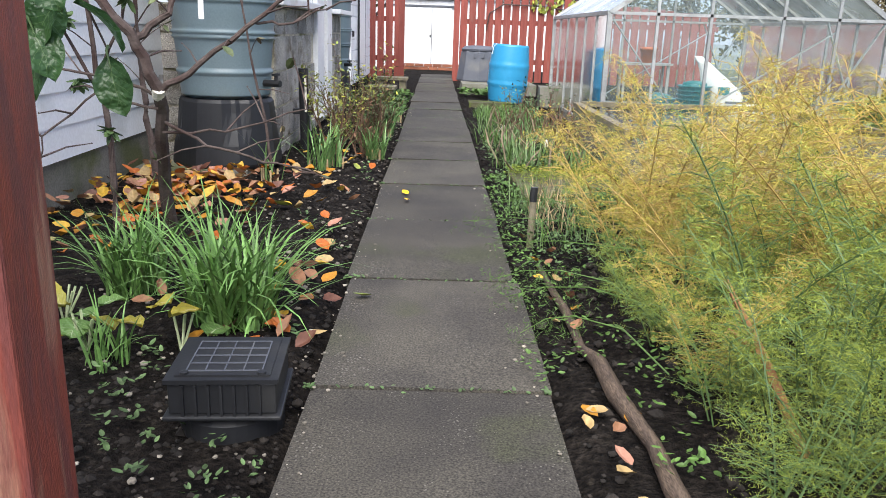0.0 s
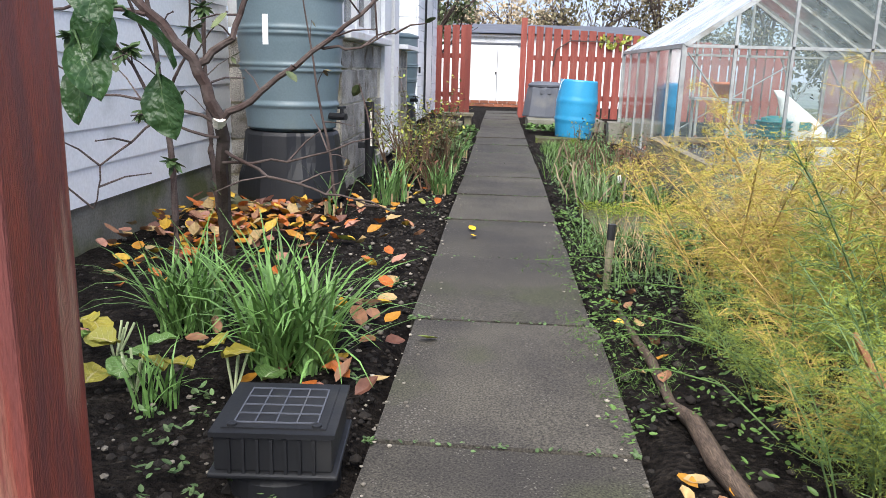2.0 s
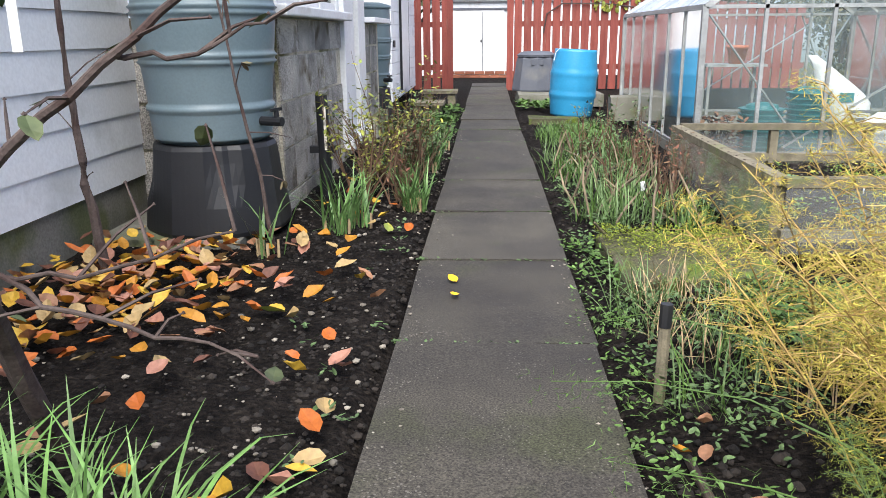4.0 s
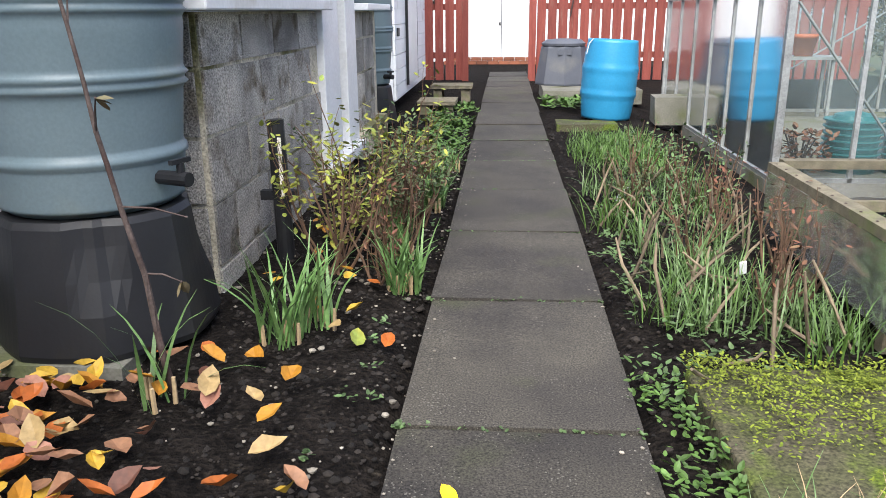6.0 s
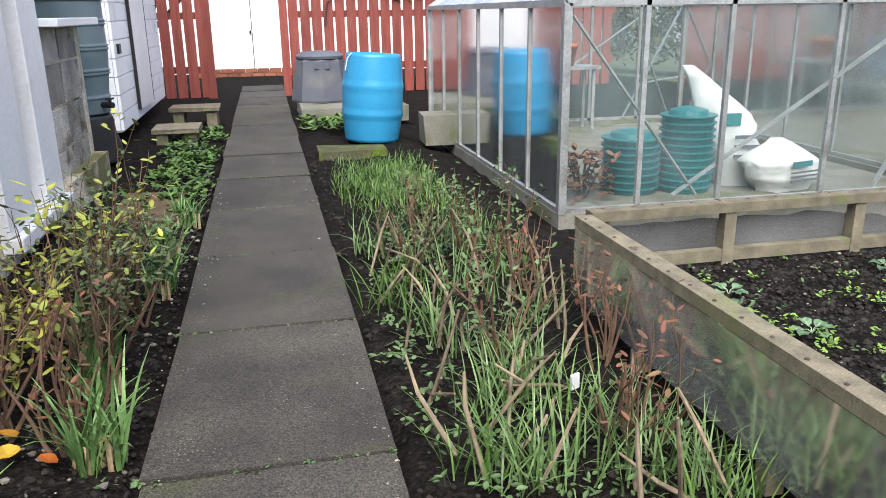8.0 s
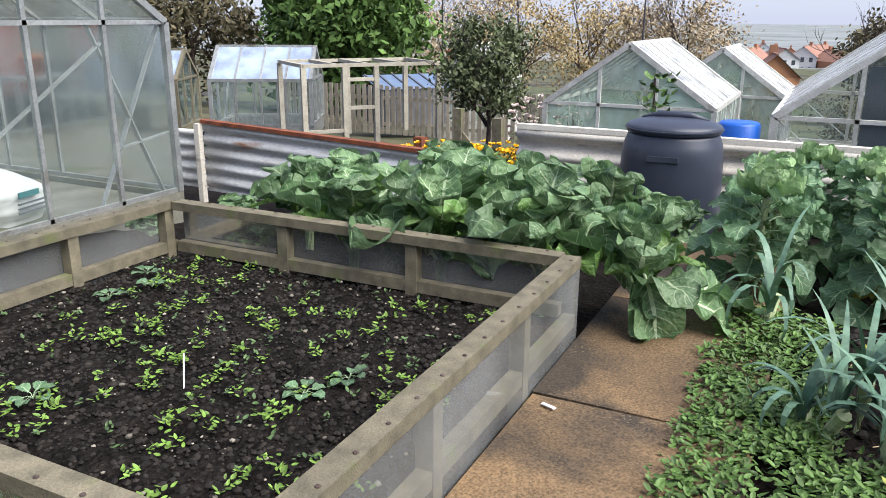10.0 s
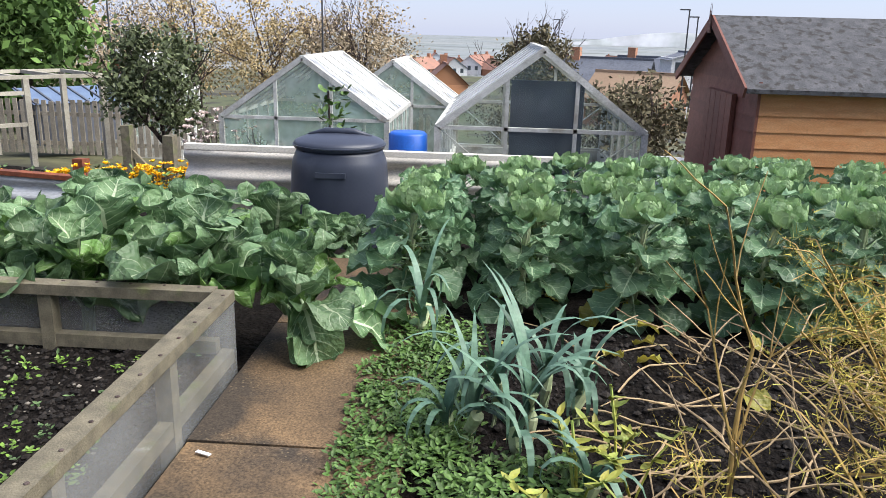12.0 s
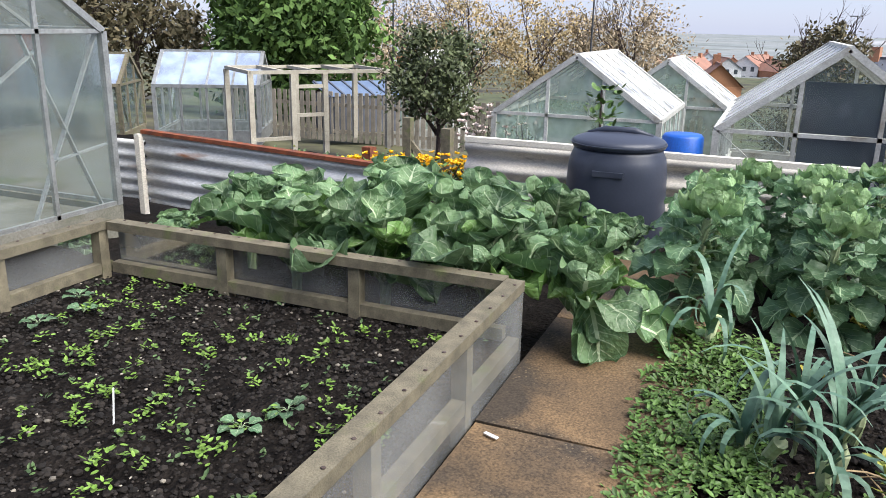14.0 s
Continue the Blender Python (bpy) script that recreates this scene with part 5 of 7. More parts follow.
def branchy(g, p, d, L, r, depth, spread=0.6, kids=3, tips=None, up=0.15, n=4):
    """Tapered, slightly crooked limb that forks."""
    p, d = Vector(p), Vector(d).normalized()
    pts, rr = [p.copy()], [r]
    for i in range(n):
        d = (d + Vector((U(-1, 1), U(-1, 1), U(-1, 1))) * 0.13 + Vector((0, 0, up * 0.3))).normalized()
        p = p + d * L / n
        pts.append(p.copy()); rr.append(r * (1 - 0.5 * (i + 1) / n))
        if tips is not None and depth <= 1: tips.append((p.copy(), d.copy()))
    g.tube(pts, rr, 6 if r > 0.006 else 4, cap=False)
    if depth > 0:
        for kk in range(kids):
            q = pts[random.randint(1, n)]
            nd = (d + Vector((U(-1, 1), U(-1, 1), U(-0.5, 1))) * spread).normalized()
            branchy(g, q, nd, L * U(0.45, 0.75), r * 0.5, depth - 1, spread, kids, tips, up, n)


def crown_tree(name, label, at, h, crown_r, crown_h, trunk_r, leaf_m, leaves, leaf_s, z0=0.4, clumps=40, bare=False, flat=1.0, cone=False):
    t = thing(name, label, "tree", at)
    g = Geo()
    tips = []
    branchy(g, (0, 0, -0.1), (U(-0.05, 0.05), U(-0.05, 0.05), 1), h * 0.55, trunk_r, 0, 0.3, 0)
    for i in range(7):
        branchy(g, (0, 0, h * U(0.25, 0.5)), (U(-1, 1), U(-1, 1), U(0.5, 1.4)), h * 0.4, trunk_r * 0.5, 2 if not bare else 3, 0.7, 3, tips)
    part("trunk", g, BARK, t)
    lg = Geo()
    centres = []
    for i in range(clumps):
        while True:
            x, y, z = U(-1, 1), U(-1, 1), U(-1, 1)
            if 0.15 < x * x + y * y + z * z < 1: break
        zz = z0 * h + crown_h * (z * 0.5 + 0.5)
        sc = (1.05 - (zz - z0 * h) / crown_h) if cone else U(0.75, 1.1)
        centres.append((x * crown_r * sc, y * crown_r * sc, zz, crown_r * U(0.16, 0.34)))
    for i in range(leaves):
        cx, cy, cz, cr = random.choice(centres)
        p = Vector((cx + random.gauss(0, cr * 0.55), cy + random.gauss(0, cr * 0.55), cz + random.gauss(0, cr * 0.5)))
        s = leaf_s * U(0.6, 1.4)
        n1 = Vector((U(-1, 1), U(-1, 1), U(-1, 1))).normalized() * s
        n2 = n1.cross(Vector((U(-1, 1), U(-1, 1), U(-1, 1)))).normalized() * s * 0.5
        lg.face([p - n1, p + n2, p + n1, p - n2])
    part("crown", lg, leaf_m, t)
    return t

# --- background trees ---
def polar(D, az):
    return 0.43 + D * math.sin(radians(-az)), 3.6 + D * math.cos(radians(az))
x, y = polar(13.6, -66.3)
crown_tree("fruit_tree", "small fruit tree with dull green leaves", (x, y, ground_z(x, y)), 2.3, 0.82, 1.75, 0.06, OLIVE, 6500, 0.045, 0.36, 90)
x, y = polar(30, -57.8)
crown_tree("conifer_tree", "broad dense green conifer", (x, y, ground_z(x, y)), 9.5, 3.4, 9.0, 0.3, CONIFER, 16000, 0.16, 0.03, 260, cone=True)
x, y = polar(31.5, -53.6)
crown_tree("conifer_tree", "second dense green conifer beside the first", (x, y, ground_z(x, y)), 8, 2.2, 7.5, 0.25, CONIFER, 9000, 0.16, 0.03, 140, cone=True)
for D, az, h, r, m_, lab in ((34, -46, 5.0, 3.0, BUSHM, "overgrown dull green and brown bush"), (33, -40, 5.2, 3.0, BUSHM, "overgrown dull green and brown bush"), (36, -33, 5.6, 3.4, BUSHM, "overgrown dull green and brown bush"), (34, -26, 5.2, 3.0, BUSHM, "overgrown dull green and brown bush"),
                            (62, -73.5, 9.2, 4.2, TWIGGOLD, "bare tree with golden autumn leaves"), (66, -69, 9.8, 4.4, TWIGGOLD, "bare tree with golden autumn leaves"), (70, -64.5, 9.2, 4.6, TWIGHAZE, "bare pale brown autumn tree"), (60, -80.5, 8.6, 4.2, TWIGHAZE, "bare pale brown autumn tree"), (63, -77.5, 8.0, 3.4, TWIGHAZE, "bare pale brown autumn tree"), (46, -93, 6.0, 2.3, BUSHM, "twiggy brown tree above the roofs"), (58, -60, 9, 4.5, TWIGHAZE, "bare pale brown autumn tree")):
    x, y = polar(D, az)
    crown_tree("tree", lab, (x, y, ground_z(x, y)), h, r, h * 0.85, 0.14, m_, 5200, 0.13, 0.14, 80, bare=True)
for D, az, r, h in ((12.5, -100.6, 0.75, 1.5), (14, -98.8, 0.85, 1.55), (24, -91, 1.2, 1.2), (26, -84, 1.2, 1.0)):
    x, y = polar(D, az)
    crown_tree("shrub", "twiggy brown-green garden shrub", (x, y, ground_z(x, y)), h, r, h * 1.1, 0.04, BUSHM, 3000, 0.045, 0.06, 60)
crown_tree("tree", "leafy green tree behind the red fence", (-1.6, 16.6, 0), 3.2, 1.0, 1.6, 0.08, OLIVE, 2500, 0.05, 0.4, 50)
for x, y, h in ((2.5, 25, 3.4), (5, 26, 3.8), (8, 25, 3.4), (-2, 27, 3.6), (11, 27, 3.8), (0.8, 27, 3.2)):
    crown_tree("tree", "autumn tree with thin brown foliage behind the garage", (x, y, 0), h, 1.7, h * 0.8, 0.1, BUSHM if x > 1 else TWIGHAZE, 2600, 0.07, 0.2, 50, bare=True)
# vine on the fence
vg = Geo()
for i in range(60):
    flat_leaf(vg, (1.7 + U(0, 1.1), FY - 0.05, 1.32 + U(-0.14, 0.1)), 0.09, 0.07, U(0.8, 1.8), U(0, 6.28), 0.2)
vine = thing("climbing_vine", "yellowing vine hanging over the red fence", "climber")
part("foliage", vg, YLEAF, vine)
part("stem", Geo().tube([(0.9, FY - 0.02, 0.9), (0.95, FY - 0.03, 1.2), (1.2, FY - 0.04, 1.36), (1.9, FY - 0.04, 1.35), (2.7, FY - 0.04, 1.25)], 0.012, 5), BARK, vine)

# --- roses and marigolds by the corrugated sheet ---
def flower_bush(name, label, at, r, h, leafm, petalm, nleaf, nflow, fs):
    t = thing(name, label, "flowers", at)
    g, f, s = Geo(), Geo(), Geo()
    for i in range(12):
        a = U(0, 6.28); q = r * U(0.2, 0.9)
        s.tube([(0, 0, -0.05), (q * math.cos(a) * 0.5, q * math.sin(a) * 0.5, h * 0.5), (q * math.cos(a), q * math.sin(a), h * U(0.7, 1))], 0.006, 4)
    for i in range(nleaf):
        a, q = U(0, 6.28), r * math.sqrt(random.random())
        flat_leaf(g, (q * math.cos(a), q * math.sin(a), h * U(0.1, 0.95)), 0.06, 0.04, U(-0.5, 0.8), U(0, 6.28))
    for i in range(nflow):
        a, q = U(0, 6.28), r * math.sqrt(random.random())
        c = Vector((q * math.cos(a), q * math.sin(a), h * U(0.55, 1.08)))
        for kk in range(8):
            flat_leaf(f, c, fs, fs * 0.7, U(0.1, 0.9), kk * 0.785, 0.4)
    part("stalk", s, BARK, t); part("foliage", g, leafm, t)
    tagged(part("blossom", f, petalm, t), kind="stuff")
flower_bush("rose_bush", "rose bush with white and pink blooms", (*polar(11.5, -69.8), -1.0), 0.45, 0.95, OLIVE, PETALW, 200, 46, 0.06)
flower_bush("rose_bush", "rose bush with fading pink blooms", (*polar(12.2, -73.0), -1.05), 0.35, 0.8, OLIVE, PETALW, 200, 10, 0.045)
for i in range(7):
    flower_bush("marigold", "clump of bright yellow marigolds", (6.5 + 0.2 * i, 8.2 - 0.3 * i, ground_z(6.9, 7) - 0.02), 0.26, 0.42, WEED, PETALY, 120, 60, 0.04)
flower_bush("red_flower", "red leafy plants in greenhouse", (1.98, 8.3, -0.10), 0.2, 0.3, ROSERED, ROSERED, 160, 12, 0.03)
for x, y in ((7.4, 9.2), (8.2, 9.9), (9.2, 9.1), (7.0, 10.3), (9.8, 10.2), (8.8, 8.2), (10.2, 8.0), (11.3, 9.2)):
    flower_bush("garden_plant", "low mixed green garden plant", (x, y, ground_z(x, y) - 0.02), 0.35, 0.4, WEEDDARK, YLEAF, 260, 4, 0.03)
vp = thing("tomato_plant", "tall thin plant inside the misty greenhouse", "plant", (10.5, 5.72, -0.9))
g = Geo()
for i in range(60): flat_leaf(g, (U(-0.15, 0.15), U(-0.22, 0.22), U(0.6, 1.35)), 0.12, 0.08, U(-0.3, 1.2), U(0, 6.28))
part("foliage", g, WEED, vp); part("stem", Geo().tube([(0, 0, -0.3), (0.02, 0.05, 1.3)], 0.015, 5), BARK, vp)

# --- brassicas ---
CL = [leaf_geo(0.38, 0.27, d_, r_, c_, i, 12, 26, 0.06, 0.40, 0.56).mesh("leaf", BRASS, True) for i, (d_, r_, c_) in enumerate(((0.28, 0.22, 0.45), (0.45, 0.24, 0.35), (0.75, 0.22, 0.25), (0.2, 0.2, 0.55), (0.4, 0.26, 0.4)))]
CLP = [leaf_geo(0.30, 0.22, d_, 0.22, c_, 9 + i, 10, 20, 0.06, 0.45, 0.55).mesh("leaf", BRASSP, True) for i, (d_, c_) in enumerate(((0.4, 0.6), (0.9, 0.3)))]
def cauliflower(x, y, z, s, n, label, tilt=None):
    p = thing("cauliflower_plant", label, "cauliflower", (x, y, z), group="cauliflower row")
    part("stalk", Geo().tube([(0, 0, -0.05), (0.01, 0, 0.16 * s), (0, 0.01, 0.3 * s)], [0.022, 0.025, 0.03], 8), LEEKW, p)
    for i in range(n):
        u = i / n
        a = i * 137.5 + U(-15, 15)
        pitch = 80 - 52 * (1 - u) + U(-12, 12)
        me = random.choice(CL if random.random() > 0.25 else CLP)
        sc = s * (1.05 - 0.35 * u) * U(0.85, 1.15)
        part("leaf", me, None, p, m=pose(0, 0, 0.12 * s + 0.16 * u * s, 0, 0, a) @ pose(0, 0.01, 0, pitch, U(-15, 15), 0) @ Matrix.Diagonal((sc, sc, sc, 1)))
for i, (x, y, s, n) in enumerate(((3.08, 4.66, 1.0, 16), (3.05, 5.08, 1.0, 16), (3.05, 5.5, 0.95, 15), (3.7, 4.85, 1.1, 14), (3.75, 5.35, 1.1, 14), (3.35, 5.95, 0.9, 12), (4.2, 5.1, 1.1, 12), (4.2, 5.6, 1.1, 12), (3.8, 5.95, 0.95, 12), (4.4, 4.75, 1.0, 12), (3.05, 4.28, 0.85, 13), (4.85, 4.75, 0.6, 12), (4.75, 4.4, 0.6, 12), (4.3, 4.45, 0.7, 12), (4.7, 5.3, 1.0, 12))):
    cauliflower(x, y, ground_z(x, y) + 0.02, s * (0.92 if x < 3.6 else 0.86), n, "leafy cauliflower plant with drooping blue-green leaves")
for x, y, s, a, pit in ((2.94, 4.32, 0.8, 150, -42), (3.0, 4.2, 0.85, 195, -12), (2.95, 4.25, 0.72, 120, -50), (3.08, 4.12, 0.9, 230, -10), (2.92, 4.36, 0.7, 175, -30)):
    lf = tagged(part("cauliflower_leaf", CL[2], None, m=pose(x, y, 0.30 if pit < -20 else 0.19, pit, 8, a) @ Matrix.Diagonal((s, s, s, 1))), "large cauliflower leaf flopped over the frame", "leaf")
for x, y, s in ((3.35, 6.45, 0.6), (3.7, 6.7, 0.6), (3.1, 6.75, 0.5), (4.1, 6.5, 0.6)):
    p = thing("kale_plant", "small crinkled blue-green kale plant", "kale", (x, y, ground_z(x, y)), group="kale")
    for i in range(16):
        part("leaf", random.choice(CL), None, p, m=pose(0, 0, 0.05, 0, 0, i * 137) @ pose(0, 0, 0, 20 + i * 3, 0, 0) @ Matrix.Diagonal((s * 0.7, s * 0.6, s * 0.7, 1)))

SL = [leaf_geo(0.145, 0.14, d_, 0.11, c_, 20 + i, 8, 13, 0.09, 0.5, 0.52).mesh("leaf", SPROUT, True) for i, (d_, c_) in enumerate(((0.4, 0.5), (0.7, 0.3), (0.2, 0.7)))]
SLP = [leaf_geo(0.13, 0.145, -0.35, 0.15, 0.9, 30 + i, 8, 13, 0.0, 0.5, 0.54).mesh("leaf", SPROUTP, True) for i in range(2)]
SLY = [leaf_geo(0.10, 0.095, 0.8, 0.14, 0.3, 40, 6, 10, 0.10, 0.5, 0.55).mesh("leaf", YBRASS, True)]
def sprout_plant(m0, s, label):
    p = thing("brussels_sprout_plant", label, "brussels sprouts", group="brussels sprout rows")
    p.matrix_basis = m0
    H = 0.46 * s
    part("stalk", Geo().tube([(0, 0, -0.05), (0.01, 0, H * 0.5), (0, 0, H)], [0.017, 0.02, 0.016], 8), LEEKW, p)
    g = Geo()
    for i in range(26):
        a, z = i * 2.4, H * (0.12 + 0.7 * i / 26)
        g.blob((0.032 * math.cos(a), 0.032 * math.sin(a), z), 0.016, 1.0, 6)
    part("sprout_column", g, WEED, p, smooth=True)
    for i in range(34):
        u = i / 34
        me = random.choice(SL) if not (i < 4 and random.random() < 0.5) else SLY[0]
        sc = s * U(0.85, 1.2) * (1.12 - 0.25 * u)
        part("leaf", me, None, p, m=pose(0, 0, H * (0.22 + 0.74 * u), 0, 0, i * 137.5 + U(-10, 10)) @ pose(0, 0.015, 0, -30 + 60 * u + U(-14, 14), U(-18, 18), 0) @ Matrix.Diagonal((sc, sc, sc, 1)))
    for i in range(15):
        u = i / 15
        sc = s * (0.95 - 0.52 * u) * U(0.9, 1.1)
        part("leaf", SLP[i % 2], None, p, m=pose(0, 0, H * (1.0 + 0.03 * u), 0, 0, i * 137.5) @ pose(0, 0.006, 0, 4 + 68 * u, 0, 0) @ Matrix.Diagonal((sc, sc, sc, 1)))
    return p
base_a = sprout_plant(pose(3.62, 3.95, ground_z(3.62, 4) + 0.0, 3, -4, 20), 1.0, "tall brussels sprout plant with a pale cabbage-like top")
base_b = sprout_plant(pose(3.70, 3.45, ground_z(3.7, 4), -4, 3, 150), 0.95, "tall brussels sprout plant with a pale cabbage-like top")
base_c = sprout_plant(pose(3.66, 2.98, ground_z(3.7, 4), 5, 5, 250), 1.0, "tall brussels sprout plant with a pale cabbage-like top")
ok = 0
for r in range(6):
    for c in range(10):
        x = 3.66 + 0.5 * r + U(-0.07, 0.07)
        y = 3.95 - 0.48 * c + U(-0.06, 0.06) - 0.1 * (r % 2)
        if r == 0 and c < 3: continue
        if r == 4 and c < 2 or r == 5 and c < 4: continue
        src = (base_a, base_b, base_c)[(r * 5 + c * 3) % 3]
        copy_thing(src, pose(x, y, ground_z(x, y) + 0.03 * r, U(-7, 7), U(-7, 7), U(0, 360)))

# --- leeks ---
def leek(x, y, z, s, label):
    t = thing("leek", label, "leek", (x, y, z), U(0, 360), group="leeks")
    part("shank", Geo().tube([(0, 0, -0.03), (U(-0.02, 0.02), 0, 0.07 * s), (U(-0.03, 0.03), U(-0.02, 0.02), 0.14 * s)], [0.016, 0.018, 0.02], 8), LEEKW, t)
    for i in range(10):
        g = Geo()
        blade(g, (0, 0, (0.06 + 0.008 * i) * s), U(0.26, 0.46) * s, U(0.018, 0.030), (i % 2) * math.pi + U(-0.9, 0.9), U(0.02, 0.22), U(0.8, 4.6), 9)
        part("leaf", g, LEEKM, t)
for x, y, s in ((2.40, 3.62, 1.0), (2.50, 3.46, 1.1), (2.58, 3.56, 1.15), (2.72, 3.40, 1.0), (3.2, 3.84, 1.1), (2.35, 3.5, 0.9), (2.62, 3.3, 0.9), (2.15, 3.32, 0.6), (2.45, 3.7, 0.8)):
    leek(x, y, 0.04, s, "leek with floppy blue-green leaves standing in soil")

# --- weeds carpet along the cross path ---
spots = [(U(0.8, 3.3), U(3.3, 3.98), 0.075, 0.05) for i in range(1500)]
spots = [(x, y - (0.25 if x > 2.3 and y < 3.6 else 0) * 0 , z, r) for x, y, z, r in spots if not (x > 2.3 and y < 3.62 + 0.1 * noise.noise((x * 3, 0, 0)))]
seedling_patch("chickweed_carpet", "low bright green weeds carpeting the soil edge", spots, WEED, 0.0145, 13)
spots = []
for cx, cy, n, r in ((1.75, 5.05, 16, 0.18), (2.05, 4.75, 12, 0.15), (1.5, 5.5, 18, 0.2), (2.3, 5.3, 14, 0.2), (2.0, 5.75, 22, 0.22), (2.45, 5.0, 8, 0.12), (1.35, 5.95, 10, 0.12), (2.5, 5.85, 16, 0.18), (1.3, 4.95, 12, 0.15), (1.5, 4.7, 8, 0.1), (1.9, 5.35, 14, 0.12), (2.6, 4.65, 6, 0.1)):
    spots += [(cx + random.gauss(0, r * 0.7), cy + random.gauss(0, r * 0.7), 0.145, 0.025) for i in range(n)]
spots = [q for q in spots if 1.16 < q[0] < 2.75 and 4.47 < q[1] < 6.22]
seedling_patch("bed_seedlings", "scattered bright green weed seedlings on bed soil", spots, SEEDLING, 0.0105, 13)
seedling_patch("bed_seedlings", "tiny pale weeds and scraps on bed soil", [(U(1.18, 2.73), U(4.5, 6.2), 0.142, 0.012) for i in range(160)], WEEDDARK, 0.011, 4)
SR = [leaf_geo(0.06, 0.05, 0.5, 0.12, 0.2, 50 + i, 4, 5, 0.03, 0.5, 0.55).mesh("leaf", SPROUT, True) for i in range(2)]
for x, y in ((2.03, 4.86), (1.9, 4.92), (1.55, 5.55), (1.5, 5.9), (2.2, 6.0), (1.42, 5.75), (2.35, 5.95), (2.45, 6.08)):
    p = thing("strawberry_plant", "small dark green leafy plant on bare soil", "plant", (x, y, 0.14), group="bed plants")
    for i in range(6):
        part("leaf", SR[i % 2], None, p, m=pose(0, 0, 0.01, 0, 0, i * 60 + U(-15, 15)) @ pose(0, 0, 0, U(8, 35), 0, 0) @ Matrix.Diagonal((0.75, 0.75, 0.75, 1)))

# --- clods and stones ---
def scatter(name, label, n, area, zf, s, material, sq=0.7):
    g = Geo()
    for i in range(n):
        x, y = area()
        g.blob((x, y, zf(x, y)), s * random.choice((0.5, 0.6, 0.7, 1.0, 1.5)) * U(0.7, 1.3), sq)
    return tagged(part(name, g, material), label, "soil" if material is CLOD else "stones", kind="stuff")
LEFT = lambda: (-0.33 - abs(random.gauss(0, 0.5)) if random.random() < 0.6 else U(-1.85, -0.33), U(0.5, 9.5))
scatter("soil_crumbs", "dark soil crumbs and clods beside the path", 9000, LEFT, lambda x, y: ground_z(x, y) + 0.012 * noise.noise((x * 5, y * 5, 0)), 0.0085, CLOD)
scatter("soil_crumbs", "dark soil crumbs in the framed bed", 8000, lambda: (U(1.15, 2.76), U(4.46, 6.24)), lambda x, y: 0.138 + 0.014 * noise.noise((x * 6, y * 6, 1)), 0.007, CLOD)
scatter("soil_crumbs", "dark soil crumbs along the leek plot", 2600, lambda: (U(1.2, 3.4), U(1.8, 3.7)), lambda x, y: ground_z(x, y) + 0.008, 0.011, CLOD)
scatter("soil_crumbs", "dark soil crumbs beside path edge", 1800, lambda: (U(0.33, 1.0), U(0.8, 10)), lambda x, y: ground_z(x, y) + 0.008, 0.011, CLOD)
scatter("small_stones", "small pale stones scattered on dark soil", 1100, LEFT, lambda x, y: ground_z(x, y) + 0.012, 0.007, PEBBLE, 0.5)
scatter("small_stones", "small pale stones scattered in bed", 420, lambda: (U(1.15, 2.76), U(4.46, 6.24)), lambda x, y: 0.146, 0.005, PEBBLE, 0.5)
scatter("path_grit", "fine grit and crumbs lying on the slab path", 420, lambda: (random.choice((-1, 1)) * (0.31 - abs(random.gauss(0, 0.05))), U(0.7, 9)), lambda x, y: 0.002, 0.004, PEBBLE, 0.5)

# --- fallen leaves ---
g = Geo()
for i in range(330):
    x, y = random.gauss(-1.36, 0.30), random.gauss(4.12, 0.42)
    if x < -1.86 or x > -0.62 or y > 4.86: continue
    flat_leaf(g, (x, y, 0.0 + 0.04 * random.random()), U(0.06, 0.1), U(0.04, 0.065), U(-0.3, 0.5), U(0, 6.28), U(0.2, 0.9))
tagged(part("fallen_leaves", g, FALLEN), "carpet of yellow and orange fallen leaves", "leaves", kind="stuff")
g = Geo()
for i in range(120):
    x, y = U(-1.85, -0.4), U(2.2, 6.6)
    flat_leaf(g, (x, y, -0.005 + 0.02 * random.random()), U(0.05, 0.09), U(0.035, 0.055), U(-0.3, 0.4), U(0, 6.28), U(0.2, 0.9))
for i in range(20):
    flat_leaf(g, (0.37 + U(0, 0.14), U(1.2, 3.6), 0.0), U(0.04, 0.065), U(0.03, 0.045), U(-0.3, 0.4), U(0, 6.28), U(0.2, 0.9))
for i in range(26):
    flat_leaf(g, (U(-0.62, -0.36), U(2.0, 3.0), 0.0), U(0.06, 0.09), U(0.04, 0.06), U(-0.3, 0.5), U(0, 6.28), U(0.3, 0.9))
tagged(part("fallen_leaves", g, FALLEN), "scattered curled fallen leaves on soil", "leaves", kind="stuff")
for x, y, m_, L in ((-0.134, 4.11, PETALY, 0.06), (-0.14, 4.24, PETALY, 0.062), (-0.71, 3.93, YLEAF, 0.13), (-0.2, 2.55, YLEAF, 0.07), (-0.5, 5.05, YLEAF, 0.10)):
    g = Geo(); flat_leaf(g, (0, 0, 0), L, L * 0.55, 0.1, U(0, 6.28), 0.3)
    tagged(part("fallen_leaf", g, m_, m=pose(x, y, 0.008 if abs(x) < 0.3 else -0.005)), "single yellow fallen leaf lying flat", "leaf")

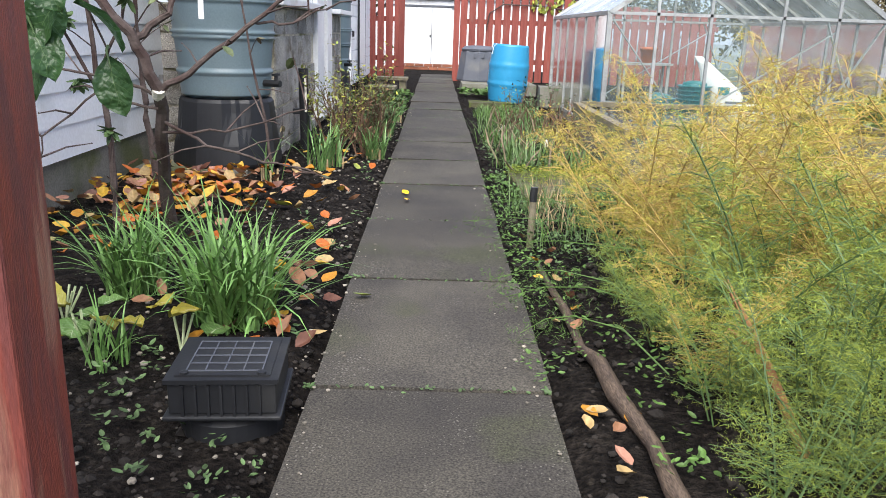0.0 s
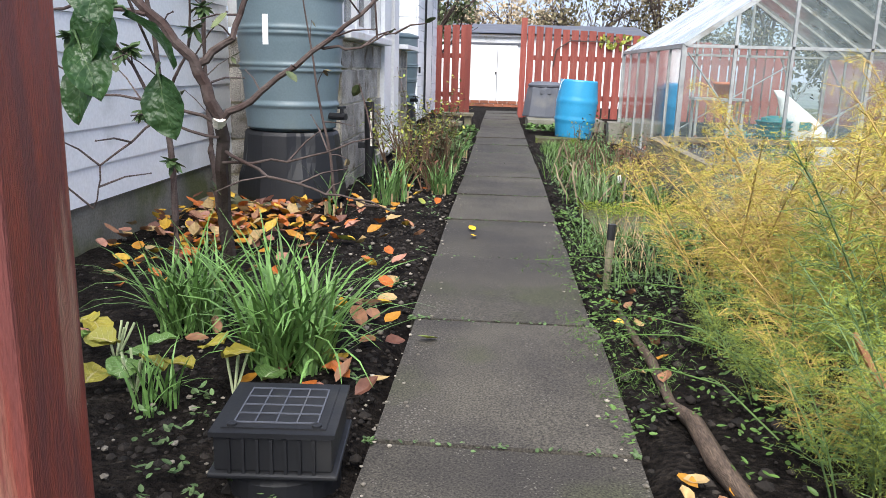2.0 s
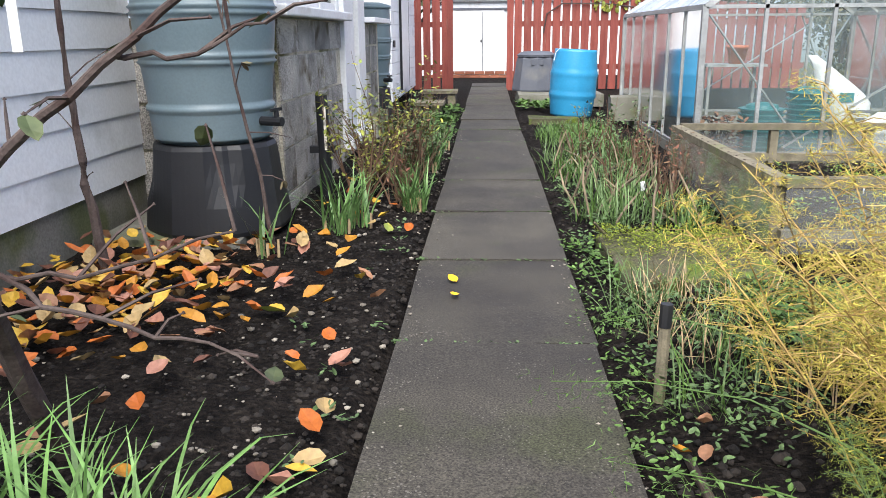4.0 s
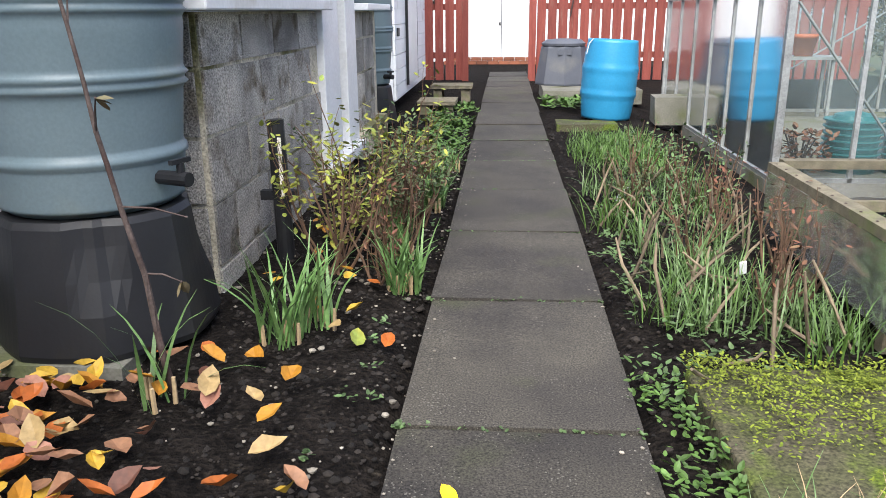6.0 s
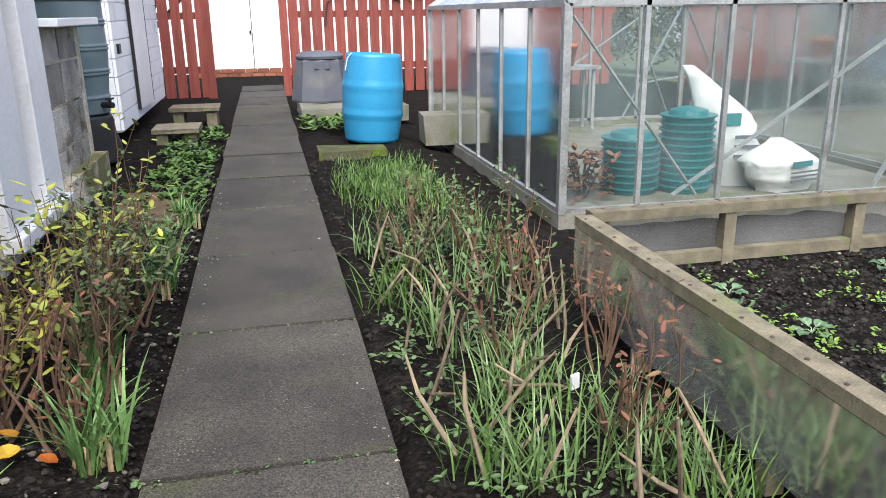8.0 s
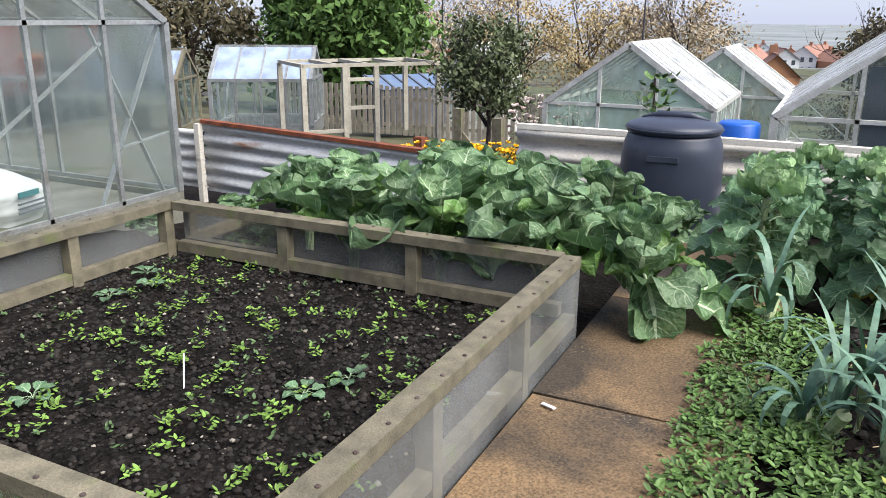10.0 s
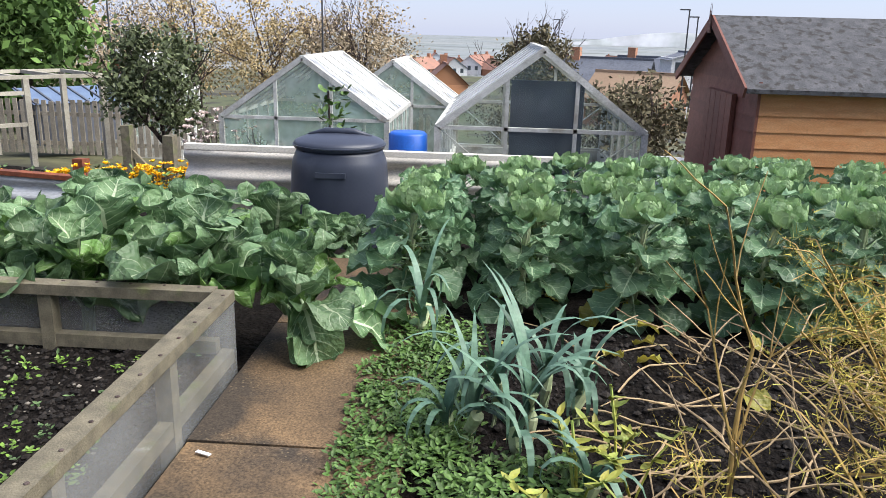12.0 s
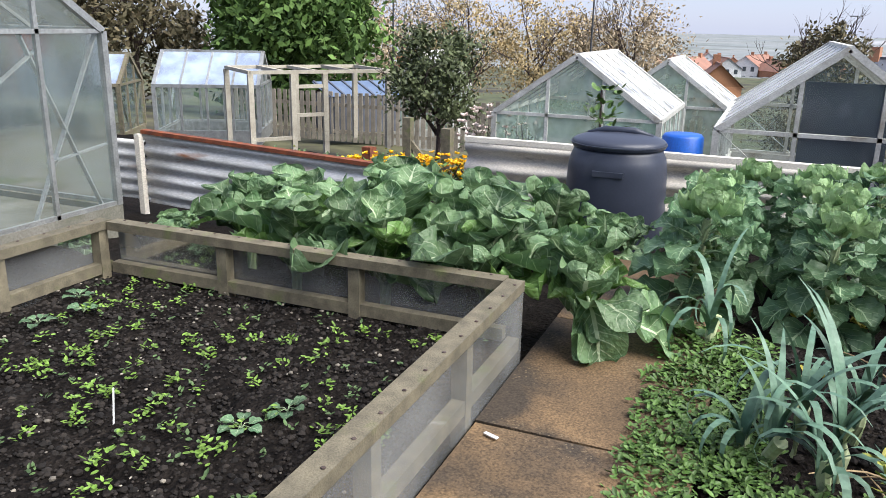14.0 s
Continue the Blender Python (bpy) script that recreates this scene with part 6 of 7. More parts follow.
# --- left border plants ---
tuft("garlic_chives", "dense clump of arching green garlic leaves", "chives", (-1.02, 2.62, -0.03), 150, 0.40, 0.011, 0.10, GREEN_O, 1.3, 0.28, single=True)
tuft("garlic_chives", "dense clump of arching green garlic leaves", "chives", (-0.62, 2.36, -0.03), 240, 0.46, 0.012, 0.12, GREEN_O, 1.4, 0.32, single=True)
tuft("garlic_chives", "small tuft of green garlic leaves", "chives", (-0.88, 2.02, -0.03), 30, 0.2, 0.008, 0.06, GREEN_O, 1.0, 0.3, single=True)
for x, y, n, L in ((-0.76, 5.12, 34, 0.42), (-0.68, 5.26, 26, 0.4), (-0.42, 5.62, 60, 0.3), (-0.98, 4.70, 10, 0.4), (-0.5, 6.05, 40, 0.28), (-0.42, 6.9, 46, 0.26), (-0.45, 7.4, 46, 0.24), (-0.4, 8.0, 40, 0.22), (-0.62, 6.5, 30, 0.3)):
    tuft("onion_clump", "clump of upright hollow green onion leaves", "onion", (x, y, -0.03), n, L, 0.012, 0.07, ONION_O, 0.9, 0.28, "onion clumps", base=STEM, single=True)
TWIGBROWN = mat("brown_twigs", (0.17, 0.10, 0.06), (0.10, 0.06, 0.04), 20, 0.85, 0.4, 80, rand=0.3)
def shrub(at, h, n, r, leafm, nl, ls, label, name="shrub", barkm=TWIGBROWN):
    t = thing(name, label, "shrub", at)
    g, lg = Geo(), Geo()
    tips = []
    for i in range(n):
        branchy(g, (U(-0.05, 0.05), U(-0.05, 0.05), -0.03), (U(-r, r), U(-r, r), 1), h * U(0.5, 0.8), 0.007, 2, 0.5, 2, tips, 0.3)
    for i in range(nl):
        p_, d_ = random.choice(tips)
        flat_leaf(lg, p_ + Vector((U(-1, 1), U(-1, 1), U(-1, 1))) * 0.03, ls * U(0.6, 1.3), ls * 0.45, U(-0.6, 0.8), U(0, 6.28), 0.2)
    part("branchwork", g, barkm, t); part("foliage", lg, leafm, t)
shrub((-0.72, 5.85, -0.03), 0.62, 11, 0.8, YLEAF, 420, 0.040, "yellow-leaved twiggy shrub beside block wall")
shrub((-0.6, 6.35, -0.03), 0.58, 14, 0.8, YLEAF, 420, 0.034, "twiggy shrub with small fading leaves")
shrub((-0.66, 7.0, -0.03), 0.5, 14, 0.8, WEEDDARK, 520, 0.032, "twiggy shrub with small fading leaves")
shrub((-0.5, 6.15, -0.03), 0.48, 14, 0.8, OLIVE, 480, 0.03, "straggly shrub with fading yellow-green leaves")
shrub((-0.46, 6.6, -0.03), 0.45, 10, 0.9, WEEDDARK, 600, 0.03, "straggly low green shrub beside the path")
shrub((-0.5, 5.75, -0.03), 0.4, 9, 0.7, ROSERED, 90, 0.03, "low reddish stemmed shrub by the path")
spots = [(U(-0.75, -0.36), U(8.2, 11.5), -0.02, 0.06) for i in range(120)]
seedling_patch("path_weeds", "low green weeds along the path edge", spots, WEED, 0.03, 12)
spots = [(-0.36 - abs(random.gauss(0, 0.12)), U(1.2, 8.5), -0.025, 0.03) for i in range(46)] + [(U(-1.1, -0.4), U(1.0, 2.1), -0.02, 0.025) for i in range(26)]
seedling_patch("soil_weeds", "small green weed seedlings in dark soil", spots, WEEDDARK, 0.013, 8)
# nasturtium-like leaves
SN = leaf_geo(0.085, 0.09, 0.2, 0.08, 0.2, 61, 5, 6, 0.0, 0.4, 0.5).mesh("leaf", YBRASS, True)
SN2 = leaf_geo(0.085, 0.09, 0.2, 0.08, 0.2, 62, 5, 6, 0.0, 0.4, 0.5).mesh("leaf", BRASSP, True)
for cx, cy, n in ((-0.98, 2.12, 8), (-0.72, 2.15, 5), (-1.15, 2.35, 4)):
    p = thing("squash_plant", "dying plant with round yellow-green leaves", "plant", (cx, cy, -0.03))
    for i in range(n):
        a = U(0, 360)
        part("leaf", SN if random.random() < 0.6 else SN2, None, p, m=pose(U(-0.1, 0.1), U(-0.1, 0.1), U(0.03, 0.14), U(-20, 30), U(-20, 20), a))
    g = Geo()
    for i in range(5): g.tube([(0, 0, -0.02), (U(-0.06, 0.06), U(-0.06, 0.06), 0.1)], 0.004, 5)
    part("stalk", g, LEEKW, p)

# --- young fruit trees by the house ---
def young_tree(at, label, limbs, leafn=40, leaf_m=OLIVE, ls=0.06):
    t = thing("young_tree", label, "tree", at)
    g = Geo(); tips = []
    for pts, rr in limbs:
        P = [Vector(p) for p in pts]
        fine = []
        for i in range(len(P) - 1):
            for q in range(4):
                fine.append(P[i].lerp(P[i + 1], q / 4) + Vector((U(-1, 1), U(-1, 1), U(-1, 1))) * 0.008)
        fine.append(P[-1])
        n = len(fine)
        g.tube(fine, [rr * (1 - 0.65 * i / n) for i in range(n)], 7)
        for i in range(4, n, 2):
            d_ = Vector((U(-1, 1), U(-1, 1), U(-0.3, 0.8)))
            e = fine[i] + d_.normalized() * U(0.05, 0.22)
            g.tube([fine[i], fine[i].lerp(e, 0.5) + Vector((0, 0, 0.01)), e], [0.0035, 0.0028, 0.0015], 4)
            g.blob(e, 0.004, 1.0, 4)
            tips.append((e, d_))
    part("trunk", g, BARK, t)
    lg = Geo()
    for i in range(leafn):
        p_, d_ = random.choice(tips)
        flat_leaf(lg, p_, ls * U(0.7, 1.3), ls * 0.55, U(-1.4, 0.4), U(0, 6.28), 0.3)
    if leafn: part("foliage", lg, leaf_m, t)
    return t
ta = young_tree((-1.02, 3.03, -0.04), "bare young fruit tree tied with a white tag", (
    (((0, 0, 0), (0.05, -0.2, 0.36), (0.13, -0.44, 0.72), (0.06, -0.47, 0.88), (-0.10, -0.5, 1.06), (-0.2, -0.55, 1.45)), 0.027),
    (((0.13, -0.44, 0.70), (0.26, -0.42, 0.79), (0.47, -0.43, 0.95), (0.65, -0.38, 1.10)), 0.012),
    (((0.07, -0.47, 0.86), (0.17, -0.42, 0.95), (0.22, -0.38, 1.08), (0.35, -0.3, 1.3)), 0.013),
    (((0.10, -0.36, 0.6), (0.27, -0.42, 0.53), (0.45, -0.43, 0.49), (0.62, -0.43, 0.45)), 0.006),
    (((0.10, -0.36, 0.56), (0.33, -0.42, 0.58), (0.60, -0.43, 0.66)), 0.005),
    (((0.12, -0.43, 0.69), (-0.08, -0.5, 0.76), (-0.30, -0.55, 0.78)), 0.006),
    (((0.11, -0.4, 0.64), (-0.05, -0.45, 0.70), (-0.22, -0.5, 0.55), (-0.26, -0.5, 0.42)), 0.005),
    (((-0.05, -0.5, 1.0), (-0.25, -0.52, 1.03), (-0.4, -0.55, 0.98)), 0.007),
    (((0.42, -0.42, 0.92), (0.55, -0.41, 0.93), (0.66, -0.4, 0.97)), 0.005)), 14, OLIVE, 0.055)
part("tag", Geo().tube([(0.118, -0.415, 0.685), (0.132, -0.445, 0.712)], 0.021, 10), CREAM, ta, "white plastic tie")
part("label_tag", Geo().box(0.245, -0.36, 0.93, 0.262, -0.356, 1.02), WHITE, ta, "hanging white paper label")
young_tree((-1.42, 3.46, -0.04), "slim young tree with a few green leaves", ((((0, 0, 0), (0.0, 0, 0.4), (-0.04, 0, 0.8), (-0.1, 0, 1.5)), 0.018), (((-0.02, 0, 0.6), (-0.15, 0, 0.85), (-0.3, -0.1, 1.15)), 0.009), (((-0.03, 0, 0.7), (0.1, -0.05, 0.9), (0.16, -0.1, 1.2)), 0.008)), 190, WEEDDARK, 0.055)
tc_ = young_tree((-1.52, 4.3, -0.04), "slim bare young tree against white boards", ((((0, 0, 0), (-0.04, 0, 0.4), (-0.06, 0, 0.8), (-0.04, 0, 1.5)), 0.022),), 8, OLIVE, 0.05)
young_tree((-0.98, 4.78, -0.04), "thin leaning bare sapling stem by the water butt", ((((0, 0, 0), (-0.05, 0, 0.35), (-0.12, 0, 0.75), (-0.2, 0.0, 1.25)), 0.011),), 10, BUSHM, 0.05)
# leafy branch close by the gate post
lb = thing("leafy_branch", "drooping branch with large dark green leaves", "branch", (-0.72, 1.55, 0.9))
part("twig", Geo().tube([(0.06, -0.42, 0.62), (-0.06, -0.2, 0.42), (-0.1, 0, 0.22), (0.03, 0.05, 0.05), (0.08, 0.06, -0.08)], [0.008, 0.007, 0.005, 0.003, 0.002], 5).tube([(-0.1, 0, 0.22), (-0.16, 0.03, 0.0), (-0.17, 0.06, -0.2), (-0.16, 0.07, -0.32)], [0.005, 0.004, 0.003, 0.002], 5), BARK, lb)
BL = leaf_geo(0.125, 0.078, 0.3, 0.05, 0.25, 70, 5, 7, 0.02, 0.7, 0.5).mesh("leaf", leaf_mat("dark_glossy_leaf", (0.035, 0.09, 0.03), (0.06, 0.13, 0.04), (0.12, 0.2, 0.08), 0.35, 7, 0.25, 0.03), True)
for i, (x, y, z, rx, rz) in enumerate(((-0.03, 0.0, 0.10, -60, 200), (0.02, 0.04, 0.03, -70, 150), (0.0, 0.02, 0.12, -30, 100), (-0.09, 0.0, 0.2, -50, 250), (0.08, 0.06, -0.07, -75, 180), (0.03, 0.0, 0.02, -40, 300), (-0.12, 0.0, 0.22, -20, 60), (-0.02, 0.03, 0.06, -80, 30), (-0.06, 0.04, -0.02, -55, 210), (-0.02, 0.05, -0.05, -65, 160), (-0.08, 0.02, 0.04, -45, 120), (-0.16, 0.08, -0.26, -60, 220), (-0.13, 0.1, -0.3, -40, 150), (-0.17, 0.06, -0.34, -70, 190))):
    part("leaf", BL, None, lb, m=pose(x, y, z, rx, U(-30, 30), rz))

STALKM = mat("cut_stalk", (0.25, 0.195, 0.13), (0.15, 0.115, 0.08), 14, 0.9, 0.4, 60, rand=0.4, island=True)
# --- right border: cut stems, greens, roses ---
g = Geo()
for i in range(64):
    x, y = U(0.42, 1.02), U(4.85, 7.1)
    a, L, tl = U(0, 6.28), U(0.12, 0.34), U(0.2, 1.35)
    p0 = Vector((x, y, -0.01))
    p1 = p0 + Vector((math.cos(a) * math.sin(tl), math.sin(a) * math.sin(tl), math.cos(tl))) * L
    p1.x = max(0.36, min(1.05, p1.x))
    g.tube([p0, p0.lerp(p1, U(0.3, 0.7)) + Vector((U(-0.02, 0.02), U(-0.02, 0.02), U(0.0, 0.03))), p1], [U(0.004, 0.008), 0.006, U(0.002, 0.005)], 6)
tagged(part("cut_stalks", g, STALKM), "broken pale dry stalks lying among plants", "stalks", kind="stuff")
for i in range(32):
    x, y = U(0.42, 1.0), U(4.75, 7.2)
    tuft("border_plant", "tuft of thin green stems among dry stalks", "plant", (x, y, -0.02), 30, 0.25, 0.006, 0.09, ONION if i % 3 else WEED, 0.9, 0.4, "border tufts")
for x, y, m_ in ((0.9, 7.0, WEEDDARK), (0.75, 7.4, WEEDDARK), (0.95, 6.3, ROSERED), (0.85, 5.3, ROSERED), (0.98, 6.7, WEEDDARK), (0.98, 5.75, ROSERED), (0.6, 6.9, OLIVE), (0.7, 5.9, WEEDDARK)):
    shrub((x, y, -0.02), 0.42, 6, 0.5, m_, 60 if m_ is ROSERED else 200, 0.028, "low thorny rose shrub with sparse leaves" if m_ is ROSERED else "low leafy shrub with grey-green leaves", "rose_shrub" if m_ is ROSERED else "shrub")
seedling_patch("border_weeds", "low green weeds between dry stalks", [(U(0.36, 1.05), U(4.55, 7.4), 0.0, 0.06) for i in range(150)], WEEDDARK, 0.015, 9)
seedling_patch("border_weeds", "bright leafy weeds at the slab corner", [(U(0.34, 0.52), U(4.3, 4.85), -0.01, 0.06) for i in range(24)], WEED, 0.016, 13)
g = Geo()
for i in range(2600):
    x, y = random.gauss(0.85, 0.22), random.gauss(8.6, 0.45)
    if x < 0.42 or x > 1.12: continue
    blade(g, (x, y, -0.02), U(0.05, 0.13), 0.006, U(0, 6.28), abs(random.gauss(0, 0.5)), 0.6, 2)
tagged(part("heather_patch", g, WEED), "soft bright green low foliage patch", "foliage", kind="stuff")
seedling_patch("border_weeds", "leafy weeds in front of the compost bin", [(U(0.4, 0.95), U(11.0, 11.9), 0.0, 0.08) for i in range(40)], WEED, 0.04, 10)
tg = tagged(part("plant_label", Geo().box(-0.02, -0.003, 0, 0.02, 0.003, 0.09), WHITE, m=pose(0.58, 7.0, 0.0, 15, 12, 10)), "white plastic plant label in soil", "label")
tg = tagged(part("plant_label", Geo().box(-0.012, -0.003, 0, 0.012, 0.003, 0.05), WHITE, m=pose(0.78, 5.45, 0.12, 15, -12, 10)), "small white tag among stalks", "label")

seedling_patch("path_weeds", "small fresh green weeds overhanging the path edge", [(U(0.27, 0.46), U(1.9, 4.2), 0.005, 0.05) for i in range(80)], WEED, 0.010, 9)
seedling_patch("border_weeds", "tangled low weeds on the soil beside the path", [(U(0.42, 1.0), U(3.0, 4.15), 0.0, 0.06) for i in range(150)], WEEDDARK, 0.012, 10)
seedling_patch("border_weeds", "low green weeds under the ferns", [(U(0.5, 1.3), U(0.9, 2.9), 0.0, 0.06) for i in range(150)], WEED, 0.013, 9)
seedling_patch("slab_moss", "cushions of moss on the thick slab", [(U(0.46, 1.06), 4.86 - abs(random.gauss(0, 0.26)), 0.05, 0.045) for i in range(240)], YLEAFM, 0.007, 14)
for i in range(16):
    x, y = U(0.42, 0.95), U(3.15, 4.15)
    tuft("border_plant", "wispy tuft of thin green and dry stems", "plant", (x, y, -0.02), 22, 0.24, 0.004, 0.08, (ONION, WEED, STEM)[i % 3], 0.9, 0.5, "border tufts")
for i in range(5):
    tuft("dry_grass", "sparse tuft of dry tan grass", "grass", (U(0.5, 1.05), U(4.0, 4.15), -0.01), 13, 0.2, 0.003, 0.1, STEM, 0.9, 0.6, "border tufts")

# --- asparagus ferns ---
def fern(at, h, n, lean, green, label, dens=1.0, spread=0.25):
    t = thing("asparagus_fern", label, "fern", at, U(0, 360), group="asparagus ferns")
    st, nd = Geo(), Geo()
    for i in range(n):
        a = U(0, 6.28); ln = U(0.1, lean)
        d_ = Vector((math.cos(a) * ln, math.sin(a) * ln, 1)).normalized()
        p = Vector((U(-0.08, 0.08), U(-0.08, 0.08), -0.03))
        L = h * U(0.75, 1.1)
        pts = [p.copy()]
        for q in range(9):
            d_ = (d_ + Vector((math.cos(a), math.sin(a), -0.3)) * 0.05).normalized()
            p = p + d_ * L / 9
            pts.append(p.copy())
        st.tube(pts, [0.0045 * (1 - 0.07 * q) for q in range(10)], 4, cap=False)
        for q in range(2, 10):
            for b_ in range(int(4 * dens)):
                a2 = U(0, 6.28)
                bd = (Vector((math.cos(a2), math.sin(a2), U(0.1, 0.7)))).normalized()
                bl = spread * U(0.5, 1.0) * (1.15 - 0.08 * q)
                s0 = pts[q].lerp(pts[q - 1], random.random())
                e = s0 + bd * bl - Vector((0, 0, bl * 0.15))
                st.tube([s0, s0.lerp(e, 0.5) + Vector((0, 0, 0.015)), e], [0.0018, 0.0014, 0.001], 3, cap=False)
                for kk in range(int(9 * dens)):
                    c = s0.lerp(e, U(0.15, 1.05)) 
                    tw = Vector((U(-1, 1), U(-1, 1), U(-0.5, 1))).normalized() * U(0.04, 0.085)
                    for z_ in range(5):
                        f0 = c + tw * (z_ / 5)
                        f1 = f0 + Vector((U(-1, 1), U(-1, 1), U(-0.6, 1))).normalized() * U(0.012, 0.028)
                        sd = Vector((U(-1, 1), U(-1, 1), U(-1, 1))) * 0.0010
                        nd.face([f0 - sd, f0 + sd, f1])
    part("stalk", st, green[1], t); part("foliage", nd, green[0], t)
    return t
FY_, FG_ = (FERN_Y, DRYGOLD), (FERN_G, WEEDDARK)
la = "feathery yellowing asparagus fern"
fy = fern((1.02, 2.85, 0.0), 0.98, 7, 0.5, FY_, la, 1.0, 0.28)
fg = fern((0.95, 2.05, 0.0), 0.72, 7, 0.6, FG_, "feathery green asparagus fern")
fg["label"] = "feathery green asparagus fern"
for x, y, s, src in ((1.35, 2.5, 1.0, fy), (1.12, 3.0, 0.95, fy), (1.5, 2.6, 1.0, fy), (1.5, 2.15, 1.0, fy), (1.8, 2.55, 1.05, fy), (0.98, 2.4, 0.8, fy), (1.25, 1.9, 0.9, fg), (0.85, 1.7, 0.75, fg), (1.15, 1.5, 0.9, fg), (1.6, 1.7, 1.0, fg), (1.05, 2.3, 0.7, fg), (1.4, 2.3, 0.75, fg), (1.95, 2.1, 1.0, fy), (0.75, 1.95, 0.5, fy), (0.9, 3.1, 0.9, fy), (0.80, 3.32, 0.78, fy), (0.82, 2.9, 0.85, fy), (0.88, 2.55, 0.85, fy), (1.75, 2.35, 0.95, fy), (0.72, 1.75, 0.55, fg), (0.7, 2.2, 0.5, fg), (0.72, 1.35, 0.6, fg), (0.95, 0.95, 0.8, fg), (0.68, 2.6, 0.45, fg), (1.25, 2.2, 1.0, fy), (0.8, 1.4, 0.6, fg), (1.0, 1.2, 0.7, fg), (1.35, 1.35, 0.9, fg), (0.78, 2.3, 0.6, fg), (1.8, 1.4, 1.0, fy), (1.1, 1.75, 0.85, fg), (1.45, 1.75, 0.9, fy)):
    c = copy_thing(src, pose(x, y, ground_z(x, y), U(-6, 6), U(-6, 6), U(0, 360)) @ Matrix.Diagonal((s, s, s, 1)))
fd = fern((2.05, 2.72, 0.02), 0.6, 4, 0.9, (DRYGOLD, DRYGOLD), "sparse dry golden asparagus fern", 0.4, 0.2)
for x, y, s in ((2.4, 2.4, 0.9), (2.75, 2.3, 0.85), (3.1, 2.1, 0.9)):
    copy_thing(fd, pose(x, y, ground_z(x, y), U(-9, 9), U(-9, 9), U(0, 360)) @ Matrix.Diagonal((s, s, s, 1)))
# dead stems over the leek plot
g = Geo()
for i in range(80):
    x, y = U(2.0, 3.3), U(2.2, 3.3)
    a = U(0, 6.28); p = Vector((x, y, 0.05)); pts = [p.copy()]
    d_ = Vector((math.cos(a), math.sin(a), U(0.0, 0.9)))
    for q in range(6):
        d_ = (d_ + Vector((U(-1, 1), U(-1, 1), U(-0.8, 0.4))) * 0.35).normalized()
        p = p + d_ * U(0.04, 0.09); p.z = max(p.z, 0.05)
        pts.append(p.copy())
    g.tube(pts, [0.0038, 0.0038, 0.0035, 0.003, 0.0028, 0.002, 0.0015], 5, cap=False)
tagged(part("dead_stems", g, STEM), "tangle of dry tan stems over bare soil", "stems", kind="stuff")
ss = thing("bare_stem", "upright branching dry golden stem", "stem", (2.12, 2.98, 0.0))
g = Geo(); branchy(g, (0, 0, 0), (0.05, 0, 1), 0.5, 0.009, 2, 0.8, 4, None, 0.1)
tagged(part("stem", g, DRYGOLD, ss), kind="stuff")
for i in range(7):
    x, y = U(2.9, 3.4), U(2.3, 3.6)
    tagged(part("fallen_leaf", SLY[0], None, m=pose(x, y, 0.06, U(0, 25), U(-20, 20), U(0, 360))), "yellowed sprout leaf fallen on soil", "leaf")
for x, y in ((2.12, 3.35), (2.2, 3.2), (2.35, 3.22), (2.0, 3.4)):
    t = thing("mustard_plant", "pale yellow-green leafy plant stem", "plant", (x, y, 0.04))
    g, lg = Geo(), Geo()
    for i in range(3):
        a = U(0, 6.28)
        pts = [Vector((0, 0, 0)), Vector((0.05 * math.cos(a), 0.05 * math.sin(a), 0.12)), Vector((0.14 * math.cos(a), 0.14 * math.sin(a), 0.2))]
        g.tube(pts, 0.004, 4)
        for q in range(9): flat_leaf(lg, pts[1].lerp(pts[2], U(-0.3, 1.1)), 0.05, 0.018, U(-0.3, 0.6), U(0, 6.28))
    part("stalk", g, YLEAF, t); part("foliage", lg, YLEAF, t)
# thin stems leaning over the path
for a, b, c in (((0.95, 1.9, 0.1), (0.62, 2.35, 0.25), (0.22, 2.72, 0.16)), ((0.8, 2.6, 0.05), (0.5, 2.9, 0.2), (0.12, 3.1, 0.14)), ((0.75, 2.0, 0.05), (0.48, 2.3, 0.14), (0.24, 2.42, 0.06)), ((0.7, 2.3, 0.04), (0.42, 2.5, 0.13), (0.20, 2.62, 0.05)), ((0.62, 1.9, 0.04), (0.4, 2.1, 0.12), (0.26, 2.16, 0.04)), ((0.8, 3.2, 0.05), (0.5, 3.4, 0.18), (0.3, 3.55, 0.12))):
    t = thing("leaning_stem", "thin green stem leaning over the path", "stem")
    g = Geo(); g.tube([a, Vector(a).lerp(Vector(b), 0.55) + Vector((0.02, 0, 0.035)), b, Vector(b).lerp(Vector(c), 0.5) + Vector((0, 0.02, 0.01)), c], [0.0026, 0.0024, 0.002, 0.0015, 0.001], 5)
    part("stem", g, WEED, t)
    nd = Geo()
    for i in range(160):
        q = Vector(b).lerp(Vector(c), U(-0.3, 1.1)); q += Vector((U(-1, 1), U(-1, 1), U(-1, 0.6))) * 0.05
        for z_ in range(3):
            f1 = q + Vector((U(-1, 1), U(-1, 1), U(-1, 1))).normalized() * U(0.012, 0.03)
            sd = Vector((U(-1, 1), U(-1, 1), U(-1, 1))) * 0.001
            nd.face([q - sd, q + sd, f1])
    part("foliage", nd, WEED, t)
bk = thing("broken_stalk", "split brown woody stalk standing in soil", "stalk", (0.72, 1.62, 0))
part("stalk", Geo().tube([(0.1, -0.1, 0), (0.02, 0.02, 0.2), (-0.06, 0.1, 0.36)], [0.013, 0.011, 0.006], 6).tube([(0.02, 0.02, 0.2), (-0.07, 0.02, 0.27)], [0.009, 0.004], 5), mat("brown_stalk", (0.30, 0.14, 0.06), (0.2, 0.09, 0.04), 30, 0.8), bk)

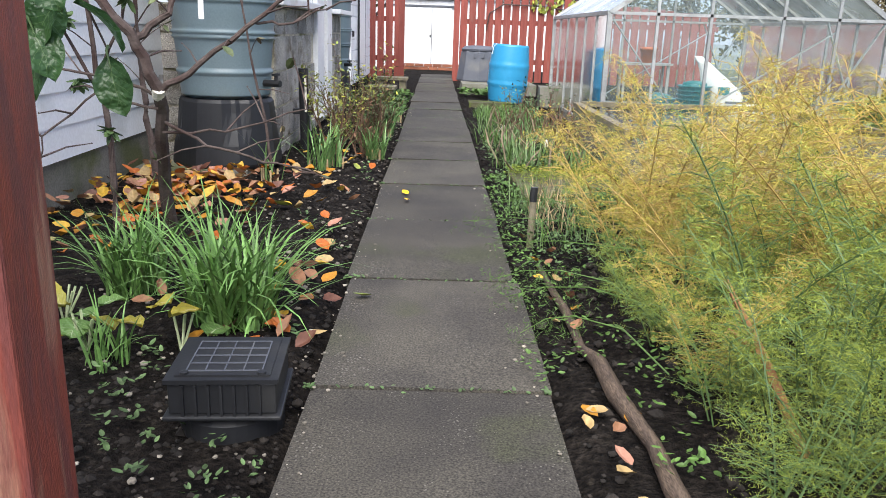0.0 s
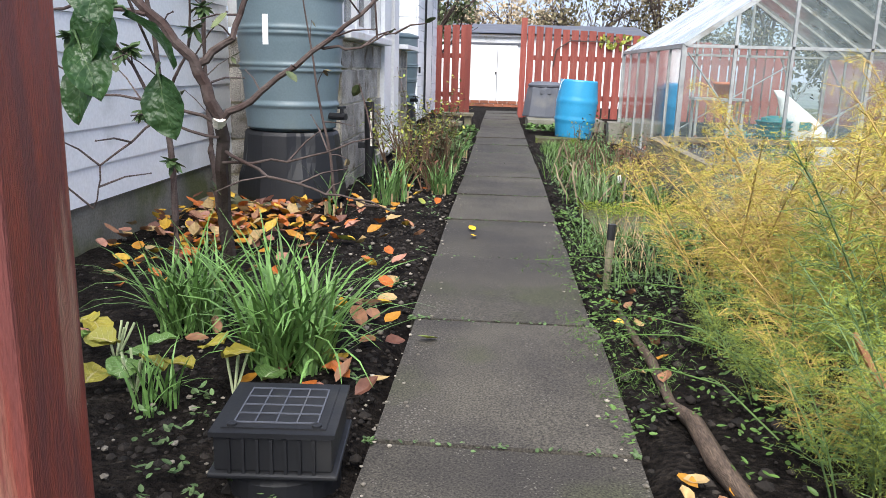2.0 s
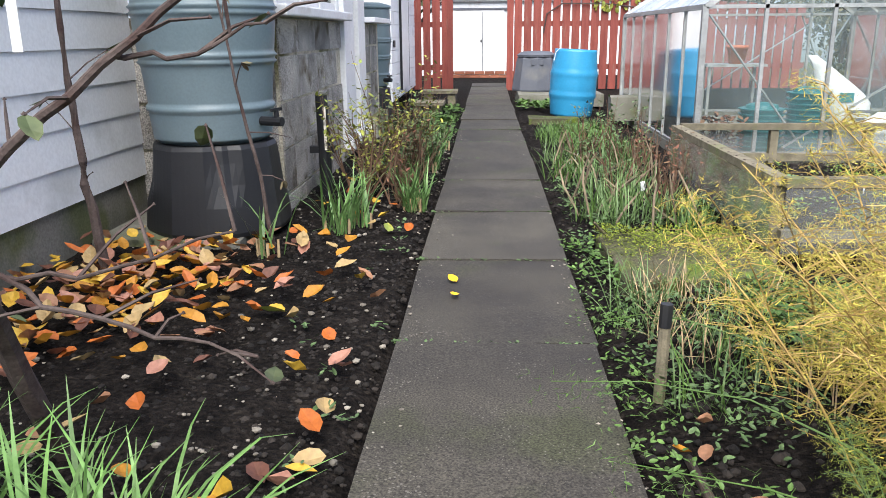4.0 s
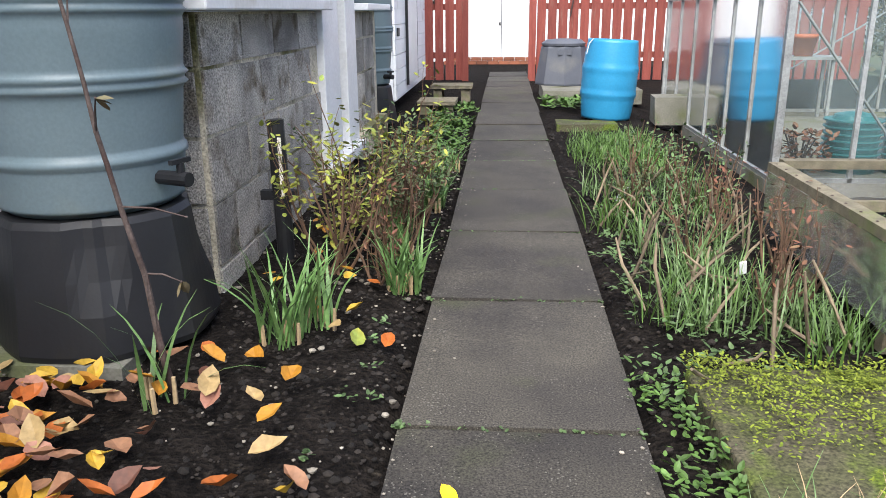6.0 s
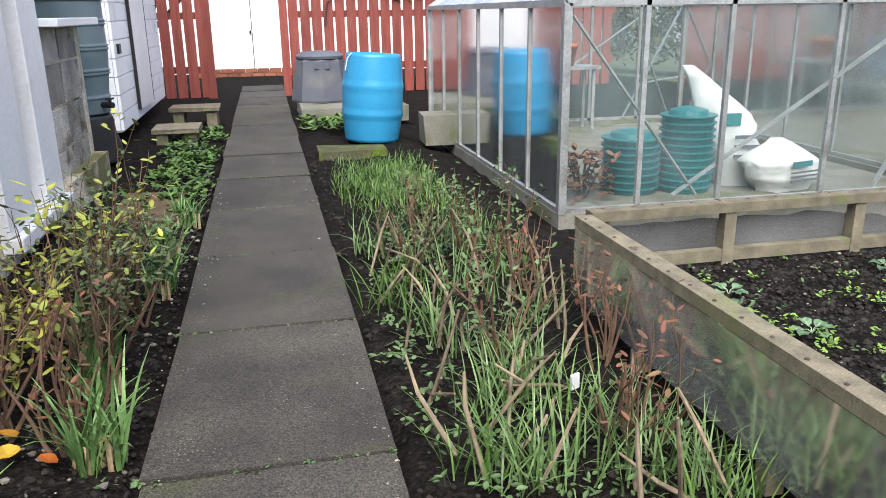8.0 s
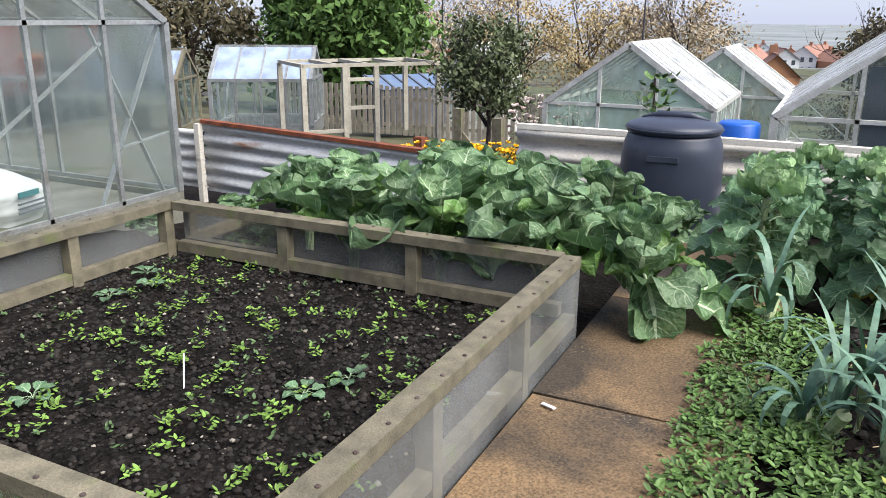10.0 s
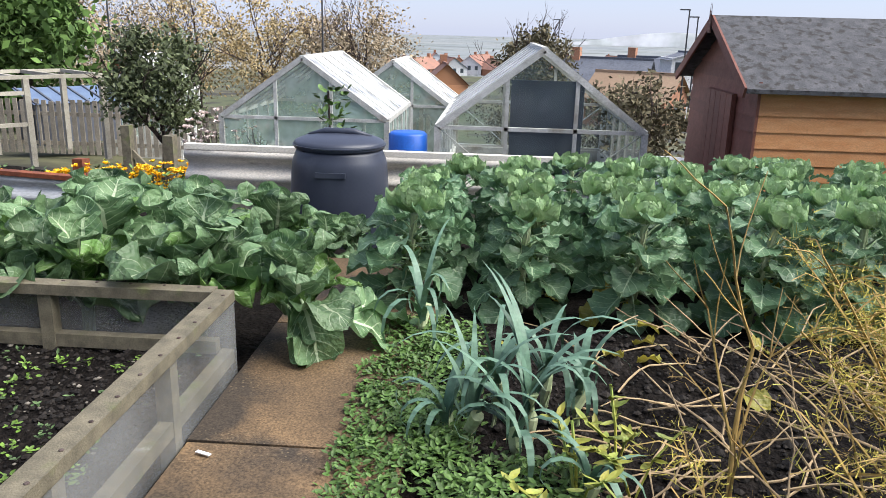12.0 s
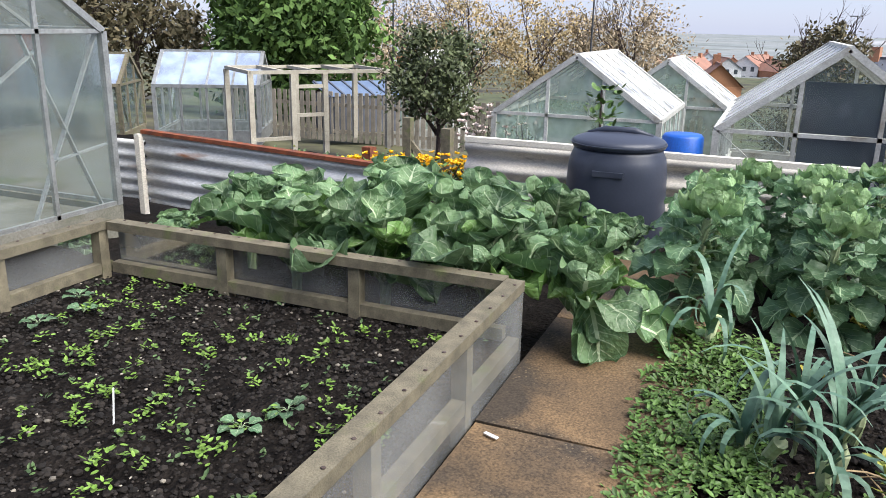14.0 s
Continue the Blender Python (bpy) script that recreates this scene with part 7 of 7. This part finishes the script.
# ---------- pieces of walls and paving ----------
BRD = Geo().face([(0, -3, 0), (0, 5.56, 0), (-0.008, 5.56, 0.166), (-0.008, -3, 0.166)]).face([(0, -3, 0), (-0.026, -3, 0), (-0.026, 5.56, 0), (0, 5.56, 0)]).mesh("board", SIDING)
for i in range(15):
    part("board", BRD, None, house, m=pose(-1.885, 0, 0.184 + 0.168 * i))
BLK = [Geo().box(-0.012, 0.010, 0.009, 0.005, 0.442, 0.235, wob=0.003).mesh("block", BLOCK) for i in range(4)]
BLH = [Geo().box(-0.012, 0.010, 0.009, 0.005, 0.216, 0.235, wob=0.003).mesh("block", BLOCK) for i in range(2)]
for r in range(5):
    z = -0.185 + 0.248 * r
    fit_z = Matrix.Diagonal((1, 1, 1.012 if r < 4 else 0.78, 1))
    y = 5.56 + (0 if r % 2 else -0.002)
    first = True
    while y < 7.36:
        half = first and r % 2
        first = False
        if y + 0.45 > 7.40: break
        part("block", random.choice(BLH if half else BLK), None, annex, m=pose(-1.122, y + 0.02, z) @ fit_z)
        y += 0.226 if half else 0.452
    for y in (8.38, 8.84):
        part("block", random.choice(BLK), None, annex, m=pose(-1.122, y, z) @ fit_z)
    for x in (-1.135, -1.587):
        part("block", random.choice(BLK), None, annex, m=pose(x, 5.568, z, 0, 0, 90) @ fit_z)
SLB = [Geo().box(-0.305, 0.007, -0.05, 0.305, 0.893, 0, wob=0.004).mesh("slab", SLAB) for i in range(5)]
path_ob = thing("path", "long straight path of grey concrete slabs", "path", kind="structure")
for i in range(-5, 16):
    part("slab", SLB[i % 5], None, path_ob, m=pose(U(-0.006, 0.006), 1.86 + 0.9 * i, U(-0.004, 0.004), 0, U(-0.4, 0.4), U(-0.3, 0.3)))
g = Geo()
for i in range(4, 40):
    for q in range(18):
        if i % 1 == 0:
            x = U(-0.3, 0.3) if random.random() < 0.5 else random.choice((-0.3, -0.31, 0.3))
            y = 1.86 + 0.9 * random.randint(-1, 8) + random.gauss(0, 0.008)
            flat_leaf(g, (x, y, 0.0), 0.014, 0.01, U(-0.2, 0.6), U(0, 6.28))
tagged(part("joint_moss", g, WEEDDARK), "tiny moss and weeds growing in the slab joints", "moss", kind="stuff")
